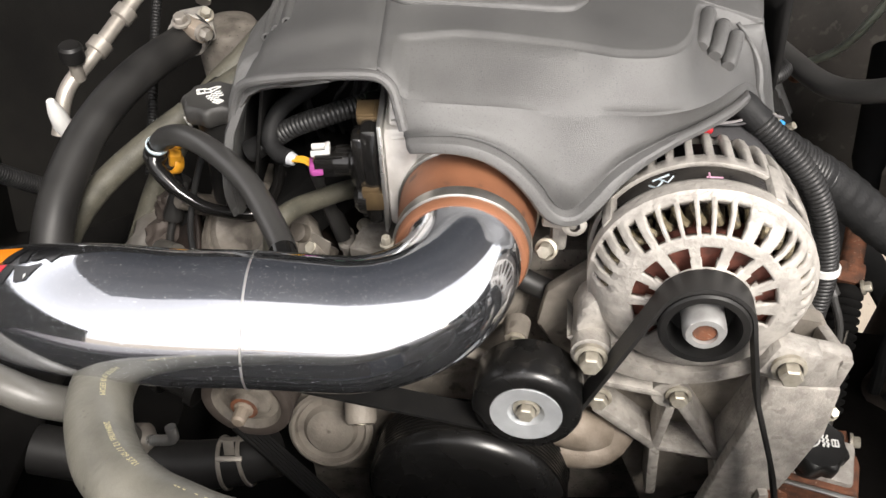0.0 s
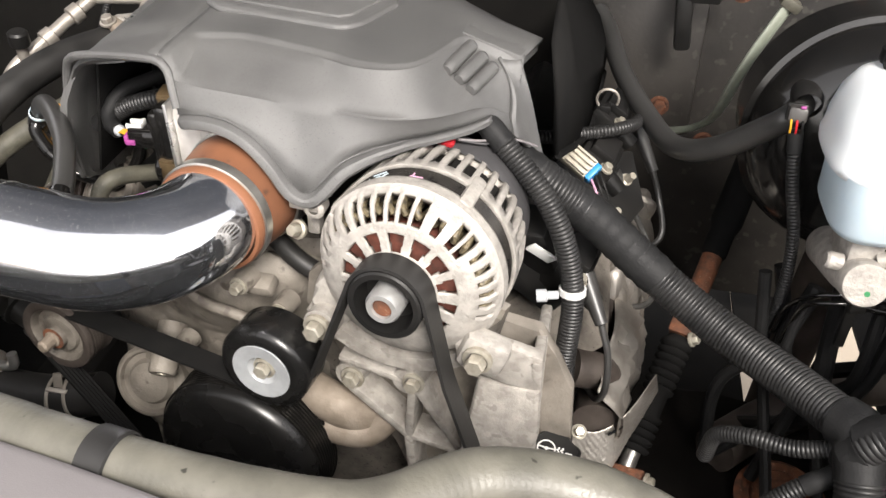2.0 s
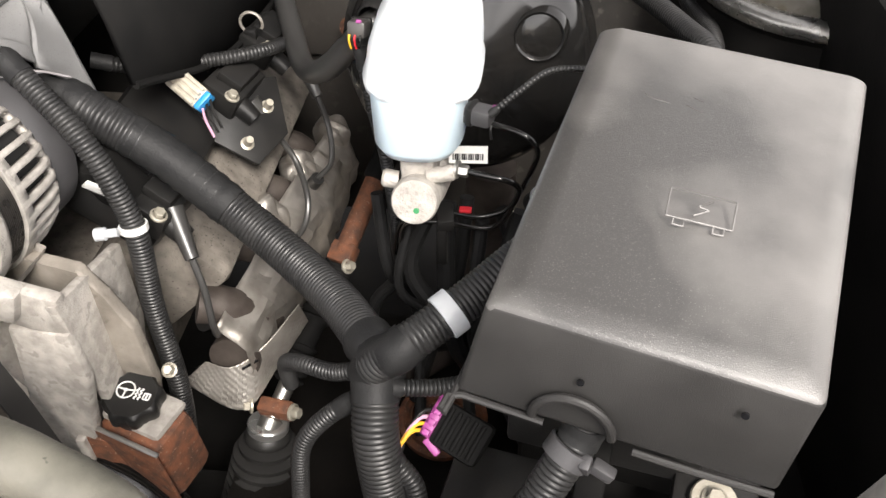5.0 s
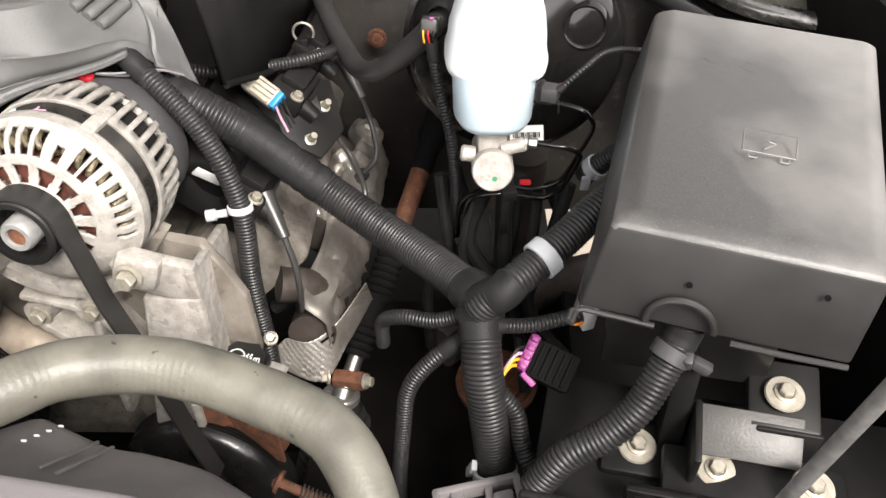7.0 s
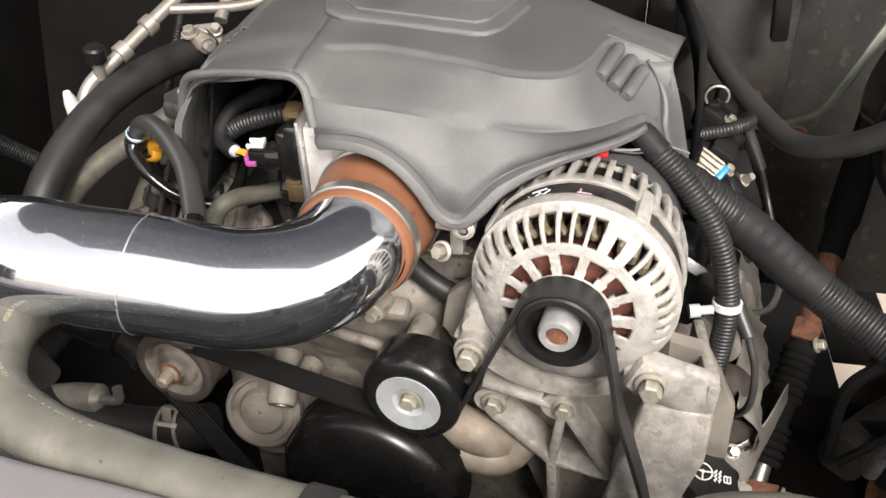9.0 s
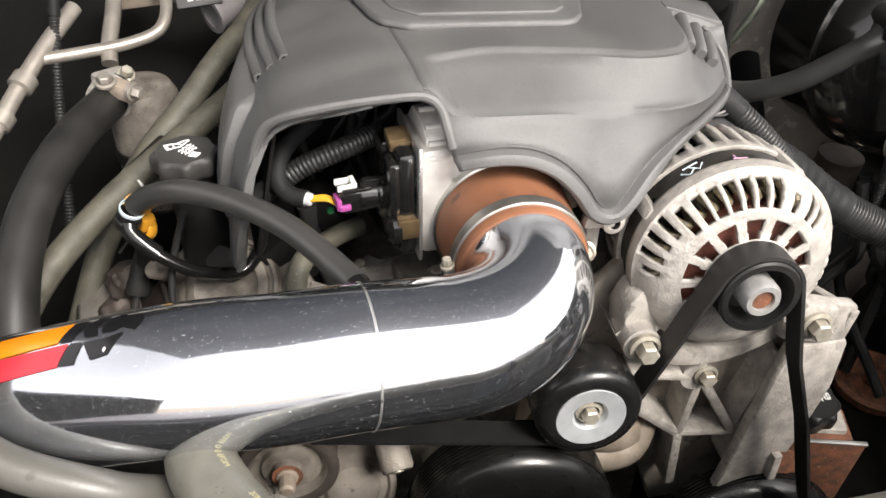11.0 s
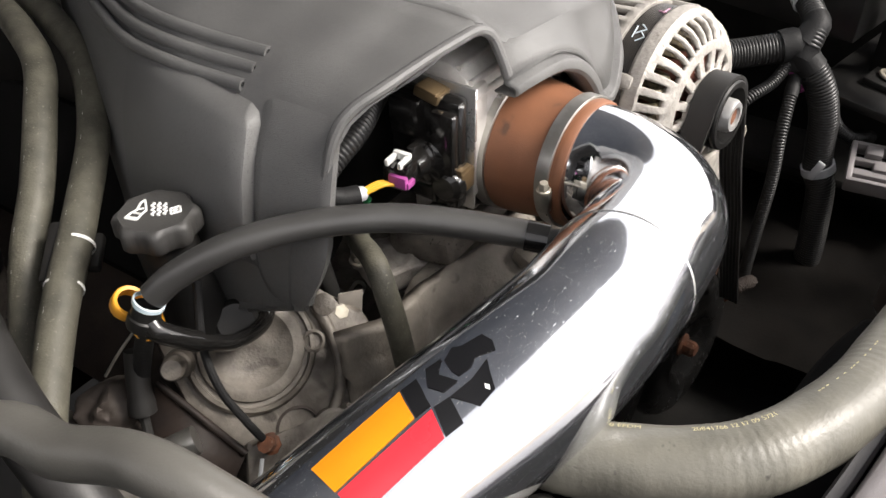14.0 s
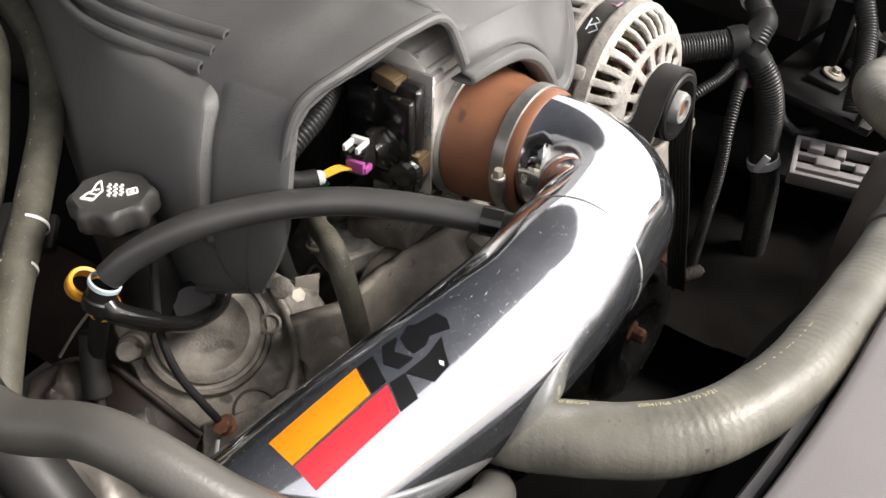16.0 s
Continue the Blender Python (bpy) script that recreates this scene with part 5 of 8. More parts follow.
def master_cylinder():
    mc = thing("brake_master_cylinder", (0.553, 0.58, 1.02), "pale aluminium brake master cylinder in front of the booster", "master cylinder")
    part("bore", lathe([(0, 0), (0.0190, 0), (0.0205, 0.003), (0.0205, 0.05), (0.0215, 0.052), (0.0215, 0.14), (0, 0.14)], (0.553, 0.522, 1.041), (0.03, 0.92, -0.36), 32), CAST_CLEAN, mc, "", angle=30)
    part("port", lathe([(0.007, 0), (0.007, 0.022), (0.0055, 0.024), (0, 0.024)], (0.562, 0.545, 1.052), (1, 0, 0.25), 20), CAST_CLEAN, mc)
    part("port", lathe([(0.007, 0), (0.007, 0.022), (0.0055, 0.024), (0, 0.024)], (0.562, 0.60, 1.066), (1, 0, 0.25), 20), CAST_CLEAN, mc)
    part("paint_dot", lathe([(0, -0.0006), (0.0026, -0.0005), (0.0026, 0.0005)], (0.555, 0.5195, 1.034), (0.03, 0.92, -0.36), 14), GREEN, mc, "green paint dot")
    part("neck", block((0.030, 0.060, 0.04), pose(0.553, 0.575, 1.050), 0.005), CAST_CLEAN, mc)
    part("port", lathe([(0.008, 0), (0.008, 0.012), (0.006, 0.014), (0, 0.014)], (0.536, 0.548, 1.044), (-1, 0, 0.15), 20), CAST_CLEAN, mc)
    res = thing("brake_fluid_reservoir", (0.553, 0.58, 1.06), "translucent white brake fluid reservoir, pale blue where fluid stands", "reservoir")

    def ring(sx, sy, z, cx=0.553, cy=0.583, n=40, power=3.0):
        out = []
        for k in range(n):
            a = 2 * math.pi * k / n
            ca, sa = math.cos(a), math.sin(a)
            out.append(Vector((cx + sx * math.copysign(abs(ca) ** (2 / power), ca), cy + sy * math.copysign(abs(sa) ** (2 / power), sa), z)))
        return out
    part("lower_tank", loft([ring(0.020, 0.030, 1.070), ring(0.034, 0.050, 1.074), ring(0.0385, 0.054, 1.082), ring(0.0405, 0.055, 1.130)], True), FLUID_TANK, res, "pale blue fluid-filled lower half", angle=60)
    rows = [ring(0.0385, 0.056, 1.124, cy=0.59), ring(0.0485, 0.064, 1.126, 0.555, 0.598), ring(0.0495, 0.065, 1.133, 0.555, 0.598), ring(0.0475, 0.0625, 1.1365, 0.555, 0.60), ring(0.0465, 0.060, 1.152, 0.556, 0.604), ring(0.0430, 0.054, 1.168, 0.558, 0.611), ring(0.0385, 0.047, 1.176, 0.560, 0.617), ring(0.0345, 0.041, 1.183, 0.562, 0.622), ring(0.028, 0.034, 1.186, 0.564, 0.628), ring(0.02, 0.02, 1.188, 0.568, 0.643)]
    part("upper_tank", loft(rows, True), WHITE_TANK, res, "white upper half", angle=60)
    n = 72
    rings = []
    for h, r in ((0, 0.0225), (0.004, 0.0245), (0.014, 0.0245), (0.017, 0.022)):
        rings.append([Vector((0.570 + (r + 0.0016 * math.cos(9 * 2 * math.pi * k / n)) * math.cos(2 * math.pi * k / n), 0.645 + (r + 0.0016 * math.cos(9 * 2 * math.pi * k / n)) * math.sin(2 * math.pi * k / n), 1.187 + h)) for k in range(n)])
    rings.append([Vector((0.570, 0.645, 1.2045))] * n)
    bm = loft(rings, True)
    bmesh.ops.remove_doubles(bm, verts=bm.verts, dist=1e-6)
    cap = part("cap", bm, BLACK, res, "black lobed cap with yellow print", angle=30)
    part("print", lathe([(0.0105, 0.0), (0.0, 0.0006)], (0.570, 0.645, 1.2052), (0, 0, 1), 20), YELLOW, cap, "yellow print")
    for y, w in ((0.6605, 0.014), (0.6295, 0.008)):
        part("print_bar", block((w, 0.0028, 0.0008), pose(0.570, y, 1.2046), 0.0), YELLOW, cap, "yellow print")
    return res


master_cylinder()


# ---------------------------------------------------------------- caps
def lobed_cap(parent, centre, radius, height, lobes, label, drawing, turn, normal=(0, 0, 1), line_width=0.00045, material=None):
    """A lobed screw cap with a white symbol printed on its top, under its neck or tank."""
    d, u, v = axes(normal)
    o = Vector(centre)
    n = 96
    rings = []
    for h, k0, amp in ((0, 0.92, 0.07), (height * 0.18, 1.0, 0.08), (height * 0.75, 1.0, 0.08), (height * 0.92, 0.95, 0.06), (height, 0.88, 0.02), (height * 0.97, 0.80, 0.0)):
        rings.append([o + d * h + (u * math.cos(2 * math.pi * k / n) + v * math.sin(2 * math.pi * k / n)) * radius * (k0 + amp * max(-0.6, math.cos(lobes * 2 * math.pi * k / n)) - 0.04) for k in range(n)])
    bm = loft(rings, True)
    bm.verts.ensure_lookup_table()
    bm.faces.new([bm.verts[-n + k] for k in range(n)])
    cap = part("cap", bm, material or CAP_BLACK, parent, label, angle=40)
    a = radians(turn)
    e = Vector((math.cos(a), math.sin(a), 0))
    e = (e - d * e.dot(d)).normalized() * radius
    f = d.cross(e)
    part("printed_symbol", strokes(drawing, o + d * height * 0.972, e * 0.85, f * 0.85, line_width), WHITE_INK, cap, "white printed symbol")
    return cap


def wave(x, y, length):
    return [(x + 0.06 * math.sin(k * 1.6), y - length * k / 12) for k in range(13)]


OIL_CAN = [[(-0.80, -0.12), (-0.50, -0.30), (-0.36, -0.06), (-0.62, 0.10), (-0.80, -0.12)], [(-0.62, 0.10), (-0.50, 0.16), (-0.40, 0.50), (-0.28, 0.62)], [(-0.36, -0.06), (-0.24, 0.10), (-0.28, 0.62)], [(-0.72, -0.10), (-0.46, -0.22)], [(-0.44, 0.20), (-0.30, 0.22)], wave(-0.06, 0.42, 0.62), wave(0.10, 0.38, 0.62), wave(0.26, 0.32, 0.56), [(0.42, -0.26), (0.68, -0.20), (0.66, 0.06), (0.40, 0.0), (0.42, -0.26)], [(0.54, -0.23), (0.53, 0.03)], [(0.46, -0.12), (0.62, -0.09)]]
STEERING = [[(-0.30 + 0.36 * math.cos(radians(a)), 0.16 + 0.36 * math.sin(radians(a))) for a in range(0, 361, 15)], [(-0.64, 0.20), (-0.30, 0.16), (0.04, 0.20)], [(-0.30, 0.16), (-0.30, -0.18)], [(-0.37, 0.16), (-0.30, 0.22), (-0.23, 0.16), (-0.30, 0.09), (-0.37, 0.16)], wave(0.18, 0.34, 0.5), wave(0.34, 0.34, 0.5), [(0.50, -0.10), (0.74, -0.10), (0.74, 0.16), (0.50, 0.16), (0.50, -0.10)], [(0.62, -0.10), (0.62, 0.16)]]

# ---------------------------------------------------------------- what rides on the hoses and looms
def ring_on(points, index_x, radius, width, name, material, parent, label="", thick=0.0015):
    """A band round a hose where its line passes that x."""
    line = even(spline(points, 10), 0.003)
    i = min(range(len(line)), key=lambda k: abs(line[k].x - index_x))
    t = (line[min(i + 1, len(line) - 1)] - line[max(i - 1, 0)]).normalized()
    return part(name, lathe([(radius, -width / 2), (radius + thick, -width / 2 + 0.001), (radius + thick, width / 2 - 0.001), (radius, width / 2)], line[i], t, 32), material, parent, label)


def bent_text(body, size, points, radius, start, angle, material, parent):
    """Writing laid along a hose from the point nearest to start, bent to its line and girth."""
    line = even(spline(points, 10), 0.002)
    i0 = min(range(len(line)), key=lambda k: (line[k] - Vector(start)).length)
    cu = bpy.data.curves.new("print", "FONT")
    cu.body, cu.size = body, size
    ob = bpy.data.objects.new("tmp", cu)
    scene.collection.objects.link(ob)
    bpy.context.view_layer.update()
    me = bpy.data.meshes.new_from_object(ob.evaluated_get(bpy.context.evaluated_depsgraph_get()))
    bpy.data.objects.remove(ob)
    bm = bmesh.new()
    bm.from_mesh(me)
    bpy.data.meshes.remove(me)
    for v in bm.verts:
        s, h = v.co.x, v.co.y
        k = i0 + s / 0.002
        j = max(0, min(len(line) - 2, int(k)))
        p = line[j].lerp(line[j + 1], k - j)
        t = (line[min(j + 2, len(line) - 1)] - line[max(j - 1, 0)]).normalized()
        side = t.cross(Vector((0, 0, 1))).normalized()
        up = side.cross(t)
        a = radians(angle) + h / radius
        v.co = p + (side * math.cos(a) + up * math.sin(a)) * (radius + 0.0005)
    return part("print", bm, material, parent, "faded cream print", False)


# ---------------------------------------------------------------- engine masses
def engine():
    e = thing("engine_block", (0.03, 0.7, 0.62), "dirty cast aluminium V-engine under the plastic cover", "engine")
    part("crankcase", block((0.34, 0.42, 0.26), pose(0.03, 0.74, 0.75), 0.02), CAST_DARK, e)
    part("front_cover", prism([(-0.16, 0.66), (0.20, 0.66), (0.20, 0.92), (0.12, 1.00), (-0.08, 1.00), (-0.16, 0.93)], (0, 0.535, 0), (1, 0, 0), (0, 0, 1), 0.03, 0.006), CAST_DARK, e)
    part("intake_manifold", block((0.20, 0.36, 0.10), pose(0.03, 0.76, 1.07), 0.02), BLACK, e, "black plastic intake manifold")
    part("valley_ledge", block((0.20, 0.06, 0.022), pose(0.04, 0.540, 1.010, -12), 0.005), CAST_DARK, e)
    for x in (-0.03, 0.0, 0.045, 0.08):
        part("bolt", hexagon((x, 0.527, 1.021), (0, -0.2, 1), 0.0055, 0.007), ZINC, e)
    # passenger-side head and valve cover
    part("head", block((0.11, 0.40, 0.12), pose(-0.165, 0.79, 0.90, 0, -45), 0.012), BROWN_STEEL, e)
    part("valve_cover", block((0.115, 0.40, 0.06), pose(-0.135, 0.79, 1.01, 0, -40), 0.016), MATT_BLACK, e, "black valve cover")
    # driver-side head and valve cover
    part("head", block((0.11, 0.40, 0.12), pose(0.275, 0.77, 0.885, 0, 45), 0.012), CAST_DARK, e)
    part("valve_cover", block((0.105, 0.42, 0.05), pose(0.262, 0.755, 0.985, 0, 38), 0.014), BLACK, e, "black valve cover")
    return e


engine()


def front_casting():
    c = thing("accessory_casting", (-0.17, 0.60, 0.85), "grey cast aluminium housing with a ringed round boss", "engine casting")
    n = Vector((-0.38, -0.60, 0.70)).normalized()
    u = Vector((0, 0, 1)).cross(n).normalized()
    v = n.cross(u)
    o = Vector((-0.205, 0.588, 0.985))
    outline = [(-0.060, 0.030), (-0.035, 0.062), (0.0, 0.075), (0.034, 0.066), (0.062, 0.038), (0.092, 0.012), (0.100, -0.030), (0.080, -0.066), (0.040, -0.090), (-0.012, -0.084), (-0.048, -0.040)]
    bm = prism(outline, o - n * 0.022, u, v, 0.016, 0.006)
    part("plate", bm, CAST_SMOOTH, c)
    part("round_boss", lathe([(0.048, -0.05), (0.048, -0.003), (0.046, 0.001), (0.043, 0.002), (0.042, -0.001), (0.039, -0.001), (0.038, 0.003), (0.034, 0.005), (0.030, 0.005), (0.024, 0.0), (0.014, -0.003), (0, -0.003)], o + v * 0.008 + u * 0.002, n, 64), CAST_SMOOTH, c, "round boss with turned rings")
    part("ring_boss", lathe([(0.009, -0.008), (0.0085, 0.002), (0.0065, 0.003), (0.005, 0.0), (0, 0.0)], o + u * 0.047, n, 24), CAST_SMOOTH, c, "small round boss")
    part("ring_boss", lathe([(0.017, -0.008), (0.016, 0.002), (0.013, 0.003), (0.012, -0.003), (0, -0.004)], o + u * 0.043 - v * 0.067, n, 28), CAST_SMOOTH, c, "pressed round plug")
    for a, e in ((0.085, -0.022), (0.062, 0.024), (0.02, -0.075)):
        part("bolt_boss", lathe([(0.009, -0.008), (0.0085, 0.003), (0.006, 0.004), (0, 0.004)], o + u * a + v * e, n, 20), CAST_SMOOTH, c)
    part("fill_neck_seat", lathe([(0.017, -0.004), (0.017, 0.012), (0.013, 0.016), (0, 0.016)], o + Vector((0.008, 0.02, 0.02)), n, 36), BLACK, c)
    part("stud_boss", lathe([(0.0110, -0.010), (0.0100, 0.004), (0.0082, 0.006), (0.0078, 0.024), (0.0066, 0.026), (0, 0.0265)], (-0.246, 0.616, 1.000), (-0.50, -0.50, 0.55), 22), CAST_SMOOTH, c, "cast post")
    part("stud_boss", lathe([(0, 0), (0.009, 0), (0.008, 0.006), (0.003, 0.006), (0.003, 0.002), (0, 0.002)], (-0.112, 0.598, 0.937), (-0.2, -0.7, 0.7), 20), CAST_SMOOTH, c)
    part("core_plug", lathe([(0.017, 0), (0.017, 0.004), (0.015, 0.005), (0.014, -0.004), (0, -0.005)], (-0.207, 0.548, 0.937), (-0.38, -0.60, 0.70), 32), IRON, c, "pressed steel core plug")
    part("lower_web", prism([(-0.02, -0.055), (0.03, -0.058), (0.06, -0.05), (0.075, -0.085), (0.02, -0.115), (-0.03, -0.10)], o - n * 0.010, u, v, 0.012, 0.004), CAST_SMOOTH, c)
    part("cast_step", tube([o + u * a + v * e - n * 0.002 for a, e in ((0.055, 0.030), (0.062, 0.0), (0.060, -0.03), (0.045, -0.055), (0.02, -0.066))], 0.0042, 0.006, 12), CAST_SMOOTH, c, "raised edge of the housing")
    q = Vector((-0.130, 0.560, 0.980))
    part("fitting_pad", block((0.024, 0.028, 0.020), Matrix.Translation(q - n * 0.008) @ n.to_track_quat("Z", "Y").to_matrix().to_4x4(), 0.004), CAST_SMOOTH, c, "square cast pad")
    part("clip_plate", block((0.020, 0.0016, 0.022), pose(-0.124, 0.560, 0.992, -10, 10, -30), 0.0004), DULL_ALLOY, c, "galvanised clip")
    part("nipple", lathe([(0, 0), (0.007, 0), (0.007, 0.008), (0.0045, 0.010), (0.0045, 0.020), (0, 0.021)], (-0.142, 0.528, 0.955), (-0.75, -0.2, 0.5), 14), CAST_BROWN, c, "tan nipple")
    bolt((-0.131, 0.565, 0.986), tuple(n), 0.0065, 0.008, parent=c)
    bolt((-0.083, 0.598, 0.922), (-0.2, -0.6, 0.8), 0.0075, 0.016, parent=c)
    part("bolt_pad", lathe([(0, -0.03), (0.014, -0.03), (0.013, 0.0), (0, 0.0)], (-0.083, 0.598, 0.922), (-0.2, -0.6, 0.8), 24), CAST_SMOOTH, c)
    return c


front_casting()


def sensor():
    s = thing("coolant_sensor", (-0.237, 0.552, 0.93), "corroded brass coolant sensor with a taped wire", "sensor")
    part("body", lathe([(0, 0), (0.006, 0), (0.006, 0.012), (0.0085, 0.013), (0.0085, 0.022), (0.006, 0.024), (0.006, 0.034), (0, 0.034)], (-0.220, 0.560, 0.925), (-0.45, -0.25, 0.62), 8), RUST, s)
    part("wire", tube([(-0.238, 0.552, 0.955), (-0.243, 0.560, 0.975), (-0.246, 0.575, 1.00), (-0.240, 0.59, 1.03), (-0.225, 0.60, 1.07)], 0.003, 0.006, 10), TAPE, s, "taped black wire")
    part("ground_wire", tube([(-0.245, 0.548, 0.943), (-0.258, 0.540, 0.93), (-0.262, 0.530, 0.90)], 0.0016, 0.006, 8), BAND_GREY, s)
    return s


sensor()


def water_pump():
    w = thing("water_pump", (-0.04, 0.47, 0.85), "dusty cast aluminium water pump behind the belt", "water pump")

    def relief(bm, amount, seed):
        for v in bm.verts:
            v.co += Vector((0.1, -0.8, 0.5)) * amount * (noise.noise(v.co * 28 + Vector((seed, 0, 0))) + 0.55 * noise.noise(v.co * 75) + 0.8 * max(0.0, noise.noise(v.co * 130) - 0.15))
        return bm
    rows = []
    for x in np.linspace(-0.165, 0.075, 64):
        row = []
        for q in np.linspace(0, 1, 60):
            z = 0.760 + 0.245 * q
            y = 0.492 + 0.030 * q
            y -= 0.030 * math.exp(-((x + 0.03) / 0.05) ** 2 - ((z - 0.955) / 0.040) ** 2)
            y -= 0.022 * math.exp(-((x - 0.01) / 0.055) ** 2 - ((z - 0.985) / 0.028) ** 2)
            y -= 0.020 * math.exp(-((x + 0.115) / 0.030) ** 2 - ((z - 0.850) / 0.034) ** 2)
            y += 0.020 * max(0.0, abs(x + 0.045) - 0.09) / 0.03
            row.append(Vector((x, y, z)))
        rows.append(row)
    shell(part("housing", relief(loft(rows), 0.0048, 2.0), CAST_DUST_SHADE, w, "broad cast housing", angle=60), 0.012)
    # ridges that border the upper passage
    part("flange_ridge", tube([(-0.070, 0.470, 0.995), (-0.030, 0.450, 0.985), (0.010, 0.447, 0.975), (0.035, 0.452, 0.955), (0.050, 0.462, 0.93)], 0.0055, 0.006, 12), CAST_DUST_SHADE, w, "raised ridge", angle=60)
    part("snout", lathe([(0.0145, -0.02), (0.0140, 0.030), (0.0125, 0.033), (0.0070, 0.033), (0.0060, 0.028), (0, 0.028)], (-0.088, 0.468, 0.905), (0.05, -0.80, -0.52), 26), CAST_DUST_SHADE, w, "cast boss with a drilled end")
    part("stud", lathe([(0, 0.028), (0.0045, 0.028), (0.0045, 0.034), (0, 0.035)], (-0.088, 0.468, 0.905), (0.05, -0.80, -0.52), 12), ZINC, w)
    part("round_cover", lathe([(0.040, -0.03), (0.040, 0.000), (0.037, 0.003), (0.034, 0.003), (0.032, -0.002), (0.026, -0.002), (0.022, 0.004), (0.012, 0.006), (0, 0.006)], (-0.122, 0.468, 0.842), (0.0, -0.9, 0.42), 44), CAST_DUST_SHADE, w, "round cover with a raised edge")
    for p in ((-0.062, 0.446, 0.922), (0.048, 0.448, 0.988), (0.012, 0.448, 1.012), (-0.05, 0.452, 0.862)):
        part("bolt_boss", lathe([(0, -0.02), (0.011, -0.02), (0.0095, 0.001), (0, 0.001)], p, AXIS, 20), CAST_DUST_SHADE, w)
        bolt(p, AXIS, 0.0058, 0.010, parent=w)
    part("pad", block((0.055, 0.020, 0.016), pose(0.012, 0.468, 1.000, 20, -6, -8), 0.005), CAST_DUST_SHADE, w)
    part("elbow", tube([(0.035, 0.46, 0.915), (0.065, 0.445, 0.898), (0.100, 0.438, 0.885), (0.125, 0.445, 0.87)], 0.020, 0.008, 22), CAST_BROWN, w, "brown-stained cast elbow")
    part("elbow", tube([(0.05, 0.45, 0.875), (0.085, 0.435, 0.862), (0.125, 0.435, 0.858), (0.145, 0.45, 0.87)], 0.017, 0.008, 22), CAST_BROWN, w, "brown-stained cast elbow")
    return w


water_pump()
hose("crossover_pipe", [(0.03, 0.50, 1.03), (0.06, 0.487, 1.015), (0.10, 0.485, 0.995)], 0.0095, RUBBER, "black rubber crossover pipe under the coupler", "pipe")


def lower_hose():
    h = thing("lower_hose", (-0.25, 0.45, 0.82), "black rubber coolant hose held by a spring clamp", "hose")
    pts = [(-0.40, 0.45, 0.84), (-0.33, 0.447, 0.824), (-0.27, 0.446, 0.818), (-0.22, 0.447, 0.820), (-0.172, 0.452, 0.830)]
    part("rubber", tube(pts, 0.0235, 0.01, 24), RUBBER, h)
    for x in (-0.222, -0.202):
        ring_on(pts, x, 0.0246, 0.0045, "clamp_band", DULL_ALLOY, h, "pale worn spring clamp band")
    for a in (60, 105):
        r = Vector((0, -math.cos(radians(a)), math.sin(radians(a))))
        part("clamp_bridge", block((0.024, 0.005, 0.0022), Matrix.Translation(Vector((-0.212, 0.4475, 0.8215)) + r * 0.0258) @ pose(0, 0, 0, 90 - a), 0.0006), DULL_ALLOY, h, "pale worn spring clamp band")
    part("clamp_tang", block((0.010, 0.016, 0.0022), Matrix.Translation(Vector((-0.212, 0.4475, 0.8215)) + Vector((0, -0.20, 0.98)) * 0.031) @ pose(0, 0, 0, 70), 0.0006), DULL_ALLOY, h)
    f = thing("coolant_fitting", (-0.30, 0.47, 0.80), "black plastic branch fitting with a pale metal elbow", "fitting")
    part("body", lathe([(0, -0.03), (0.016, -0.03), (0.018, -0.010), (0.021, -0.009), (0.021, -0.003), (0.016, -0.002), (0.015, 0.020), (0.019, 0.022), (0.019, 0.030), (0, 0.030)], (-0.262, 0.485, 0.905), (0.8, -0.3, -0.25), 28), BLACK, f)
    part("branch", tube([(-0.275, 0.48, 0.91), (-0.285, 0.465, 0.935), (-0.30, 0.46, 0.95)], 0.0115, 0.006, 18), BLACK, f)
    part("stub", lathe([(0, -0.05), (0.015, -0.05), (0.0165, -0.020), (0.0150, 0.010), (0.006, 0.016), (0, 0.016)], (-0.302, 0.455, 0.846), (0.9, -0.1, 0.25), 24), DULL_ALLOY, f, "pale metal stub")
    part("elbow", tube([(-0.296, 0.452, 0.850), (-0.272, 0.447, 0.856), (-0.262, 0.445, 0.862), (-0.262, 0.447, 0.876)], 0.0052, 0.004, 14), SILVER, f, "pale metal elbow")
    return h


lower_hose()


def throttle_fittings():
    t = thing("throttle_bracket", (0.075, 0.47, 1.08), "small steel bracket and clamp beside the coupler", "bracket")
    part("arm", block((0.026, 0.008, 0.010), pose(0.078, 0.462, 1.100, 0, 8), 0.002), CAST_CLEAN, t)
    part("boss", lathe([(0.004, 0), (0.009, 0), (0.009, 0.014), (0.006, 0.016), (0.004, 0.016)], (0.088, 0.470, 1.098), (0, -1, 0.1), 20), CAST_CLEAN, t)
    part("pillar", block((0.012, 0.014, 0.032), pose(0.080, 0.478, 1.078), 0.003), CAST_CLEAN, t)
    part("bolt", hexagon((0.070, 0.463, 1.072), (-0.3, -0.8, 0.4), 0.006, 0.012), ZINC, t)
    return t


throttle_fittings()

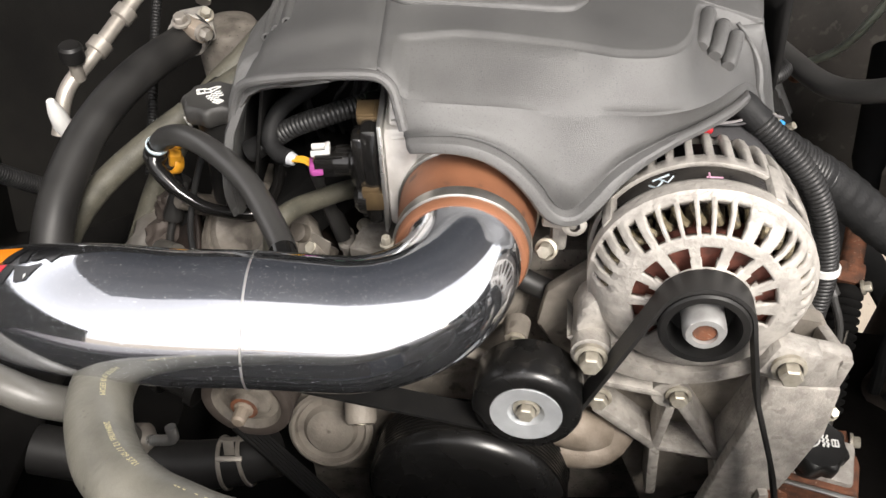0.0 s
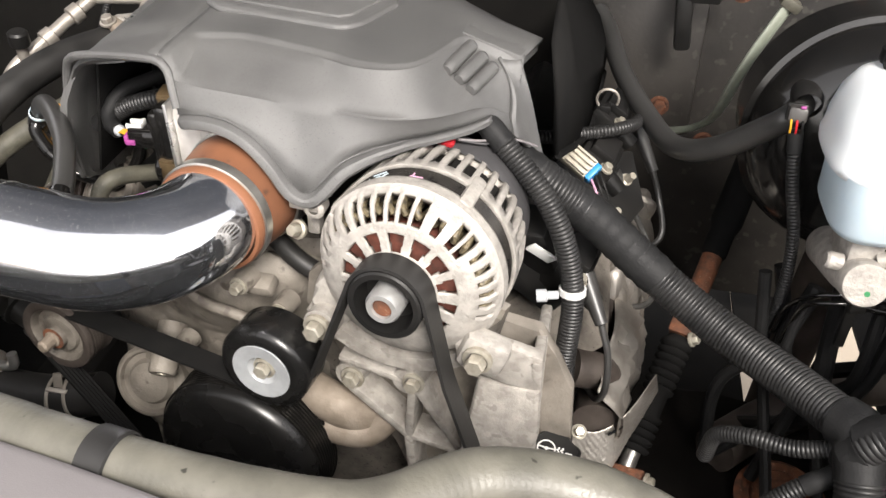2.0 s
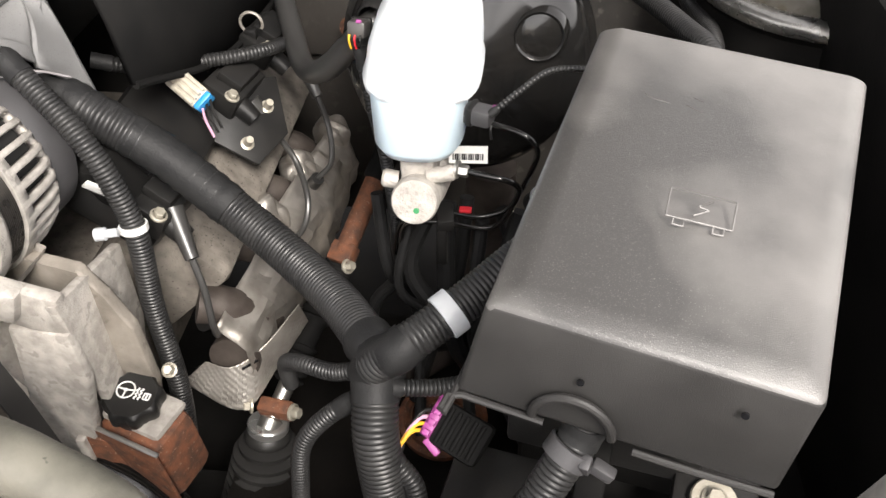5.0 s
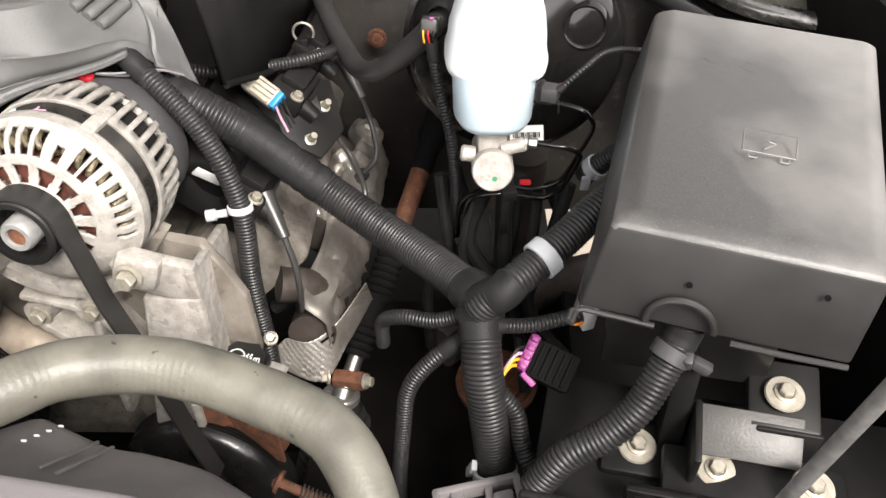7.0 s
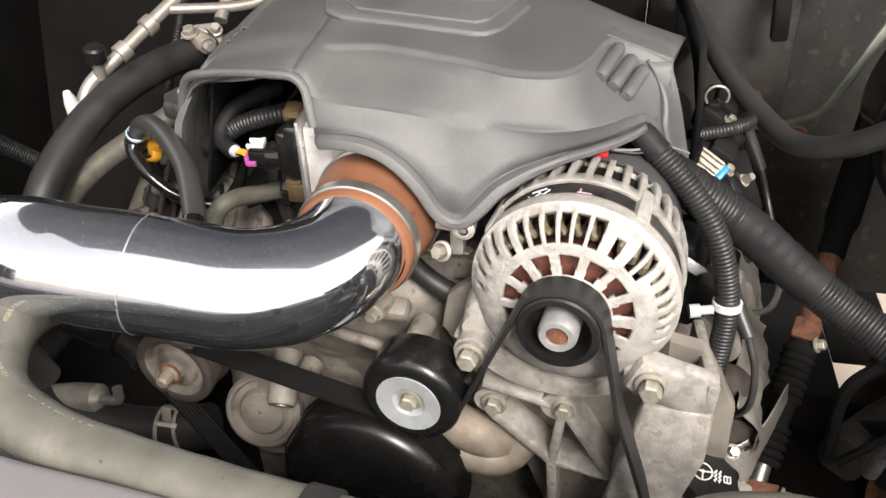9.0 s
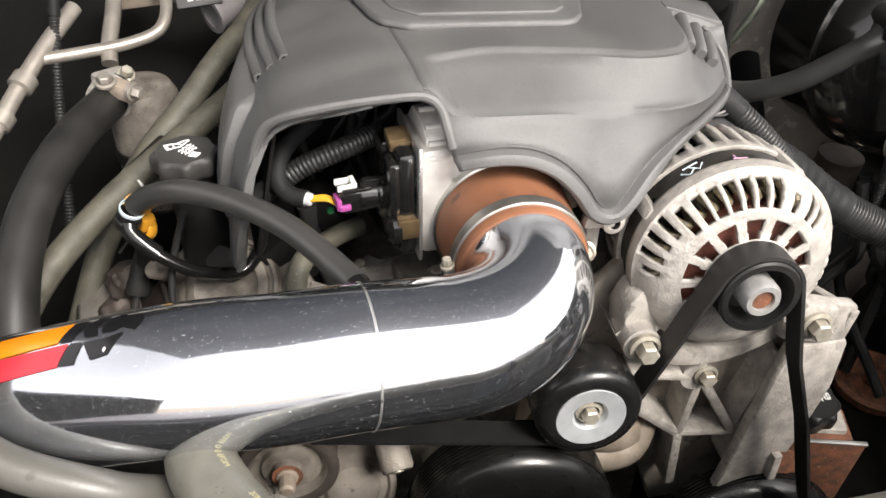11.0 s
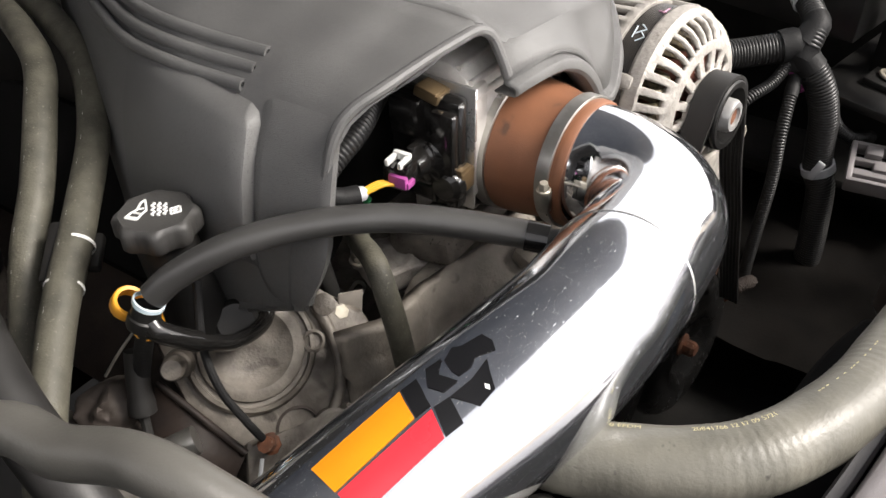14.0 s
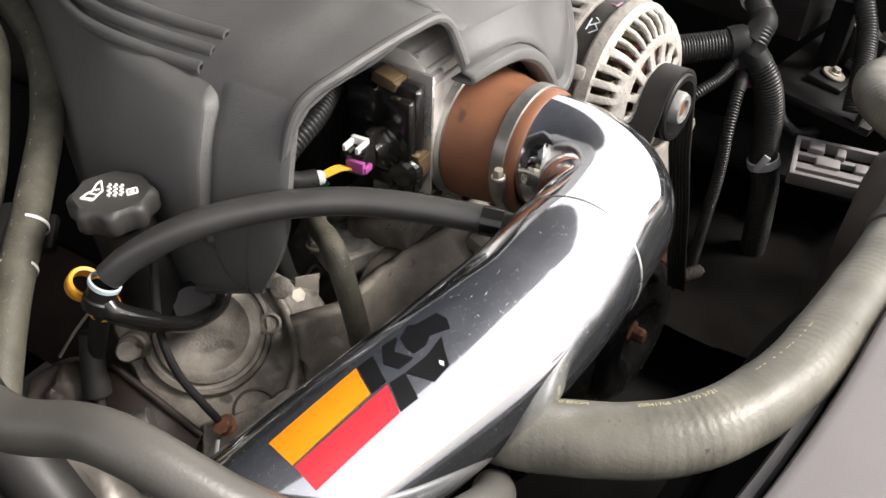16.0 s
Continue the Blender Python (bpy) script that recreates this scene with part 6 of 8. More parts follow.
# ---------------------------------------------------------------- driver's side of the engine
def ignition_coil(m, label):
    c = thing("ignition_coil", (0.316, 0.73, 1.01), label, "ignition coil", "ignition coils")
    c.matrix_basis = m
    part("housing", block((0.045, 0.070, 0.030), m, 0.005), BLACK, c)
    part("core", block((0.030, 0.045, 0.012), m @ pose(0, 0.004, 0.019), 0.003), BLACK, c)
    part("tower", lathe([(0, 0), (0.012, 0), (0.010, 0.022), (0, 0.022)], m @ Vector((0.020, -0.018, 0)), m.to_3x3() @ Vector((1, 0, -0.2)), 22), BLACK, c)
    part("bolt", hexagon(m @ Vector((0.012, -0.030, 0.015)), m.to_3x3() @ Vector((0, 0, 1)), 0.0055, 0.008), ZINC, c)
    return c


ignition_coil(pose(0.318, 0.762, 1.000, 0, 30, -12), "black ignition coil pack on the valve cover, dusty")
ignition_coil(pose(0.302, 0.575, 0.985, 0, 30, -12), "black ignition coil pack half hidden by the loom")
ignition_coil(pose(0.330, 0.865, 1.005, 0, 30, -12), "black ignition coil pack beside the rear hose")


def spark_lead(points, label):
    s = thing("spark_plug_lead", points[0], label, "spark plug lead", "spark plug leads")
    a, b2 = Vector(points[0]), Vector(points[1])
    part("boot", tube([a, a.lerp(b2, 0.5), b2], lambda i, n: 0.0105 - 0.004 * i / max(1, n - 1), 0.006, 18), HOSE_BLACK, s, "grey rubber boot")
    part("cable", tube(points[1:], 0.0036, 0.006, 10), HOSE_BLACK, s)
    end = Vector(points[-1])
    part("plug_boot", tube([end, end + Vector((-0.012, 0.004, -0.016)), end + Vector((-0.028, 0.008, -0.030))], 0.0085, 0.005, 16), RUBBER, s)
    return s


spark_lead([(0.338, 0.760, 0.985), (0.366, 0.752, 0.945), (0.385, 0.745, 0.915), (0.405, 0.705, 0.890), (0.398, 0.685, 0.86), (0.372, 0.69, 0.845)], "grey spark plug lead drooping in front of the heat shield")
spark_lead([(0.318, 0.562, 0.985), (0.340, 0.532, 0.950), (0.350, 0.520, 0.920), (0.352, 0.515, 0.880), (0.345, 0.535, 0.845), (0.330, 0.58, 0.83)], "grey spark plug lead running down behind the loom")
spark_lead([(0.365, 0.870, 0.99), (0.392, 0.842, 0.945), (0.405, 0.83, 0.91), (0.412, 0.80, 0.88), (0.395, 0.79, 0.86)], "grey spark plug lead under the booster hose")


def loom_plug():
    p = thing("wiring_plug", (0.29, 0.697, 1.02), "cream wiring plug with a blue seal", "connector")
    along = Vector((0.044, -0.025, -0.021)).normalized()
    face = Vector((0.315, -0.70, 0.43))
    face = (face - along * face.dot(along)).normalized()
    m = Matrix((-along.cross(face), -along, face)).transposed().to_4x4()
    m.translation = (0.297, 0.699, 1.033)
    part("body", block((0.024, 0.040, 0.016), m, 0.002), CREAM, p)
    for k in range(4):
        part("rib", block((0.003, 0.026, 0.004), m @ pose(-0.009 + 0.006 * k, -0.006, 0.010), 0.001), CREAM, p)
    part("latch", block((0.014, 0.014, 0.010), m @ pose(0.0, 0.018, 0.010), 0.002), CREAM, p)
    part("seal", block((0.022, 0.007, 0.015), m @ pose(0, -0.023, 0), 0.002), BLUE, p, "blue seal")
    for k, mat in enumerate((CHALK_PINK, BLACK, BLACK)):
        q = m @ Vector((-0.006 + 0.006 * k, -0.026, 0))
        part("wire", tube([q, q + Vector((0.006, -0.012, -0.006)), q + Vector((0.014, -0.018, -0.022))], 0.0014, 0.004, 8), mat, p)
    return p


loom_plug()
b = thing("coil_bracket", (0.31, 0.75, 0.97), "black steel bracket plate carrying the coils", "bracket")
part("plate", prism([(-0.050, 0.005), (0.055, 0.050), (0.075, -0.015), (0.045, -0.060), (-0.005, -0.045)], (0.312, 0.740, 0.988), (0.86, 0.30, -0.41), (-0.05, 0.80, 0.55), 0.006, 0.002), BLACK, b)
for a, e in ((0.030, -0.040), (0.048, 0.010)):
    q = Vector((0.312, 0.740, 0.988)) + Vector((0.86, 0.30, -0.41)) * a + Vector((-0.05, 0.80, 0.55)) * e
    part("stud", lathe([(0.0075, 0.004), (0.0075, 0.007), (0.005, 0.008), (0.004, 0.020), (0, 0.020)], q, (0.45, -0.45, 0.7), 16), ZINC, b, "zinc stud with a washer")
b = thing("rear_cover_panel", (0.29, 0.75, 1.03), "matt black plastic panel behind the engine cover", "panel")
shell(part("panel", loft([[(0.269, 0.615, 1.198), (0.262, 0.80, 1.19), (0.27, 0.98, 1.12), (0.275, 1.05, 1.10)], [(0.276, 0.622, 1.14), (0.290, 0.74, 1.10), (0.312, 0.90, 1.06), (0.318, 1.05, 1.05)], [(0.279, 0.63, 1.075), (0.306, 0.79, 1.022), (0.317, 0.983, 1.010), (0.32, 1.05, 1.005)]]), MATT_BLACK, b), 0.006)
part("rib", tube([(0.279, 0.63, 1.075), (0.306, 0.79, 1.022), (0.317, 0.983, 1.010)], 0.004, 0.02, 8), MATT_BLACK, b)
loom([(0.20, 0.70, 1.06), (0.236, 0.712, 1.048), (0.266, 0.725, 1.043), (0.300, 0.751, 1.037), (0.335, 0.772, 1.035), (0.356, 0.798, 1.030), (0.362, 0.83, 1.02)], 0.0078, "thin ribbed black conduit with a pale ring")
b = thing("hose_ring", (0.322, 0.842, 1.03), "pale spring clip standing on the coil bracket", "clip")
part("spring", sweep(bmesh.new(), [Vector((0.324 + 0.013 * math.cos(radians(a)), 0.842, 1.038 + 0.013 * math.sin(radians(a)))) for a in range(-30, 231, 15)], 0.0018, 8), DULL_ALLOY, b)
part("foot", block((0.014, 0.012, 0.014), pose(0.322, 0.842, 1.024), 0.002), BLACK, b)


def crumpled(rows, amount, seed, cuts=4):
    """A sheet over rows of points with a crumpled relief."""
    fine = []
    for row in rows:
        fine.append(spline(row, cuts))
    cols = [spline([r[k] for r in fine], cuts) for k in range(len(fine[0]))]
    bm = loft(cols)
    bm.normal_update()
    for v in bm.verts:
        v.co += v.normal * amount * (1.6 * (0.4 - 2 * abs(noise.noise(v.co * 26 + Vector((seed, 0, 0))))) + 1.0 * (0.3 - abs(noise.noise(v.co * 60 + Vector((0, seed, 0))))))
    return bm


def exhaust():
    e = thing("exhaust_manifold", (0.34, 0.7, 0.75), "brown cast exhaust manifold beside the engine block", "exhaust manifold")
    for y in (0.56, 0.66, 0.76, 0.86):
        part("runner", tube([(0.318, y, 0.862), (0.345, y + 0.01, 0.85), (0.362, y + 0.03, 0.815)], 0.021, 0.01, 20), IRON, e)
    part("log", tube([(0.352, 0.54, 0.80), (0.362, 0.66, 0.79), (0.362, 0.78, 0.785), (0.352, 0.90, 0.77)], 0.028, 0.012, 22), IRON, e)
    part("down_pipe", tube([(0.350, 0.90, 0.77), (0.345, 0.95, 0.72), (0.335, 0.99, 0.62)], 0.030, 0.015, 22), RUST, e)
    s = thing("heat_shield", (0.36, 0.7, 0.70), "crumpled pale metal heat shield over the exhaust", "heat shield")
    rows = [[(0.345, 0.53, 0.860), (0.358, 0.62, 0.868), (0.360, 0.72, 0.865), (0.372, 0.82, 0.862), (0.385, 0.93, 0.850)],
            [(0.372, 0.53, 0.820), (0.392, 0.62, 0.832), (0.398, 0.72, 0.830), (0.405, 0.82, 0.825), (0.412, 0.93, 0.815)],
            [(0.362, 0.54, 0.760), (0.388, 0.63, 0.765), (0.398, 0.73, 0.760), (0.402, 0.82, 0.755), (0.405, 0.93, 0.745)],
            [(0.335, 0.56, 0.700), (0.352, 0.64, 0.700), (0.365, 0.74, 0.690), (0.372, 0.83, 0.685), (0.375, 0.93, 0.680)]]
    shell(part("sheet", crumpled(rows, 0.006, 3.0, 7), FOIL, s, "", angle=25), 0.0012)
    upper = [Vector(p) for p in ((0.322, 0.535, 0.800), (0.352, 0.530, 0.800), (0.383, 0.552, 0.812), (0.412, 0.600, 0.830))]
    lower = [Vector(p) for p in ((0.296, 0.524, 0.776), (0.361, 0.512, 0.752), (0.392, 0.555, 0.775), (0.418, 0.604, 0.800))]
    top_line, low_line = even(spline(upper, 10), 0.0016), spline(lower, 10)
    rows = []
    for k, p in enumerate(top_line):
        c = low_line[round(k * (len(low_line) - 1) / (len(top_line) - 1))]
        row = []
        for h in range(29):
            q = p.lerp(c, h / 28)
            q += Vector((0.3, -0.6, 0.7)) * 0.0007 * math.sin(k * 1.5) * math.sin(h * 1.5)
            row.append(q)
        rows.append(row)
    shell(part("flange", loft(rows), FOIL, s, "dimpled flange of the heat shield"), 0.0012)
    # Black bar paints the dark of an opening in the shield.
    part("slot", block((0.020, 0.002, 0.003), pose(0.372, 0.533, 0.803, 0, -8, 40), 0.0008), BLACK_INK, s, "black bar standing for a dark slot")
    for p in ((0.362, 0.82, 0.842), (0.385, 0.92, 0.834), (0.352, 0.70, 0.86)):
        bm = bmesh.new()
        bmesh.ops.create_icosphere(bm, subdivisions=4, radius=0.026)
        for v in bm.verts:
            v.co *= 0.9 + 0.55 * abs(noise.noise(v.co * 38 + Vector(p) * 9)) - 0.06 * abs(noise.noise(v.co * 120))
            v.co.z *= 1.3
        bmesh.ops.translate(bm, verts=bm.verts, vec=p)
        part("foil_wrap", bm, FOIL, s, "crumpled foil wrap", angle=20)
    return s


exhaust()


# ---------------------------------------------------------------- steering
def steering():
    s = thing("steering_shaft", (0.43, 0.65, 0.72), "steering shaft with a rusty joint and black rubber bellows", "steering shaft")
    d = (Vector((0.479, 0.784, 0.893)) - Vector((0.385, 0.524, 0.721))).normalized()
    base = Vector((0.385, 0.524, 0.721))

    def along(k):
        return base + d * k
    part("upper_sleeve", lathe([(0.012, 0.30), (0.0155, 0.305), (0.0155, 0.335), (0.0195, 0.35), (0.0195, 0.50)], base, d, 28), MATT_BLACK, s, "black rubber sleeve")
    part("rusty_tube", lathe([(0, 0.205), (0.0125, 0.205), (0.0125, 0.31), (0, 0.31)], base, d, 20), RUST, s, "rusty square tube")
    part("joint", block((0.030, 0.026, 0.022), Matrix.Translation(along(0.205)) @ d.to_track_quat("Y", "Z").to_matrix().to_4x4(), 0.004), RUST, s, "rusty joint")
    part("joint_bolt", hexagon(along(0.190) + Vector((0.012, -0.008, 0.006)), (0.8, -0.3, 0.5), 0.006, 0.010), ZINC, s)
    prof = [(0.012, 0.19)]
    for k in range(7):
        h = 0.178 - 0.0095 * k
        prof += [(0.0185, h + 0.003), (0.0185, h), (0.014, h - 0.004)]
    prof += [(0.0135, 0.105), (0.0135, 0.090)]
    for k in range(5):
        h = 0.086 - 0.0095 * k
        prof += [(0.0175, h + 0.003), (0.0175, h), (0.013, h - 0.004)]
    part("bellows", lathe(prof, base, d, 28), MATT_BLACK, s, "black rubber bellows", angle=60)
    part("lower_shaft", lathe([(0.0095, 0.045), (0.0095, 0.004), (0.013, 0.002), (0.013, -0.010), (0, -0.010)], base, d, 20), STEEL, s, "worn steel shaft")
    part("yoke", block((0.040, 0.018, 0.022), pose(0.392, 0.530, 0.735, 15, 0, -8), 0.004), RUST, s, "rusty yoke")
    for q, w in (((0.370, 0.520, 0.752), (-0.9, -0.3, 0.2)), ((0.412, 0.522, 0.742), (0.9, -0.3, 0.2))):
        part("nut", hexagon(q, w, 0.0065, 0.010), ZINC, s, "rust-stained nut")
    r = thing("rack_boot", (0.37, 0.5, 0.58), "large pleated black rubber boot with a steel clamp", "rubber boot")
    d2 = Vector((0.10, 0.22, 0.97)).normalized()
    o = Vector((0.381, 0.522, 0.712))
    prof = [(0.018, 0.0), (0.022, -0.004)]
    for k in range(9):
        h = -0.010 - 0.012 * k
        w = 0.034 + 0.0022 * k - 0.008 * max(0, 2 - k) / 2
        prof += [(w, h), (w, h - 0.005), (w - 0.006, h - 0.009)]
    part("pleats", lathe(prof, o, d2, 36), RUBBER, r, "", angle=60)
    part("clamp_ring", lathe([(0.0215, -0.004), (0.023, -0.002), (0.023, 0.006), (0.0215, 0.008), (0, 0.008)], o, d2, 28), SILVER, r, "steel clamp ring")
    return s


steering()


def power_steering():
    p = thing("steering_fluid_reservoir", (0.30, 0.43, 0.80), "rusty steering pump reservoir under its black cap", "reservoir")
    part("body", block((0.074, 0.052, 0.085), pose(0.314, 0.420, 0.815, 6, 0, -20), 0.010), RUST, p)
    part("front_plate", block((0.078, 0.004, 0.090), pose(0.3056, 0.3937, 0.8145, 6, 0, -20), 0.0018), RUST, p, "rusty sheet metal front plate")
    part("plate_edge", block((0.079, 0.0046, 0.0025), pose(0.3056, 0.3895, 0.8595, 6, 0, -20), 0.0008), STEEL, p, "bare steel edge")
    part("shoulder", block((0.066, 0.044, 0.010), pose(0.312, 0.424, 0.859, 6, 0, -20), 0.005), CAST, p)
    part("neck", lathe([(0.022, -0.02), (0.022, 0.008), (0, 0.008)], (0.307, 0.424, 0.860), (0.0, -0.1, 1), 28), RUBBER, p)
    lobed_cap(p, (0.307, 0.423, 0.867), 0.0265, 0.019, 8, "black lobed cap with a white steering wheel symbol", STEERING, -6, (0.06, -0.16, 1), 0.0008, BLACK)
    part("bracket_tab", block((0.004, 0.05, 0.08), pose(0.270, 0.42, 0.80, 0, 0, -12), 0.0015), CAST_DARK, p)
    q = thing("rusty_bracket", (0.25, 0.42, 0.72), "rusty steel bracket beside the steering pump", "bracket")
    part("plate", prism([(0.262, 0.850), (0.330, 0.835), (0.318, 0.79), (0.300, 0.76), (0.275, 0.705), (0.262, 0.75)], (0, 0.402, 0), (1, 0, 0), (0, 0, 1), 0.006, 0.0015), RUST, q)
    part("pale_edge", slab((0.262, 0.396, 0.850), (0.264, 0.396, 0.765), 0.009, 0.010, (0, -1, 0), 0.002), CAST, q, "pale cast edge")
    bolt((0.330, 0.455, 0.880), (0.1, -0.6, 0.8), 0.005, 0.010)
    return p


power_steering()

# ---------------------------------------------------------------- brake pipes, sensors and small looms on the driver's side
def brake_pipe(points, label):
    t = thing("brake_pipe", points[0], label, "brake pipe", "brake pipes")
    part("pipe", tube(points, 0.0026, 0.004, 10), GLOSS_BLACK, t, "", angle=60)
    part("union_nut", hexagon(points[0], Vector(points[1]) - Vector(points[0]), 0.0055, 0.012), STEEL, t)
    return t


brake_pipe([(0.585, 0.549, 1.058), (0.608, 0.543, 1.058), (0.628, 0.541, 1.055), (0.638, 0.546, 1.046), (0.640, 0.556, 1.03), (0.630, 0.578, 0.985), (0.618, 0.585, 0.968), (0.600, 0.584, 0.966), (0.573, 0.580, 0.974), (0.548, 0.580, 0.972), (0.532, 0.59, 0.955), (0.525, 0.60, 0.90)], "thin black brake pipe looping under the master cylinder")
brake_pipe([(0.585, 0.603, 1.074), (0.615, 0.590, 1.078), (0.640, 0.580, 1.076), (0.652, 0.577, 1.066), (0.653, 0.578, 1.050), (0.640, 0.60, 0.995), (0.628, 0.605, 0.972), (0.60, 0.600, 0.966), (0.573, 0.594, 0.974), (0.545, 0.596, 0.968), (0.525, 0.61, 0.94), (0.52, 0.615, 0.90)], "thin black brake pipe beside its twin")
b = thing("pipe_clip", (0.573, 0.585, 0.96), "black plastic clip across two brake pipes", "clip")
part("clip_body", block((0.016, 0.030, 0.012), pose(0.573, 0.586, 0.976, 0, 0, 8), 0.002), BLACK, b)
part("tail", block((0.010, 0.008, 0.05), pose(0.571, 0.577, 0.95), 0.002), BLACK, b)
part("red_tab", block((0.012, 0.008, 0.003), pose(0.592, 0.588, 0.984), 0.001), RED, b, "red tab")


def sensor_plug(place, m, body, lock, wires, label):
    t = thing("sensor_plug", place, label, "connector", "sensor plugs")
    part("body", block((0.017, 0.024, 0.015), m, 0.003), body, t)
    part("collar", block((0.019, 0.006, 0.017), m @ pose(0, 0.006, 0), 0.002), BLACK, t)
    part("lock", block((0.005, 0.003, 0.003), m @ pose(0.003, -0.012, 0.008), 0.001), lock, t)
    for k, mat in enumerate(wires):
        q = m @ Vector((-0.005 + 0.005 * k, -0.013, -0.004))
        part("wire", tube([q, q + Vector((0, -0.004, -0.004)), q + Vector((0.001, -0.002, -0.012))], 0.0010, 0.004, 8), mat, t)
    return t


sensor_plug((0.49, 0.643, 1.12), pose(0.491, 0.648, 1.134, -15, 0, -8), GREY_TRAY, PURPLE, (WIRE_YELLOW, RED, BLACK), "dark grey sensor plug with coloured wires on the booster")
part("stem", lathe([(0.012, 0), (0.014, 0.004), (0.014, 0.03), (0, 0.03)], (0.50, 0.657, 1.138), (0.1, 1, 0), 24), BLACK, bpy.data.objects["sensor_plug"])
sensor_plug((0.607, 0.556, 1.10), pose(0.603, 0.560, 1.106, 0, 0, 70), REAR_GREY, PURPLE, (BLACK,), "dark grey level sensor plug on the reservoir")


def small_loom(points, radius, label, pitch=0.0036):
    return loom(points, radius, label, pitch)


small_loom([(0.612, 0.553, 1.110), (0.635, 0.562, 1.128), (0.660, 0.580, 1.138), (0.70, 0.60, 1.13)], 0.0030, "thin black conduit arching from the reservoir sensor")
small_loom([(0.492, 0.640, 1.120), (0.500, 0.632, 1.07), (0.512, 0.622, 1.02), (0.518, 0.620, 0.96), (0.518, 0.63, 0.88)], 0.0062, "black conduit hanging from the booster sensor")
small_loom([(0.535, 0.395, 0.975), (0.500, 0.405, 0.955), (0.470, 0.420, 0.945), (0.448, 0.44, 0.92), (0.445, 0.45, 0.88)], 0.0075, "black conduit leaving the loom joint towards the steering")
small_loom([(0.530, 0.385, 0.955), (0.498, 0.38, 0.930), (0.475, 0.375, 0.895), (0.468, 0.37, 0.84), (0.462, 0.37, 0.76), (0.46, 0.37, 0.67)], 0.0080, "black conduit hanging down beside the frame")
small_loom([(0.553, 0.350, 0.925), (0.572, 0.340, 0.905), (0.578, 0.325, 0.880), (0.590, 0.305, 0.865), (0.615, 0.285, 0.86)], 0.0085, "black conduit curling under the purple plug")
small_loom([(0.552, 0.375, 0.978), (0.585, 0.385, 0.970), (0.615, 0.392, 0.972), (0.63, 0.395, 0.974)], 0.0070, "black conduit towards a white plug")
small_loom([(0.655, 0.60, 0.985), (0.672, 0.59, 1.01), (0.69, 0.585, 1.03), (0.71, 0.58, 1.06)], 0.0110, "black conduit with a grey clip behind the fuse box")
b = thing("loom_clip", (0.658, 0.596, 0.97), "grey plastic loom clip", "clip", "loom clips")
part("band", lathe([(0.0115, -0.006), (0.0135, -0.005), (0.0135, 0.005), (0.0115, 0.006)], (0.665, 0.594, 0.999), (0.5, -0.3, 0.8), 28), BAND_GREY, b)
part("tongue", block((0.010, 0.004, 0.022), pose(0.656, 0.588, 0.983, 20), 0.001), BAND_GREY, b)
b = thing("loom_clip", (0.594, 0.405, 1.02), "white plastic band round the fuse box loom", "clip", "loom clips")
part("band", lathe([(0.0158, -0.007), (0.0180, -0.0065), (0.0180, 0.0065), (0.0158, 0.007)], (0.593, 0.407, 1.029), (0.75, 0.58, 0.35), 32), BAND_GREY, b)
b = thing("loom_clip", (0.683, 0.287, 1.03), "dark grey ratchet clip round the front loom", "clip", "loom clips")
part("band", lathe([(0.0134, -0.006), (0.0156, -0.0055), (0.0156, 0.0055), (0.0134, 0.006)], (0.678, 0.290, 1.034), (-0.5, -0.45, -0.75), 32), REAR_GREY, b)
part("tongue", block((0.016, 0.009, 0.009), pose(0.699, 0.281, 1.030, 0, 20, -20), 0.002), REAR_GREY, b)
part("ratchet", block((0.007, 0.010, 0.013), pose(0.688, 0.280, 1.036, 20, 0, -20), 0.0015), REAR_GREY, b)
b = thing("loom_clip", (0.552, 0.305, 0.83), "grey plastic saddle under the hanging loom", "clip", "loom clips")
part("band", lathe([(0.0190, -0.006), (0.0215, -0.0055), (0.0215, 0.0055), (0.0190, 0.006)], (0.5565, 0.331, 0.828), (0.08, -0.36, -0.93), 32), BAND_GREY, b)
part("prong", block((0.006, 0.010, 0.026), pose(0.534, 0.330, 0.836, 20, 12), 0.0015), BAND_GREY, b)
b = thing("loom_clip", (0.307, 0.496, 1.0), "white plastic tie round the thin loom", "clip", "loom clips")
part("band", lathe([(0.0108, -0.0035), (0.0125, -0.003), (0.0125, 0.003), (0.0108, 0.0035)], (0.308, 0.506, 1.008), (0.05, -0.15, -1), 28), WHITE, b)
part("stud", lathe([(0, 0), (0.004, 0), (0.004, 0.010), (0.006, 0.011), (0.006, 0.020), (0, 0.020)], (0.296, 0.500, 1.006), (-1, -0.15, -0.1), 16), BAND_GREY, b)
b = thing("loom_joint_tape", (0.539, 0.395, 0.97), "black cloth tape binding the loom joint", "tape")
part("wrap", tube([(0.528, 0.413, 0.988), (0.540, 0.396, 0.990), (0.541, 0.388, 0.965)], 0.0205, 0.004, 24), TAPE, b)
part("wrap", tube([(0.538, 0.390, 0.993), (0.556, 0.382, 1.010), (0.566, 0.388, 1.017)], 0.0168, 0.004, 24), TAPE, b)
part("wrap", tube([(0.232, 0.572, 1.106), (0.257, 0.562, 1.095), (0.290, 0.560, 1.074), (0.324, 0.557, 1.052), (0.362, 0.549, 1.023), (0.385, 0.541, 1.008)], lambda i, n: 0.0192 + 0.0006 * math.sin(i * 1.9), 0.004, 26), TAPE, main_loom, "cloth tape sleeve over the first stretch", angle=60)


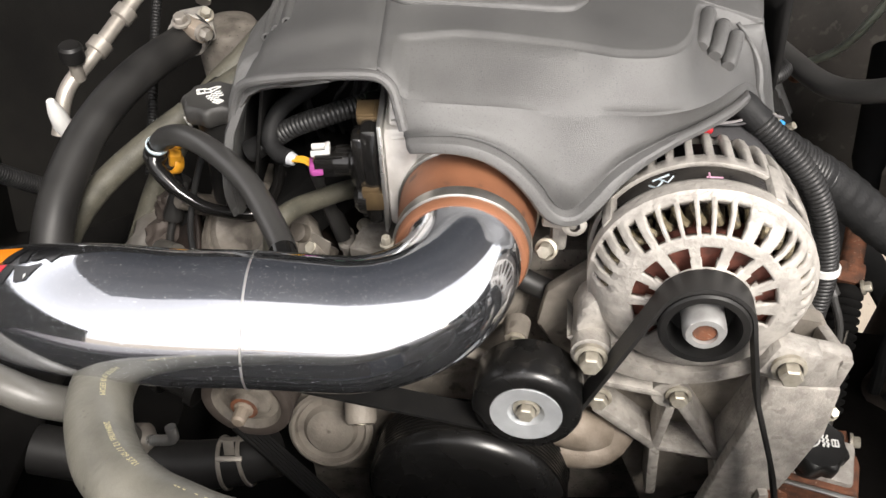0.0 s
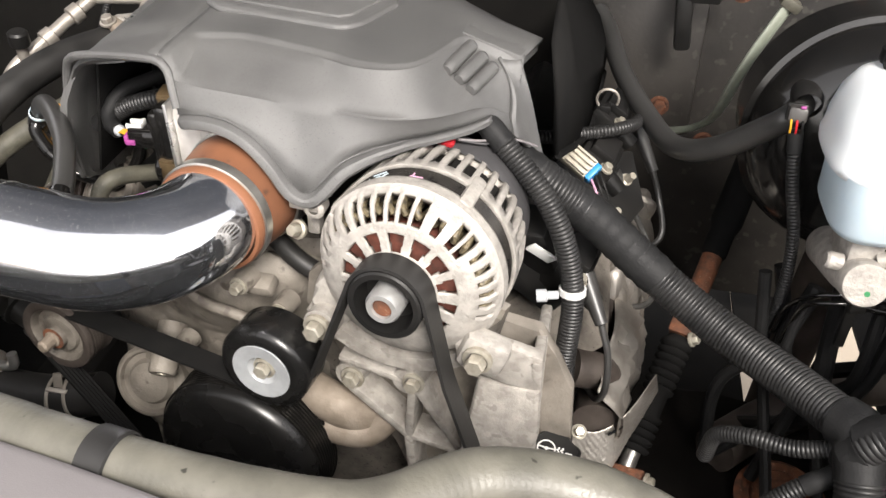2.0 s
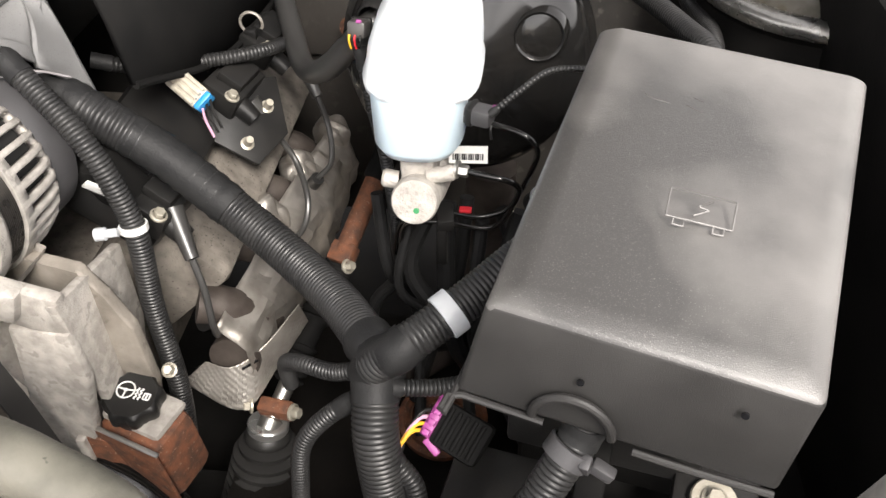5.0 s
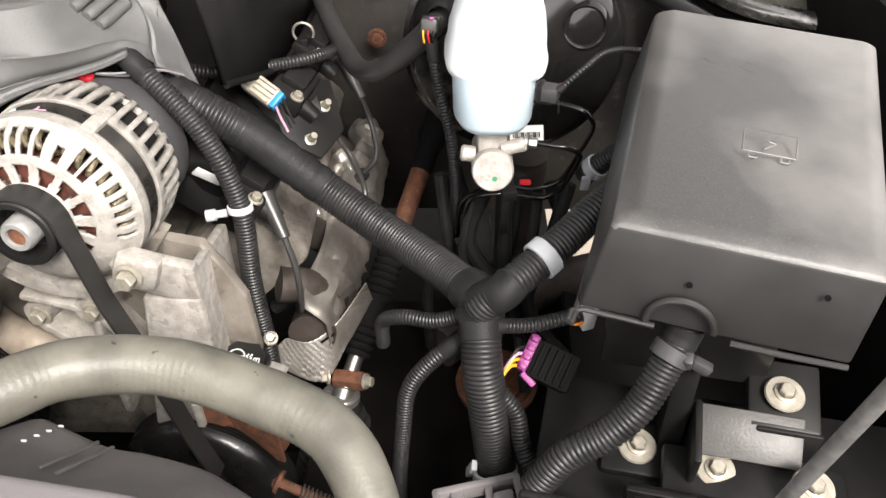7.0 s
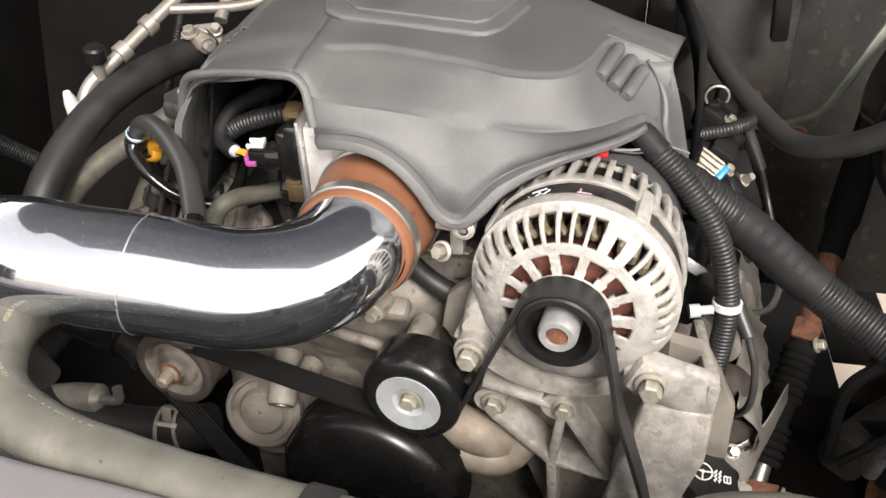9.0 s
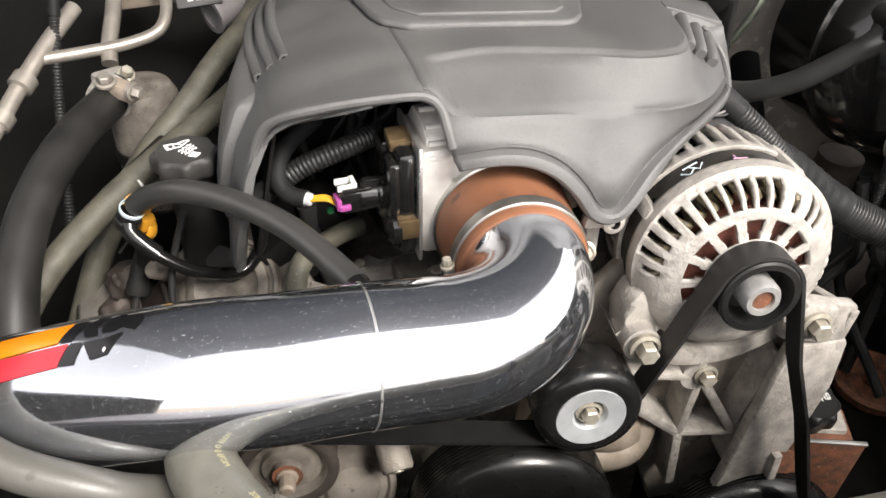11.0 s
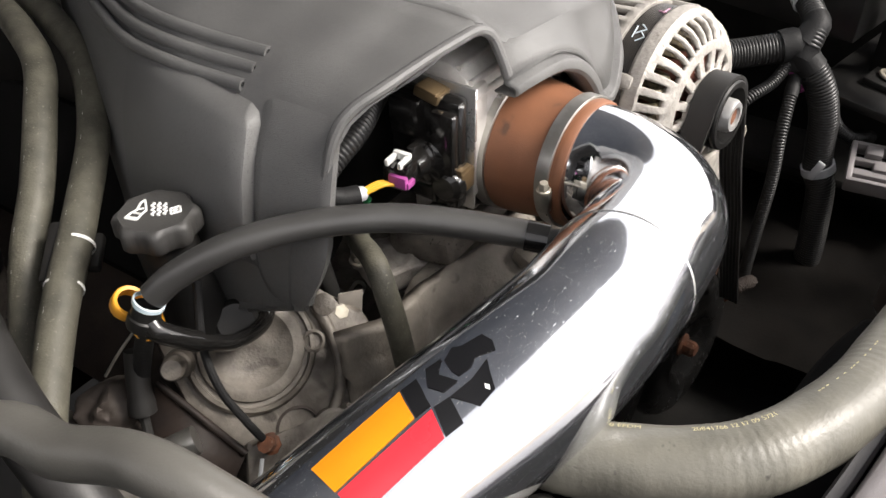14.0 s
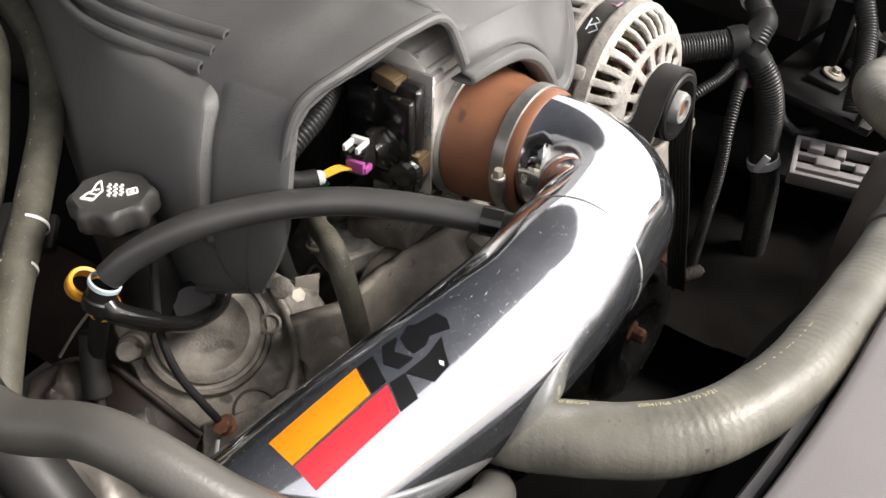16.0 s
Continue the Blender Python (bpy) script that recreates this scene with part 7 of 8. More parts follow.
def purple_plug():
    p = thing("wiring_plug", (0.60, 0.37, 0.91), "black multi-way plug with a purple lever and yellow wires", "connector")
    m = pose(0.607, 0.376, 0.925, 35, 10, -25)
    part("body", block((0.042, 0.036, 0.024), m, 0.004), MATT_BLACK, p)
    for k in range(5):
        part("fin", block((0.003, 0.030, 0.005), m @ pose(-0.014 + 0.007 * k, 0.0, 0.013), 0.001), MATT_BLACK, p)
    part("lever", block((0.010, 0.036, 0.022), m @ pose(-0.025, 0.002, 0.001), 0.003), PURPLE, p, "purple comb-shaped lock")
    for k in range(4):
        part("lever_tooth", block((0.006, 0.005, 0.007), m @ pose(-0.024, -0.012 + 0.009 * k, 0.013), 0.001), PURPLE, p, "purple comb-shaped lock")
    part("lever_arm", block((0.016, 0.006, 0.006), m @ pose(-0.016, -0.020, 0.006, 0, 10, -20), 0.0015), PURPLE, p, "purple comb-shaped lock")
    for k in range(4):
        q = m @ Vector((-0.028, -0.012 + 0.006 * k, 0.006))
        part("wire", tube([q, q + Vector((-0.010, -0.006, 0.003)), q + Vector((-0.022, -0.020, -0.012)), q + Vector((-0.026, -0.034, -0.034))], 0.0017, 0.004, 8), (WIRE_YELLOW, WIRE_YELLOW, CHALK_PINK, BLACK)[k], p, ("yellow wire", "yellow wire", "pink wire", "")[k])
    return p


purple_plug()
b = thing("wiring_plug", (0.632, 0.395, 0.96), "small white plug with an orange wire", "connector")
part("body", block((0.012, 0.014, 0.030), pose(0.636, 0.396, 0.972, 10, 0, 20), 0.002), WHITE, b)
part("wire", tube([(0.632, 0.392, 0.968), (0.625, 0.390, 0.966), (0.618, 0.391, 0.970)], 0.0016, 0.003, 8), ORANGE_INK, b)

def grey_bracket():
    g = thing("connector_bracket", (0.545, 0.245, 0.83), "grey plastic connector bracket with open slots", "bracket")
    m = pose(0.545, 0.245, 0.855, 10, 0, -82)
    for s in (-1, 1):
        part("long_side", block((0.105, 0.007, 0.020), m @ pose(0, 0.036 * s, 0), 0.002), GREY_PLASTIC, g)
        part("end", block((0.007, 0.078, 0.020), m @ pose(0.050 * s, 0, 0), 0.002), GREY_PLASTIC, g)
    part("bar", block((0.098, 0.008, 0.010), m @ pose(0, 0.010, 0), 0.002), GREY_PLASTIC, g)
    part("bar", block((0.098, 0.012, 0.012), m @ pose(0, -0.018, 0.002), 0.002), GREY_PLASTIC, g)
    for x, y, w in ((-0.026, 0.022, 0.020), (0.004, 0.018, 0.012), (-0.010, -0.006, 0.030), (0.030, -0.004, 0.016)):
        part("latch", block((w, 0.018, 0.014), m @ pose(x, y, 0.006), 0.003), GREY_PLASTIC, g)
    part("slot", block((0.100, 0.074, 0.004), m @ pose(0, 0, -0.008), 0.001), MATT_BLACK, g, "black slot floor")
    part("arm", slab(m @ Vector((0.05, 0, -0.005)), m @ Vector((0.13, 0.02, -0.03)), 0.03, 0.01, (0, 0, 1), 0.003), BLACK, g)
    return g


grey_bracket()
b = thing("barcode_label", (0.58, 0.62, 1.0), "white paper label with a barcode", "label")
m = pose(0.592, 0.612, 1.030, 60, 0, 4)
part("paper", block((0.036, 0.016, 0.0006), m, 0.0), WHITE, b, "", False)
for k in range(14):
    part("bar", block((0.0009 + 0.0006 * (k % 3), 0.006, 0.0006), m @ pose(-0.014 + 0.0021 * k, -0.002, 0.0005), 0.0), BLACK_INK, b, "", False)

# ---------------------------------------------------------------- tray, frame and rod on the driver's side
def battery_tray():
    t = thing("fuse_box_tray", (0.72, 0.28, 0.88), "black steel tray under the fuse box with bolted feet", "tray")
    part("deck", block((0.30, 0.16, 0.012), pose(0.735, 0.270, 0.905, 4, 0, -12), 0.003), BLACK, t)
    part("lip", block((0.27, 0.008, 0.030), pose(0.700, 0.212, 0.918, 4, 0, -12), 0.003), BLACK, t)
    part("front_rail", block((0.20, 0.010, 0.020), pose(0.745, 0.215, 0.938, 4, 0, -12), 0.004), GLOSS_BLACK, t, "shiny rolled front rail")
    part("foot", block((0.056, 0.050, 0.010), pose(0.669, 0.292, 0.916, 8, 0, -12), 0.003), BLACK, t)
    part("foot", block((0.056, 0.060, 0.012), pose(0.782, 0.305, 0.968, 18, 0, -12), 0.003), BLACK, t)
    part("foot_web", block((0.050, 0.004, 0.040), pose(0.780, 0.276, 0.945, 8, 0, -12), 0.0015), BLACK, t)
    part("foot", block((0.14, 0.050, 0.012), pose(0.750, 0.245, 0.930, 8, 0, -12), 0.003), BLACK, t)
    part("post", block((0.020, 0.030, 0.12), pose(0.698, 0.305, 0.955, 0, 0, -12), 0.004), MATT_BLACK, t)
    part("side_wall", block((0.006, 0.055, 0.060), pose(0.706, 0.272, 0.945, 10, 0, -12), 0.002), BLACK, t, "upright side wall of the recess")
    part("bright_panel", block((0.085, 0.040, 0.004), pose(0.748, 0.276, 0.956, 40, 0, -12), 0.001), GREY_TRAY, t, "scuffed grey panel")
    for p in ((0.780, 0.301, 0.976), (0.669, 0.291, 0.922), (0.723, 0.258, 0.935), (0.784, 0.228, 0.955)):
        w = part("washer", lathe([(0, 0), (0.0155, 0), (0.0160, 0.0015), (0.0150, 0.003), (0, 0.0035)], p, (0, -0.25, 1), 28), ZINC, t, "pale zinc washer")
        part("bolt", hexagon(Vector(p) + Vector((0, -0.0008, 0.003)), (0, -0.25, 1), 0.0062, 0.008), ZINC, t)
    return t


battery_tray()
b = thing("hood_prop_rod", (0.715, 0.168, 0.95), "bare steel hood prop rod standing in its socket", "prop rod")
d = Vector((0.083, -0.184, 0.979)).normalized()
o = Vector((0.715, 0.168, 0.992))
part("rod", sweep(bmesh.new(), [o + d * (k * 0.05 - 0.07) for k in range(23)], 0.0050, 18), ROD_STEEL, b, "", angle=60)
part("socket", lathe([(0.012, -0.09), (0.014, -0.085), (0.012, -0.06), (0.007, -0.055)], o, d, 20), RUBBER, b)

# Added dark floor sheet and rail; the depth's shade is put into the colour.
b = bmesh.new()
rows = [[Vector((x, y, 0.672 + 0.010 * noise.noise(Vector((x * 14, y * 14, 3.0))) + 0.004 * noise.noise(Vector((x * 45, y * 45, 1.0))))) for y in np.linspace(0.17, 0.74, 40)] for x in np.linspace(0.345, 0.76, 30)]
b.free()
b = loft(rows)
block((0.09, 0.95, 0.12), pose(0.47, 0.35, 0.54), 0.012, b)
tagged(structure("frame_rails", b, FRAME_SHADE, "near-black floor sheet and chassis rail, darkened for shade", True, "frame"), "", "frame")
# Crossmembers in near-black: the shade under the engine is in their colour.
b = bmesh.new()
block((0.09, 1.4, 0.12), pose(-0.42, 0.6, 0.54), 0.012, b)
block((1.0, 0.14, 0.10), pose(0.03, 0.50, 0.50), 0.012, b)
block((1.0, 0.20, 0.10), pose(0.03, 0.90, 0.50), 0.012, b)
structure("frame_crossmember", b, BAY, "black crossmembers under the engine, darkened for shade", True, "frame")
# Added dark panels that hide bright ground, with gaps where ground should show.
DARK_PANELS = [((0.34, 0.5, 0.012), pose(0.82, 0.42, 0.70, 0, 18)), ((0.9, 0.45, 0.012), pose(0.0, 0.25, 0.58)), ((0.25, 0.9, 0.012), pose(-0.60, 0.5, 0.68, 0, -20)), ((0.18, 0.45, 0.012), pose(0.90, 0.90, 0.72, 0, 18))]
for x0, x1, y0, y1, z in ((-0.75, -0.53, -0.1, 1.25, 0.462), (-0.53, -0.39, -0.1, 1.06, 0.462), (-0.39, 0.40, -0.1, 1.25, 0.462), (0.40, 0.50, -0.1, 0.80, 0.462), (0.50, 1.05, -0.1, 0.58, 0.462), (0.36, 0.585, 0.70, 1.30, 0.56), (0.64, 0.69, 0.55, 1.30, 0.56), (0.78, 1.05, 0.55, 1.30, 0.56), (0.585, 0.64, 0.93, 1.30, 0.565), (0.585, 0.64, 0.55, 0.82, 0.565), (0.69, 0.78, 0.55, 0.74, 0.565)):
    DARK_PANELS.append(((x1 - x0, y1 - y0, 0.01), pose((x0 + x1) / 2, (y0 + y1) / 2, z)))
for size, m in DARK_PANELS:
    structure("splash_shield", block(size, m, 0.003), BAY, "added black panel that closes and darkens the bay below", True, "shield")
b = thing("engine_mount", (0.575, 0.58, 0.68), "rusty round mount cushion on the frame", "mount")
part("cup", lathe([(0.050, 0.0), (0.052, 0.012), (0.046, 0.016), (0.040, 0.010), (0.036, 0.014), (0.030, 0.006), (0.014, 0.006), (0, 0.008)], (0.572, 0.570, 0.680), (0, -0.1, 1), 40), RUST, b)
part("stud", hexagon((0.572, 0.570, 0.686), (0, -0.1, 1), 0.008, 0.018), RUST, b)
b = thing("wheel_arm", (0.58, 0.7, 0.6), "dark brown suspension arm below the master cylinder", "suspension arm")
part("arm", tube([(0.50, 0.62, 0.70), (0.58, 0.70, 0.69), (0.68, 0.76, 0.70), (0.80, 0.80, 0.70)], 0.028, 0.02, 16), IRON, b)
part("shock", tube([(0.60, 0.80, 0.55), (0.605, 0.79, 0.75), (0.61, 0.78, 0.90)], 0.030, 0.03, 20), IRON, b)
b = thing("cable_cluster", (0.52, 0.62, 0.9), "bundle of taped black cables below the master cylinder", "cables")
random.seed(5)
for k in range(9):
    x, y = 0.50 + 0.018 * k, 0.60 + 0.05 * random.random()
    part("cable", tube([(x, y, 0.95 + 0.02 * random.random()), (x + random.uniform(-0.02, 0.02), y - 0.02, 0.88), (x + random.uniform(-0.04, 0.04), y + random.uniform(-0.05, 0.03), 0.80), (x + random.uniform(-0.06, 0.06), y + random.uniform(-0.1, 0.04), 0.70)], random.uniform(0.004, 0.010), 0.012, 10), TAPE, b)

# ---------------------------------------------------------------- rear of the bay
b = thing("pressure_dome", (0.99, 0.97, 0.9), "dull stained metal dome with a bright rolled rim", "cover")
part("dome", lathe([(0.120, 0.0), (0.111, 0.010), (0.091, 0.020), (0.053, 0.028), (0, 0.030)], (0.986, 0.966, 1.072), (0.0, -0.04, 1), 64), DOME, b, "", angle=60)
part("rim", lathe([(0.156, -0.010), (0.157, 0.0), (0.153, 0.006), (0.141, 0.008), (0.128, 0.004), (0.120, 0.0)], (0.986, 0.966, 1.072), (0.0, -0.04, 1), 72), RIM_STEEL, b, "bright rolled rim", angle=60)
part("skirt", lathe([(0.1555, -0.011), (0.147, -0.02), (0.140, -0.14), (0, -0.14)], (0.986, 0.966, 1.072), (0.0, -0.04, 1), 48), BAY, b, "black skirt")
loom([(0.70, 1.06, 1.062), (0.729, 0.958, 1.068), (0.752, 0.911, 1.072), (0.780, 0.831, 1.081), (0.800, 0.761, 1.089), (0.813, 0.714, 1.093), (0.83, 0.65, 1.08)], 0.0115, "thick ribbed black conduit along the rear of the bay", 0.0046)
small_loom([(0.80, 1.03, 1.045), (0.822, 1.0, 1.045), (0.838, 0.955, 1.030), (0.850, 0.905, 1.030), (0.852, 0.855, 1.028), (0.846, 0.81, 1.02), (0.84, 0.77, 0.99)], 0.0105, "black conduit hanging behind the fuse box")
b = thing("wiper_line", (0.43, 0.95, 1.0), "pale green flat hose on the firewall", "hose")
part("hose_body", tube([(0.505, 0.86, 1.16), (0.482, 0.85, 1.115), (0.468, 0.855, 1.072), (0.459, 0.895, 1.005), (0.44, 0.94, 0.96), (0.40, 0.98, 0.93)], 0.0095, 0.008, 14, True, 8, 0.5), PALE_GREEN, b)
part("end_piece", block((0.024, 0.02, 0.012), pose(0.506, 0.86, 1.163, 0, 30), 0.003), HOSE_OLD, b)
b = thing("firewall_fitting", (0.40, 1.0, 1.08), "black plastic fitting on the firewall", "fitting")
part("stalk", block((0.022, 0.02, 0.075), pose(0.412, 1.015, 1.075, 0, -6), 0.006), BLACK, b)
part("head", block((0.05, 0.03, 0.03), pose(0.43, 1.02, 1.118), 0.006), BLACK, b)
for x, z in ((0.40, 0.95), (0.47, 0.90), (0.60, 1.22), (0.70, 1.20), (0.48, 1.12)):
    bolt((x, 1.02 - 0.17 * (z - 0.82) * 0 , z), (0, -1, 0.1), 0.010, 0.008, "rusty flat bolt head on the firewall", RUST)


# ---------------------------------------------------------------- passenger side
def filler_neck():
    f = thing("oil_filler_neck", (-0.214, 0.635, 1.0), "black plastic oil filler neck under its cap", "filler neck")
    part("neck", lathe([(0.024, 0), (0.0215, 0.03), (0.0205, 0.085), (0.024, 0.088), (0, 0.088)], (-0.210, 0.628, 1.004), (-0.06, 0.12, 1), 32), BLACK, f)
    lobed_cap(f, (-0.217, 0.637, 1.089), 0.0278, 0.018, 8, "black lobed oil filler cap with a white oil-can symbol", OIL_CAN, -42, (0, 0, 1), 0.00085)
    return f


filler_neck()


def dipstick():
    d = thing("dipstick", (-0.26, 0.61, 1.05), "yellow looped dipstick handle", "dipstick")
    for o, r, n in (((-0.262, 0.624, 1.066), 0.0095, (0.1, -0.6, 0.8)), ((-0.259, 0.614, 1.050), 0.0085, (-0.6, -0.6, 0.5))):
        part("loop", lathe([(r - 0.0014, -0.0042), (r + 0.0008, -0.0048), (r + 0.0016, -0.0040), (r + 0.0016, 0.0040), (r + 0.0008, 0.0048), (r - 0.0014, 0.0042)], o, n, 36, closed=True), YELLOW, d, "", angle=50)
    part("grip", block((0.012, 0.010, 0.018), pose(-0.256, 0.612, 1.056, 20, 10, 20), 0.003), YELLOW, d)
    part("rod", tube([(-0.264, 0.622, 1.046), (-0.276, 0.630, 1.030), (-0.287, 0.636, 1.014)], 0.0011, 0.01, 6), STEEL, d)
    part("guide_tube", tube([(-0.262, 0.612, 1.052), (-0.266, 0.622, 1.02), (-0.272, 0.63, 0.98), (-0.276, 0.64, 0.90)], 0.0062, 0.008, 16), TAPE, d)
    e = thing("breather_elbow", (-0.262, 0.596, 1.06), "black plastic breather elbow with a pale blue ring", "elbow")
    part("cap", lathe([(0, -0.012), (0.0095, -0.012), (0.0105, -0.010), (0.0105, -0.004), (0.0092, -0.003), (0.0092, 0.004), (0, 0.004)], (-0.266, 0.600, 1.074), (0.35, -0.2, 0.85), 24), BLACK, e)
    part("elbow", tube([(-0.266, 0.599, 1.070), (-0.268, 0.593, 1.064), (-0.260, 0.586, 1.055), (-0.249, 0.580, 1.045)], 0.0072, 0.004, 18), GLOSS_BLACK, e)
    part("ring", lathe([(0.0092, -0.002), (0.0102, -0.0015), (0.0102, 0.0015), (0.0092, 0.002)], (-0.2630, 0.5995, 1.0795), (0.35, -0.3, 0.85), 24), FLUID_TANK, e, "pale blue ring")
    return d


dipstick()
small_loom([(-0.170, 0.565, 1.095), (-0.150, 0.562, 1.108), (-0.128, 0.560, 1.122), (-0.100, 0.560, 1.132), (-0.07, 0.57, 1.136), (0.0, 0.60, 1.14)], 0.0088, "black conduit behind the throttle")
b = thing("taped_harness", (-0.135, 0.535, 1.09), "taped black harness end with yellow wires", "harness")
part("wrap", tube([(-0.131, 0.536, 1.107), (-0.143, 0.545, 1.108), (-0.149, 0.556, 1.116), (-0.140, 0.576, 1.130), (-0.11, 0.61, 1.135)], 0.0072, 0.005, 16), TAPE, b)
part("cuff", lathe([(0.0050, 0), (0.0060, 0.002), (0.0050, 0.008), (0.003, 0.010)], (-0.134, 0.539, 1.107), (0.75, -0.5, 0.0), 16), BAND_GREY, b)
b = thing("throttle_wiring", (-0.12, 0.58, 1.1), "tangle of taped black wires inside the cover", "wiring")
random.seed(9)
for k in range(10):
    x = -0.118 + 0.0095 * k
    part("wire", tube([(x, 0.60 + 0.02 * random.random(), 1.08), (x + random.uniform(-0.02, 0.02), 0.60, 1.12), (x + random.uniform(-0.02, 0.03), 0.62 + random.uniform(-0.02, 0.02), 1.15), (x + random.uniform(-0.03, 0.04), 0.66, 1.17)], random.uniform(0.0015, 0.004), 0.01, 9), TAPE, b)
# Added black sheets that stand for the dark inside the throttle cut-out.
part("shade_sheet", prism([(-0.145, 1.03), (0.06, 1.03), (0.06, 1.19), (-0.105, 1.19), (-0.135, 1.15)], (0, 0.655, 0), (1, 0, 0), (0, 0, 1), 0.006, 0.001), MATT_BLACK, b, "added black sheet standing for shade at the back")
part("shade_sheet", block((0.003, 0.105, 0.124), pose(-0.1585, 0.603, 1.110, 0, 13), 0.001), MATT_BLACK, b, "added black sheet standing for shade inside the flank")
part("shade_sheet", block((0.085, 0.105, 0.003), pose(-0.088, 0.603, 1.190, 0, -5), 0.001), MATT_BLACK, b, "added black sheet standing for shade under the top")
part("green_clip", block((0.006, 0.006, 0.012), pose(-0.085, 0.60, 1.155, 20, 10), 0.002), GREEN, b, "green clip")
part("green_clip", block((0.006, 0.005, 0.006), pose(-0.112, 0.545, 1.088, 20, 10), 0.002), GREEN, b, "green clip")
hose("branch_hose", [(-0.085, 0.575, 1.048), (-0.100, 0.565, 1.051), (-0.117, 0.552, 1.053), (-0.136, 0.525, 1.062), (-0.147, 0.508, 1.055), (-0.150, 0.495, 1.02), (-0.145, 0.49, 0.97)], 0.0085, HOSE_OLD, "old grey hose dropping behind the chrome tube")
hose("branch_pipe", [(-0.125, 0.60, 1.06), (-0.118, 0.595, 1.02), (-0.108, 0.595, 0.975)], 0.0085, HOSE_BLACK, "black rubber pipe pushed over a steel stub")
b = thing("pipe_stub", (-0.105, 0.597, 0.95), "pale metal hose stub with a spring clip", "fitting")
part("stub", lathe([(0.009, 0), (0.009, 0.016), (0.011, 0.018), (0.011, 0.022), (0.007, 0.024), (0.007, 0.034)], (-0.102, 0.598, 0.945), (-0.1, -0.05, 1), 20), CAST, b)
part("spring_clip", tube([(-0.092, 0.588, 0.968), (-0.086, 0.584, 0.976), (-0.082, 0.58, 0.970), (-0.086, 0.582, 0.962)], 0.0016, 0.003, 8), STEEL, b)


def head_ledge():
    h = thing("cylinder_head_ledge", (-0.06, 0.58, 0.98), "rough cast edge of the cylinder head", "casting")
    bm = block((0.115, 0.050, 0.020), pose(-0.035, 0.552, 0.990, 0, 0, -24), 0.004)
    bmesh.ops.subdivide_edges(bm, edges=bm.edges[:], cuts=9, use_grid_fill=True)
    for v in bm.verts:
        v.co += Vector((0, 0, 1)) * (0.007 * noise.noise(v.co * 45) + 0.005 * noise.noise(v.co * 120))
    part("edge", bm, CAST, h, "", angle=60)
    part("dark_rail", tube([(-0.085, 0.515, 0.985), (-0.045, 0.507, 0.988), (0.01, 0.492, 0.992)], 0.009, 0.01, 14), GLOSS_BLACK, h)
    for x in (-0.085, -0.03, 0.02):
        part("bolt", hexagon((x, 0.566 - 0.3 * (x + 0.03), 0.998), (0, -0.2, 0.9), 0.005, 0.007), ZINC, h)
    return h


head_ledge()
b = thing("exhaust_bracket", (-0.28, 0.56, 0.87), "flat dark brown steel bracket beside the engine", "bracket")
p0, p1, p2, p3 = (-0.257, 0.630, 0.984), (-0.247, 0.562, 0.941), (-0.286, 0.562, 0.905), (-0.300, 0.630, 0.945)
shell(part("plate", loft([[p0, p1], [p3, p2]]), BROWN_STEEL, b, angle=30), 0.006)
part("bent_edge", tube([p0, (-0.252, 0.596, 0.9625), p1], 0.0028, 0.006, 10), BROWN_STEEL, b, "raised bent edge")
part("tube_end", lathe([(0.0, 0), (0.009, 0), (0.010, 0.003), (0.010, 0.03), (0, 0.03)], (-0.292, 0.600, 0.958), (0.6, -0.45, 0.2), 24), STEEL, b)
s = thing("heat_shield", (-0.33, 0.6, 0.85), "crumpled metal heat shield on the passenger side", "heat shield")
rows = [[(-0.37, 0.54, 0.90), (-0.345, 0.60, 0.93), (-0.34, 0.70, 0.94)], [(-0.325, 0.53, 0.915), (-0.31, 0.60, 0.945), (-0.305, 0.70, 0.95)], [(-0.295, 0.53, 0.88), (-0.285, 0.60, 0.91), (-0.28, 0.70, 0.92)]]
shell(part("sheet", crumpled(rows, 0.006, 5.0, 6), FOIL, s), 0.0012)
for p in ((-0.284, 0.652, 0.970), (-0.296, 0.630, 0.945)):
    bm = bmesh.new()
    bmesh.ops.create_icosphere(bm, subdivisions=4, radius=0.021)
    for v in bm.verts:
        v.co *= 1 + 0.55 * (0.35 - 1.6 * abs(noise.noise(v.co * 38 + Vector(p) * 9))) + 0.25 * (0.2 - abs(noise.noise(v.co * 110 + Vector(p) * 5)))
    bmesh.ops.translate(bm, verts=bm.verts, vec=p)
    part("foil_wrap", bm, IRON, s, "crumpled dark metal wrap", angle=50)
spark = thing("spark_plug_lead", (-0.28, 0.6, 1.0), "black spark plug lead on the passenger side", "spark plug lead", "spark plug leads")
part("boot", tube([(-0.263, 0.632, 1.020), (-0.272, 0.626, 1.000), (-0.279, 0.620, 0.980)], lambda i, n: 0.0085 if i < n - 2 else 0.0098, 0.006, 16), RUBBER, spark)
part("cable", tube([(-0.279, 0.620, 0.980), (-0.286, 0.610, 0.955), (-0.287, 0.60, 0.92)], 0.0036, 0.006, 10), RUBBER, spark)


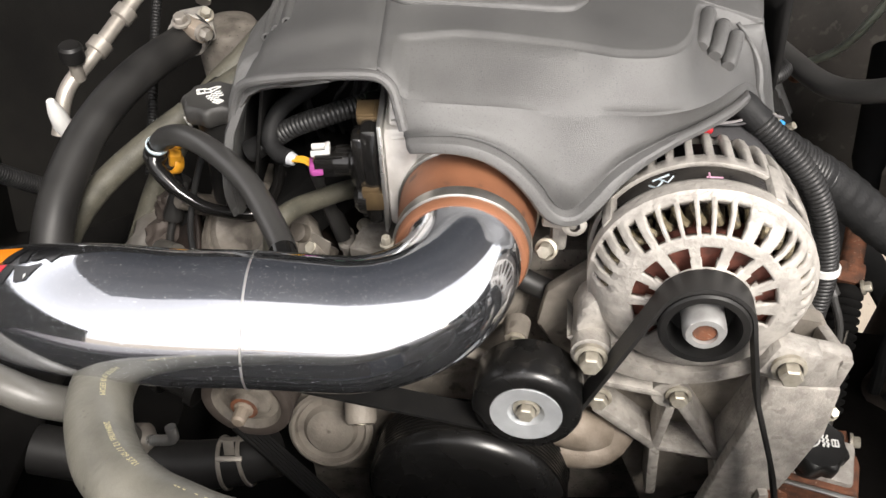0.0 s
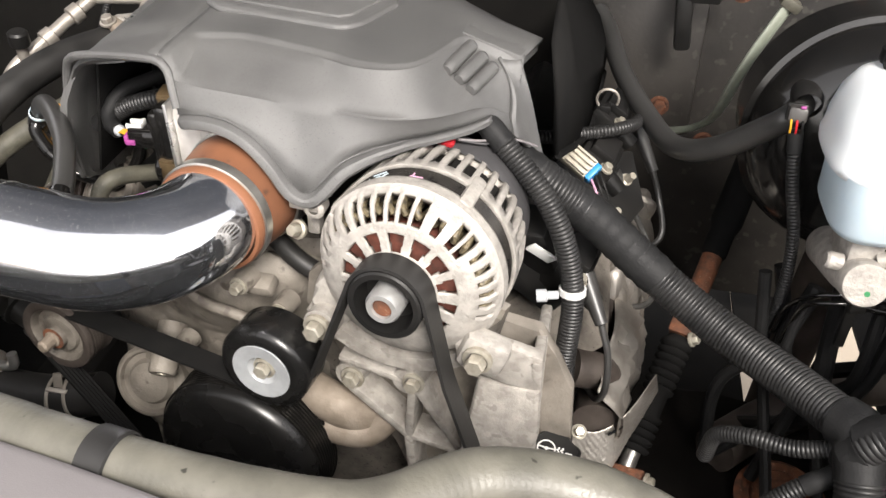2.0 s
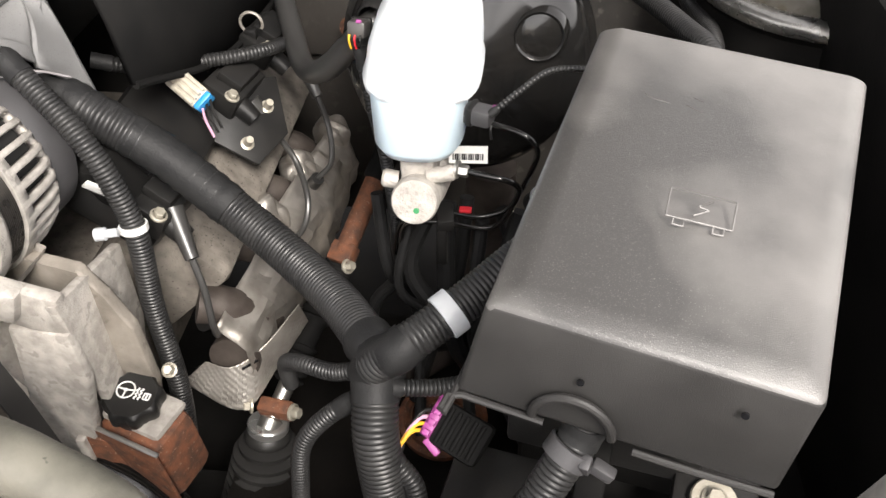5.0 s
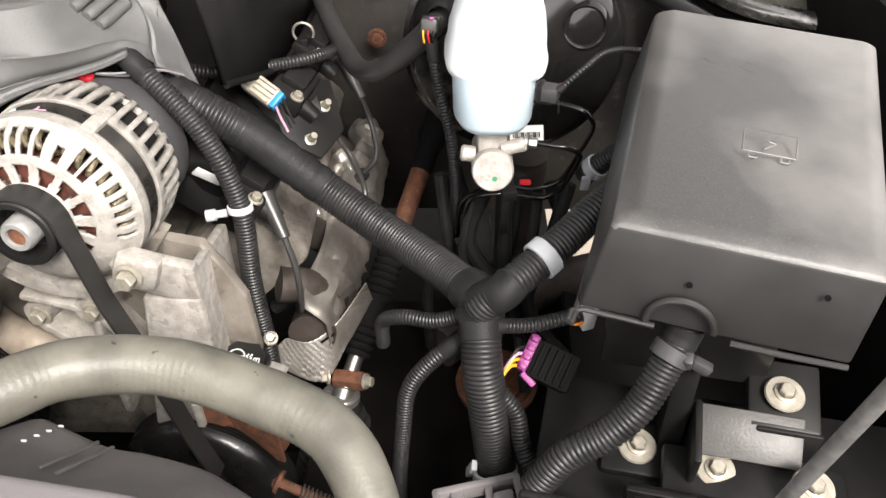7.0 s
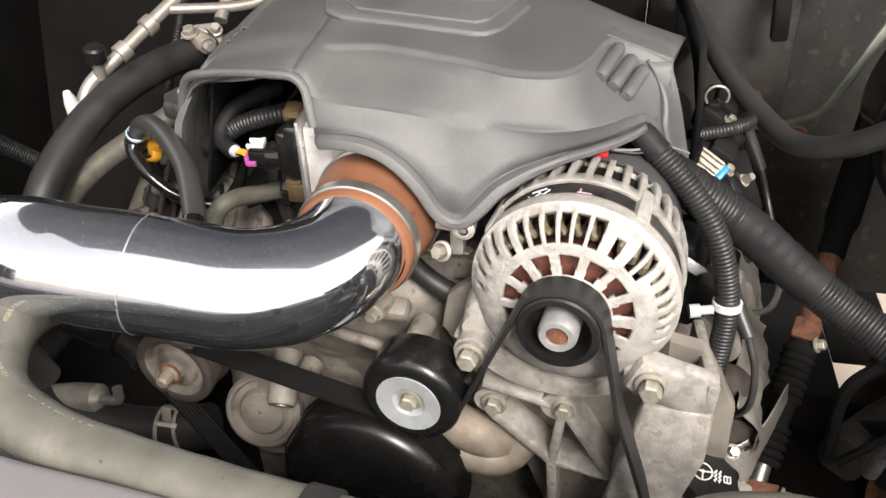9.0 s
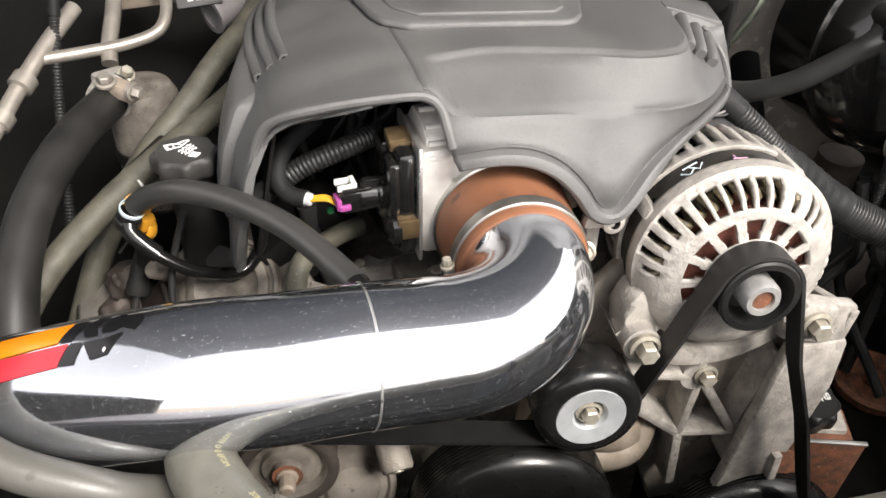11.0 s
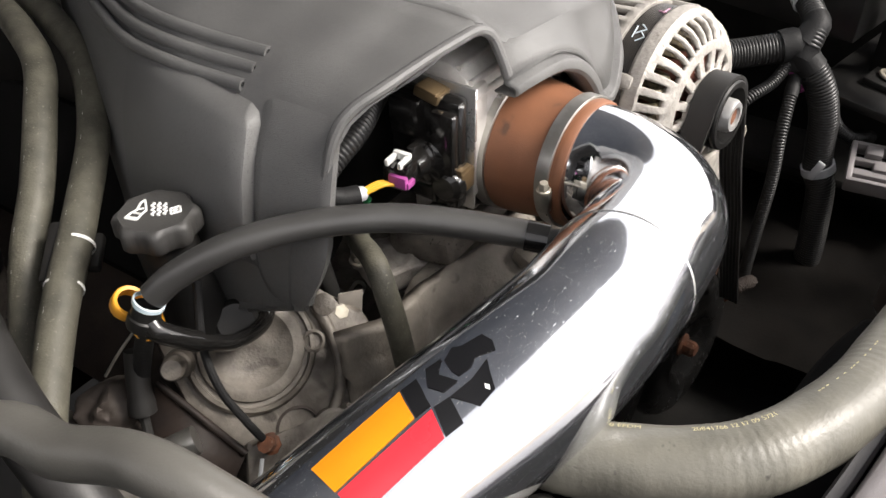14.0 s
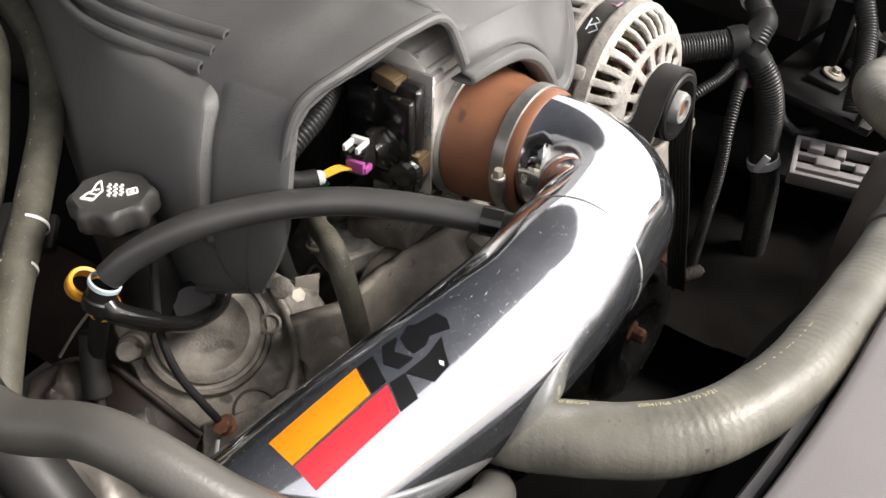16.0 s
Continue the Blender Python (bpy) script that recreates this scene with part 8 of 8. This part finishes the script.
def hose_clips():
    c = thing("hose_clip", (-0.25, 0.70, 1.04), "black plastic clip holding two heater hoses with white marks", "clip")
    part("saddle", block((0.050, 0.020, 0.022), pose(-0.250, 0.710, 1.058, 0, -20, 38), 0.004), BLACK, c)
    part("arm", block((0.030, 0.010, 0.010), pose(-0.228, 0.705, 1.050, 0, -20, 38), 0.003), BLACK, c)
    for p in ((-0.240, 0.706, 1.064), (-0.268, 0.686, 1.054)):
        part("white_mark", lathe([(0.0128, -0.0015), (0.0133, -0.001), (0.0133, 0.001), (0.0128, 0.0015)], p, (-0.75, -0.6, -0.28), 28), WHITE_INK, c, "white paint mark")
    return c


hose_clips()


def accumulator():
    a = thing("air_conditioning_accumulator", (-0.30, 0.86, 0.9), "dull aluminium air conditioning canister with a black strap", "accumulator")
    o = (-0.262, 0.878, 0.915)
    part("can", lathe([(0, 0), (0.032, 0), (0.038, 0.008), (0.038, 0.135), (0.032, 0.147), (0.020, 0.152), (0, 0.153)], o, (0, -0.05, 1), 40), CAST_DARK, a)
    part("strap", lathe([(0.0382, 0.062), (0.0395, 0.063), (0.0395, 0.078), (0.0382, 0.079)], o, (0, -0.05, 1), 40), BLACK, a, "black strap")
    part("fitting", block((0.034, 0.030, 0.032), pose(-0.282, 0.828, 1.082, 0, 0, 25), 0.005), CAST_CLEAN, a)
    part("bolt", hexagon((-0.268, 0.822, 1.096), (0.3, -0.5, 0.8), 0.006, 0.010), ZINC, a)
    part("collar", lathe([(0.0185, 0), (0.0215, 0.002), (0.0215, 0.008), (0.0195, 0.010), (0.0195, 0.014), (0.0215, 0.016), (0.0205, 0.022), (0.014, 0.026), (0, 0.026)], (-0.287, 0.797, 1.081), (0.2, 0.9, 0.05), 28), CAST_CLEAN, a)
    part("lug", block((0.040, 0.018, 0.016), pose(-0.274, 0.792, 1.096, 0, 12, -30), 0.004), CAST_BROWN, a)
    part("bolt", hexagon((-0.262, 0.780, 1.098), (0.75, -0.6, -0.1), 0.0065, 0.012), DULL_ALLOY, a)
    part("bolt", hexagon((-0.284, 0.790, 1.104), (0.0, -0.3, 1), 0.0070, 0.010), DULL_ALLOY, a)
    b2 = thing("air_conditioning_block", (-0.25, 0.98, 1.10), "aluminium manifold block with pipe unions on the firewall", "fitting")
    part("block", block((0.075, 0.030, 0.040), pose(-0.250, 0.985, 1.128, 0, 0, 8), 0.006), CAST_BROWN, b2)
    for x in (-0.275, -0.25, -0.225):
        part("union", hexagon((x, 0.966, 1.140), (0, -0.6, 0.6), 0.009, 0.018), DULL_ALLOY, b2)
    pipe = thing("air_conditioning_pipe", (-0.30, 0.93, 1.08), "bent bare aluminium air conditioning pipe", "pipe", "air conditioning pipes")
    part("pipe", tube([(-0.228, 0.960, 1.142), (-0.222, 0.930, 1.125), (-0.232, 0.905, 1.108), (-0.262, 0.895, 1.100), (-0.31, 0.885, 1.098), (-0.36, 0.87, 1.10)], 0.0065, 0.006, 16), DULL_ALLOY, pipe, "", angle=60)
    pipe = thing("air_conditioning_pipe", (-0.28, 0.93, 1.08), "short bare aluminium pipe down to the canister", "pipe", "air conditioning pipes")
    part("pipe", tube([(-0.272, 0.962, 1.142), (-0.278, 0.930, 1.120), (-0.285, 0.90, 1.100), (-0.287, 0.88, 1.085)], 0.0085, 0.006, 16), DULL_ALLOY, pipe, "", angle=60)
    pipe = thing("air_conditioning_pipe", (-0.4, 0.8, 1.04), "bare aluminium pipe with a capped service valve", "pipe", "air conditioning pipes")
    part("pipe", tube([(-0.315, 0.93, 1.130), (-0.345, 0.885, 1.108), (-0.370, 0.845, 1.086), (-0.395, 0.80, 1.062), (-0.418, 0.765, 1.040), (-0.43, 0.74, 1.0)], 0.0085, 0.006, 18), DULL_ALLOY, pipe, "", angle=60)
    for k in (0.25, 0.55):
        p = Vector((-0.345, 0.885, 1.108)).lerp(Vector((-0.418, 0.765, 1.040)), k)
        part("union", lathe([(0.0085, 0), (0.0125, 0.002), (0.0125, 0.016), (0.0085, 0.018)], p, (-0.5, -0.8, -0.4), 18), DULL_ALLOY, pipe)
    part("valve", lathe([(0.007, 0), (0.007, 0.022), (0.0085, 0.023), (0.0085, 0.030), (0, 0.030)], (-0.405, 0.776, 1.048), (0.1, -0.1, 1), 20), DULL_ALLOY, pipe)
    part("valve_cap", lathe([(0.0115, 0.024), (0.0125, 0.026), (0.0125, 0.040), (0.010, 0.043), (0, 0.043)], (-0.405, 0.776, 1.048), (0.1, -0.1, 1), 24), BLACK, pipe, "black valve cap")
    return a


accumulator()
small_loom([(-0.46, 0.55, 1.12), (-0.455, 0.61, 1.06), (-0.44, 0.66, 1.0), (-0.42, 0.70, 0.95)], 0.0100, "black conduit in the passenger corner")
small_loom([(-0.33, 0.92, 1.15), (-0.34, 0.86, 1.07), (-0.345, 0.80, 1.0), (-0.35, 0.75, 0.94)], 0.0055, "thin black conduit hanging behind the thick hose")
b = thing("white_bottle", (-0.404, 0.708, 1.02), "small white plastic fitting under the loom", "fitting")
part("body", lathe([(0, 0), (0.008, 0.002), (0.010, 0.012), (0.008, 0.030), (0.004, 0.044), (0, 0.046)], (-0.404, 0.712, 1.022), (0, -0.2, 1), 20), WHITE, b)


def heater_pipe():
    h = thing("heater_core_pipe", (-0.17, 0.98, 1.07), "grey plastic heater pipe with an open flared end", "pipe")
    part("pipe", lathe([(0.0145, 0.0), (0.021, 0.0), (0.0215, 0.003), (0.018, 0.010), (0.018, 0.09), (0.0145, 0.09), (0.0145, 0.0)], (-0.176, 0.972, 1.092), (0.75, 0.45, 0.1), 32), GREY_PLASTIC, h, "", angle=40)
    t = thing("warning_tag", (-0.19, 0.97, 1.10), "dark grey plastic tag with white symbols on the heater pipe", "tag")
    m = pose(-0.188, 0.965, 1.118, 55, 0, 12)
    part("plate", block((0.052, 0.022, 0.006), m, 0.002), REAR_GREY, t)
    for x in (-0.010, 0.0, 0.010):
        part("white_mark", block((0.006, 0.009, 0.001), m @ pose(x, 0, 0.0035), 0.0), WHITE_INK, t, "white mark")
    return h


heater_pipe()


# ---------------------------------------------------------------- front panel and shroud
COVER_EDGE = [(-0.50, 0.285, 1.080), (-0.25, 0.220, 1.095), (-0.145, 0.196, 1.103), (-0.06, 0.183, 1.109), (0.02, 0.172, 1.110), (0.10, 0.157, 1.112), (0.14, 0.147, 1.115), (0.214, 0.133, 1.115), (0.265, 0.120, 1.117), (0.313, 0.110, 1.120), (0.361, 0.102, 1.118), (0.385, 0.088, 1.110)]
SHROUD_EDGE = [(0.06, 0.185, 1.020), (0.15, 0.184, 1.034), (0.19, 0.189, 1.043), (0.222, 0.206, 1.046), (0.240, 0.213, 1.046), (0.257, 0.207, 1.045), (0.292, 0.192, 1.044), (0.320, 0.186, 1.045), (0.355, 0.176, 1.045), (0.377, 0.165, 1.044), (0.402, 0.148, 1.040), (0.415, 0.12, 1.03)]


def shroud():
    s = thing("radiator_cover", (0.0, 0.1, 0.95), "plain grey plastic cover over the radiator", "radiator cover")
    rows, strip = [], []
    for p in spline(COVER_EDGE, 4):
        rows.append([p + Vector((0, a, c)) for a, c in ((0.006, -0.030), (0.003, -0.006), (0.0015, -0.0018), (-0.001, 0.0), (-0.004, 0.0006), (-0.05, 0.004), (-0.12, 0.005), (-0.20, 0.003), (-0.235, -0.006), (-0.24, -0.12))])
        strip.append([p + Vector((0, a, c)) for a, c in ((0.006, -0.075), (0.0055, -0.020), (0.0058, -0.0150), (0.0075, -0.0125), (0.0125, -0.0125), (0.0140, -0.0145), (0.0145, -0.020), (0.0150, -0.150))])
    shell(part("panel", loft(rows), GREY_PLASTIC, s, "", angle=30), 0.003)
    n = next(i for i, r in enumerate(strip) if r[0].x > 0.0)
    shell(part("edge_strip", loft(strip[:n]), REAR_GREY, s, "dark strip beyond a black gap", angle=40), 0.002)
    for x, y, z in ((-0.140, 0.150, 1.1065), (0.02, 0.118, 1.1135), (0.20, 0.085, 1.1185)):
        part("fastener", lathe([(0.0170, 0), (0.0170, 0.0016), (0.0150, 0.0026), (0.0128, 0.0006), (0.0112, 0.0006), (0.0100, 0.0030), (0, 0.0030)], (x, y, z), (0, 0, 1), 32), GREY_PLASTIC, s, "round push fastener in its ring")
    f = thing("fan_shroud", (0.25, 0.2, 0.9), "dark grey plastic fan shroud behind the radiator", "fan shroud")
    rows = []
    for p in spline(SHROUD_EDGE, 6):
        back = Vector((p.x + 0.004, lerp_table(p.x, [(c[0], c[1]) for c in COVER_EDGE]) - 0.006, lerp_table(p.x, [(c[0], c[2]) for c in COVER_EDGE]) - 0.022))
        rows.append([p + Vector((0, 0.006, -0.16)), p + Vector((0, 0.004, -0.03)), p + Vector((0, 0.001, -0.003)), p, p.lerp(back, 0.06) + Vector((0, 0, 0.002)), p.lerp(back, 0.30), p.lerp(back, 0.65), back])
    shell(part("panel", loft(rows), SHROUD_GREY, f, "sloping shroud wall", angle=30), 0.003)
    # pale marks and raised lines on the wall
    for k in range(4):
        q = Vector((0.2585, 0.2040, 1.0500)) + Vector((-0.0028, -0.0085, 0.0058)) * k
        part("pale_mark", block((0.0035, 0.0012, 0.0016), Matrix.Translation(q), 0.0003), BAND_GREY, f, "small pale mark")
    for x in (0.285, 0.296):
        q = Vector((x, lerp_table(x, [(c[0], c[1]) for c in SHROUD_EDGE]), 1.0455))
        part("raised_line", slab(q, q + Vector((-0.010, -0.045, 0.034)), 0.0024, 0.0022, (0, 0.5, 1), 0.0006), SHROUD_GREY, f, "raised line on the wall")
    lip = thing("shroud_lip", (-0.1, 0.25, 0.9), "matt black lower lip of the fan shroud", "fan shroud")
    rows = []
    for p in spline([(-0.25, 0.275, 0.955), (-0.10, 0.258, 0.960), (0.0, 0.247, 0.968), (0.05, 0.236, 0.975), (0.09, 0.222, 0.98)], 6):
        rows.append([p + Vector((0, y, z)) for y, z in ((0.010, -0.16), (0.006, -0.03), (0.003, -0.003), (0.0, 0.0), (-0.010, 0.001), (-0.016, -0.004), (-0.018, -0.016), (-0.05, -0.020))])
    shell(part("lip_edge", loft(rows), MATT_BLACK, lip, "", angle=40), 0.003)
    return s


shroud()
# Unseen closing wall, tinted blue-grey to colour the chrome's lower reflection.
b = bmesh.new()
block((1.7, 0.03, 0.7), pose(0.1, -0.12, 0.70), 0.01, b)
structure("wall_radiator", b, NOSE_TINT, "unseen blue-grey nose wall that tints the chrome reflection", True, "wall")
ring_on(RADIATOR_HOSE, 0.050, 0.0200, 0.020, "band", RUBBER, radiator_hose, "black band", 0.0018)
bent_text("2010 EFDM", 0.0046, RADIATOR_HOSE, 0.0198, (-0.221, 0.319, 1.079), 108, CREAM_INK, radiator_hose)
bent_text("20841766 12 17 09 5721", 0.0046, RADIATOR_HOSE, 0.0198, (-0.203, 0.277, 1.085), 108, CREAM_INK, radiator_hose)
for k in range(9):
    bent_text("-" if k % 4 else "--", 0.0075, RADIATOR_HOSE, 0.0198, (-0.148 + 0.006 * k, 0.229 - 0.0024 * k, 1.090), 108, CREAM_INK, radiator_hose)

OLD_LINE = [(-0.144, 0.851, 1.124), (-0.179, 0.810, 1.106), (-0.218, 0.775, 1.075), (-0.261, 0.743, 1.042), (-0.31, 0.70, 0.98)]
for k in range(7):
    p = Vector((-0.150, 0.845, 1.121)).lerp(Vector((-0.28, 0.73, 1.02)), k / 7)
    bent_text("--- -" if k % 2 else "--", 0.0040, OLD_LINE, 0.0125, p, 58, WHITE_INK, old_hose)
for k in range(14):
    p = Vector((-0.108, 0.847, 1.114)).lerp(Vector((-0.353, 0.613, 1.007)), k / 14)
    bent_text("- --" if k % 3 else "--", 0.0042, TWIN_HOSE, 0.0125, p, 62, WHITE_INK, twin_hose)


# ---------------------------------------------------------------- behind the alternator
b = thing("red_tab", (0.186, 0.518, 1.136), "bright red plastic tab on the alternator plug", "tab")
part("tab", block((0.022, 0.010, 0.006), pose(0.184, 0.5215, 1.1405, 15, 8, -8), 0.0025), RED, b)
b = thing("junction_box", (0.272, 0.52, 0.99), "black plastic box behind the alternator with a white tag", "box")
part("body", block((0.034, 0.040, 0.075), pose(0.274, 0.558, 1.018, 20, -10, -15), 0.005), BLACK, b)
part("tag", block((0.012, 0.003, 0.030), pose(0.276, 0.527, 1.030, 30, -42, -20), 0.0008), WHITE, b, "white tag")
b = thing("thin_wire", (0.22, 0.54, 1.13), "thin pale grey wire crossing under the cover's corner", "wire")
part("strand", tube([(0.198, 0.520, 1.1435), (0.214, 0.530, 1.1385), (0.231, 0.539, 1.137), (0.246, 0.548, 1.133), (0.262, 0.560, 1.122)], 0.0011, 0.004, 8), GREY_PLASTIC, b)
part("strand", tube([(0.196, 0.521, 1.1425), (0.216, 0.529, 1.1365), (0.232, 0.538, 1.1345), (0.246, 0.548, 1.132)], 0.0010, 0.004, 8), REAR_GREY, b)
b = thing("spring_bolt", (0.33, 0.39, 0.76), "rusty bolt with a coil spring beside the steering pump", "bolt")
q0, q1 = Vector((0.338, 0.372, 0.752)), Vector((0.408, 0.352, 0.728))
part("bolt_head", hexagon(q0, q0 - q1, 0.0085, 0.016), RUST, b)
part("shank", tube([q0, q0.lerp(q1, 0.5), q1], 0.0055, 0.01, 14), RUST, b)
line = [q0.lerp(q1, 0.30 + 0.7 * k / 96) for k in range(97)]
ax, u, v = axes(q1 - q0)
part("spring", sweep(bmesh.new(), [p + (u * math.cos(k * 0.75) + v * math.sin(k * 0.75)) * 0.0082 for k, p in enumerate(line)], 0.0014, 6), IRON, b, "dark coil spring")
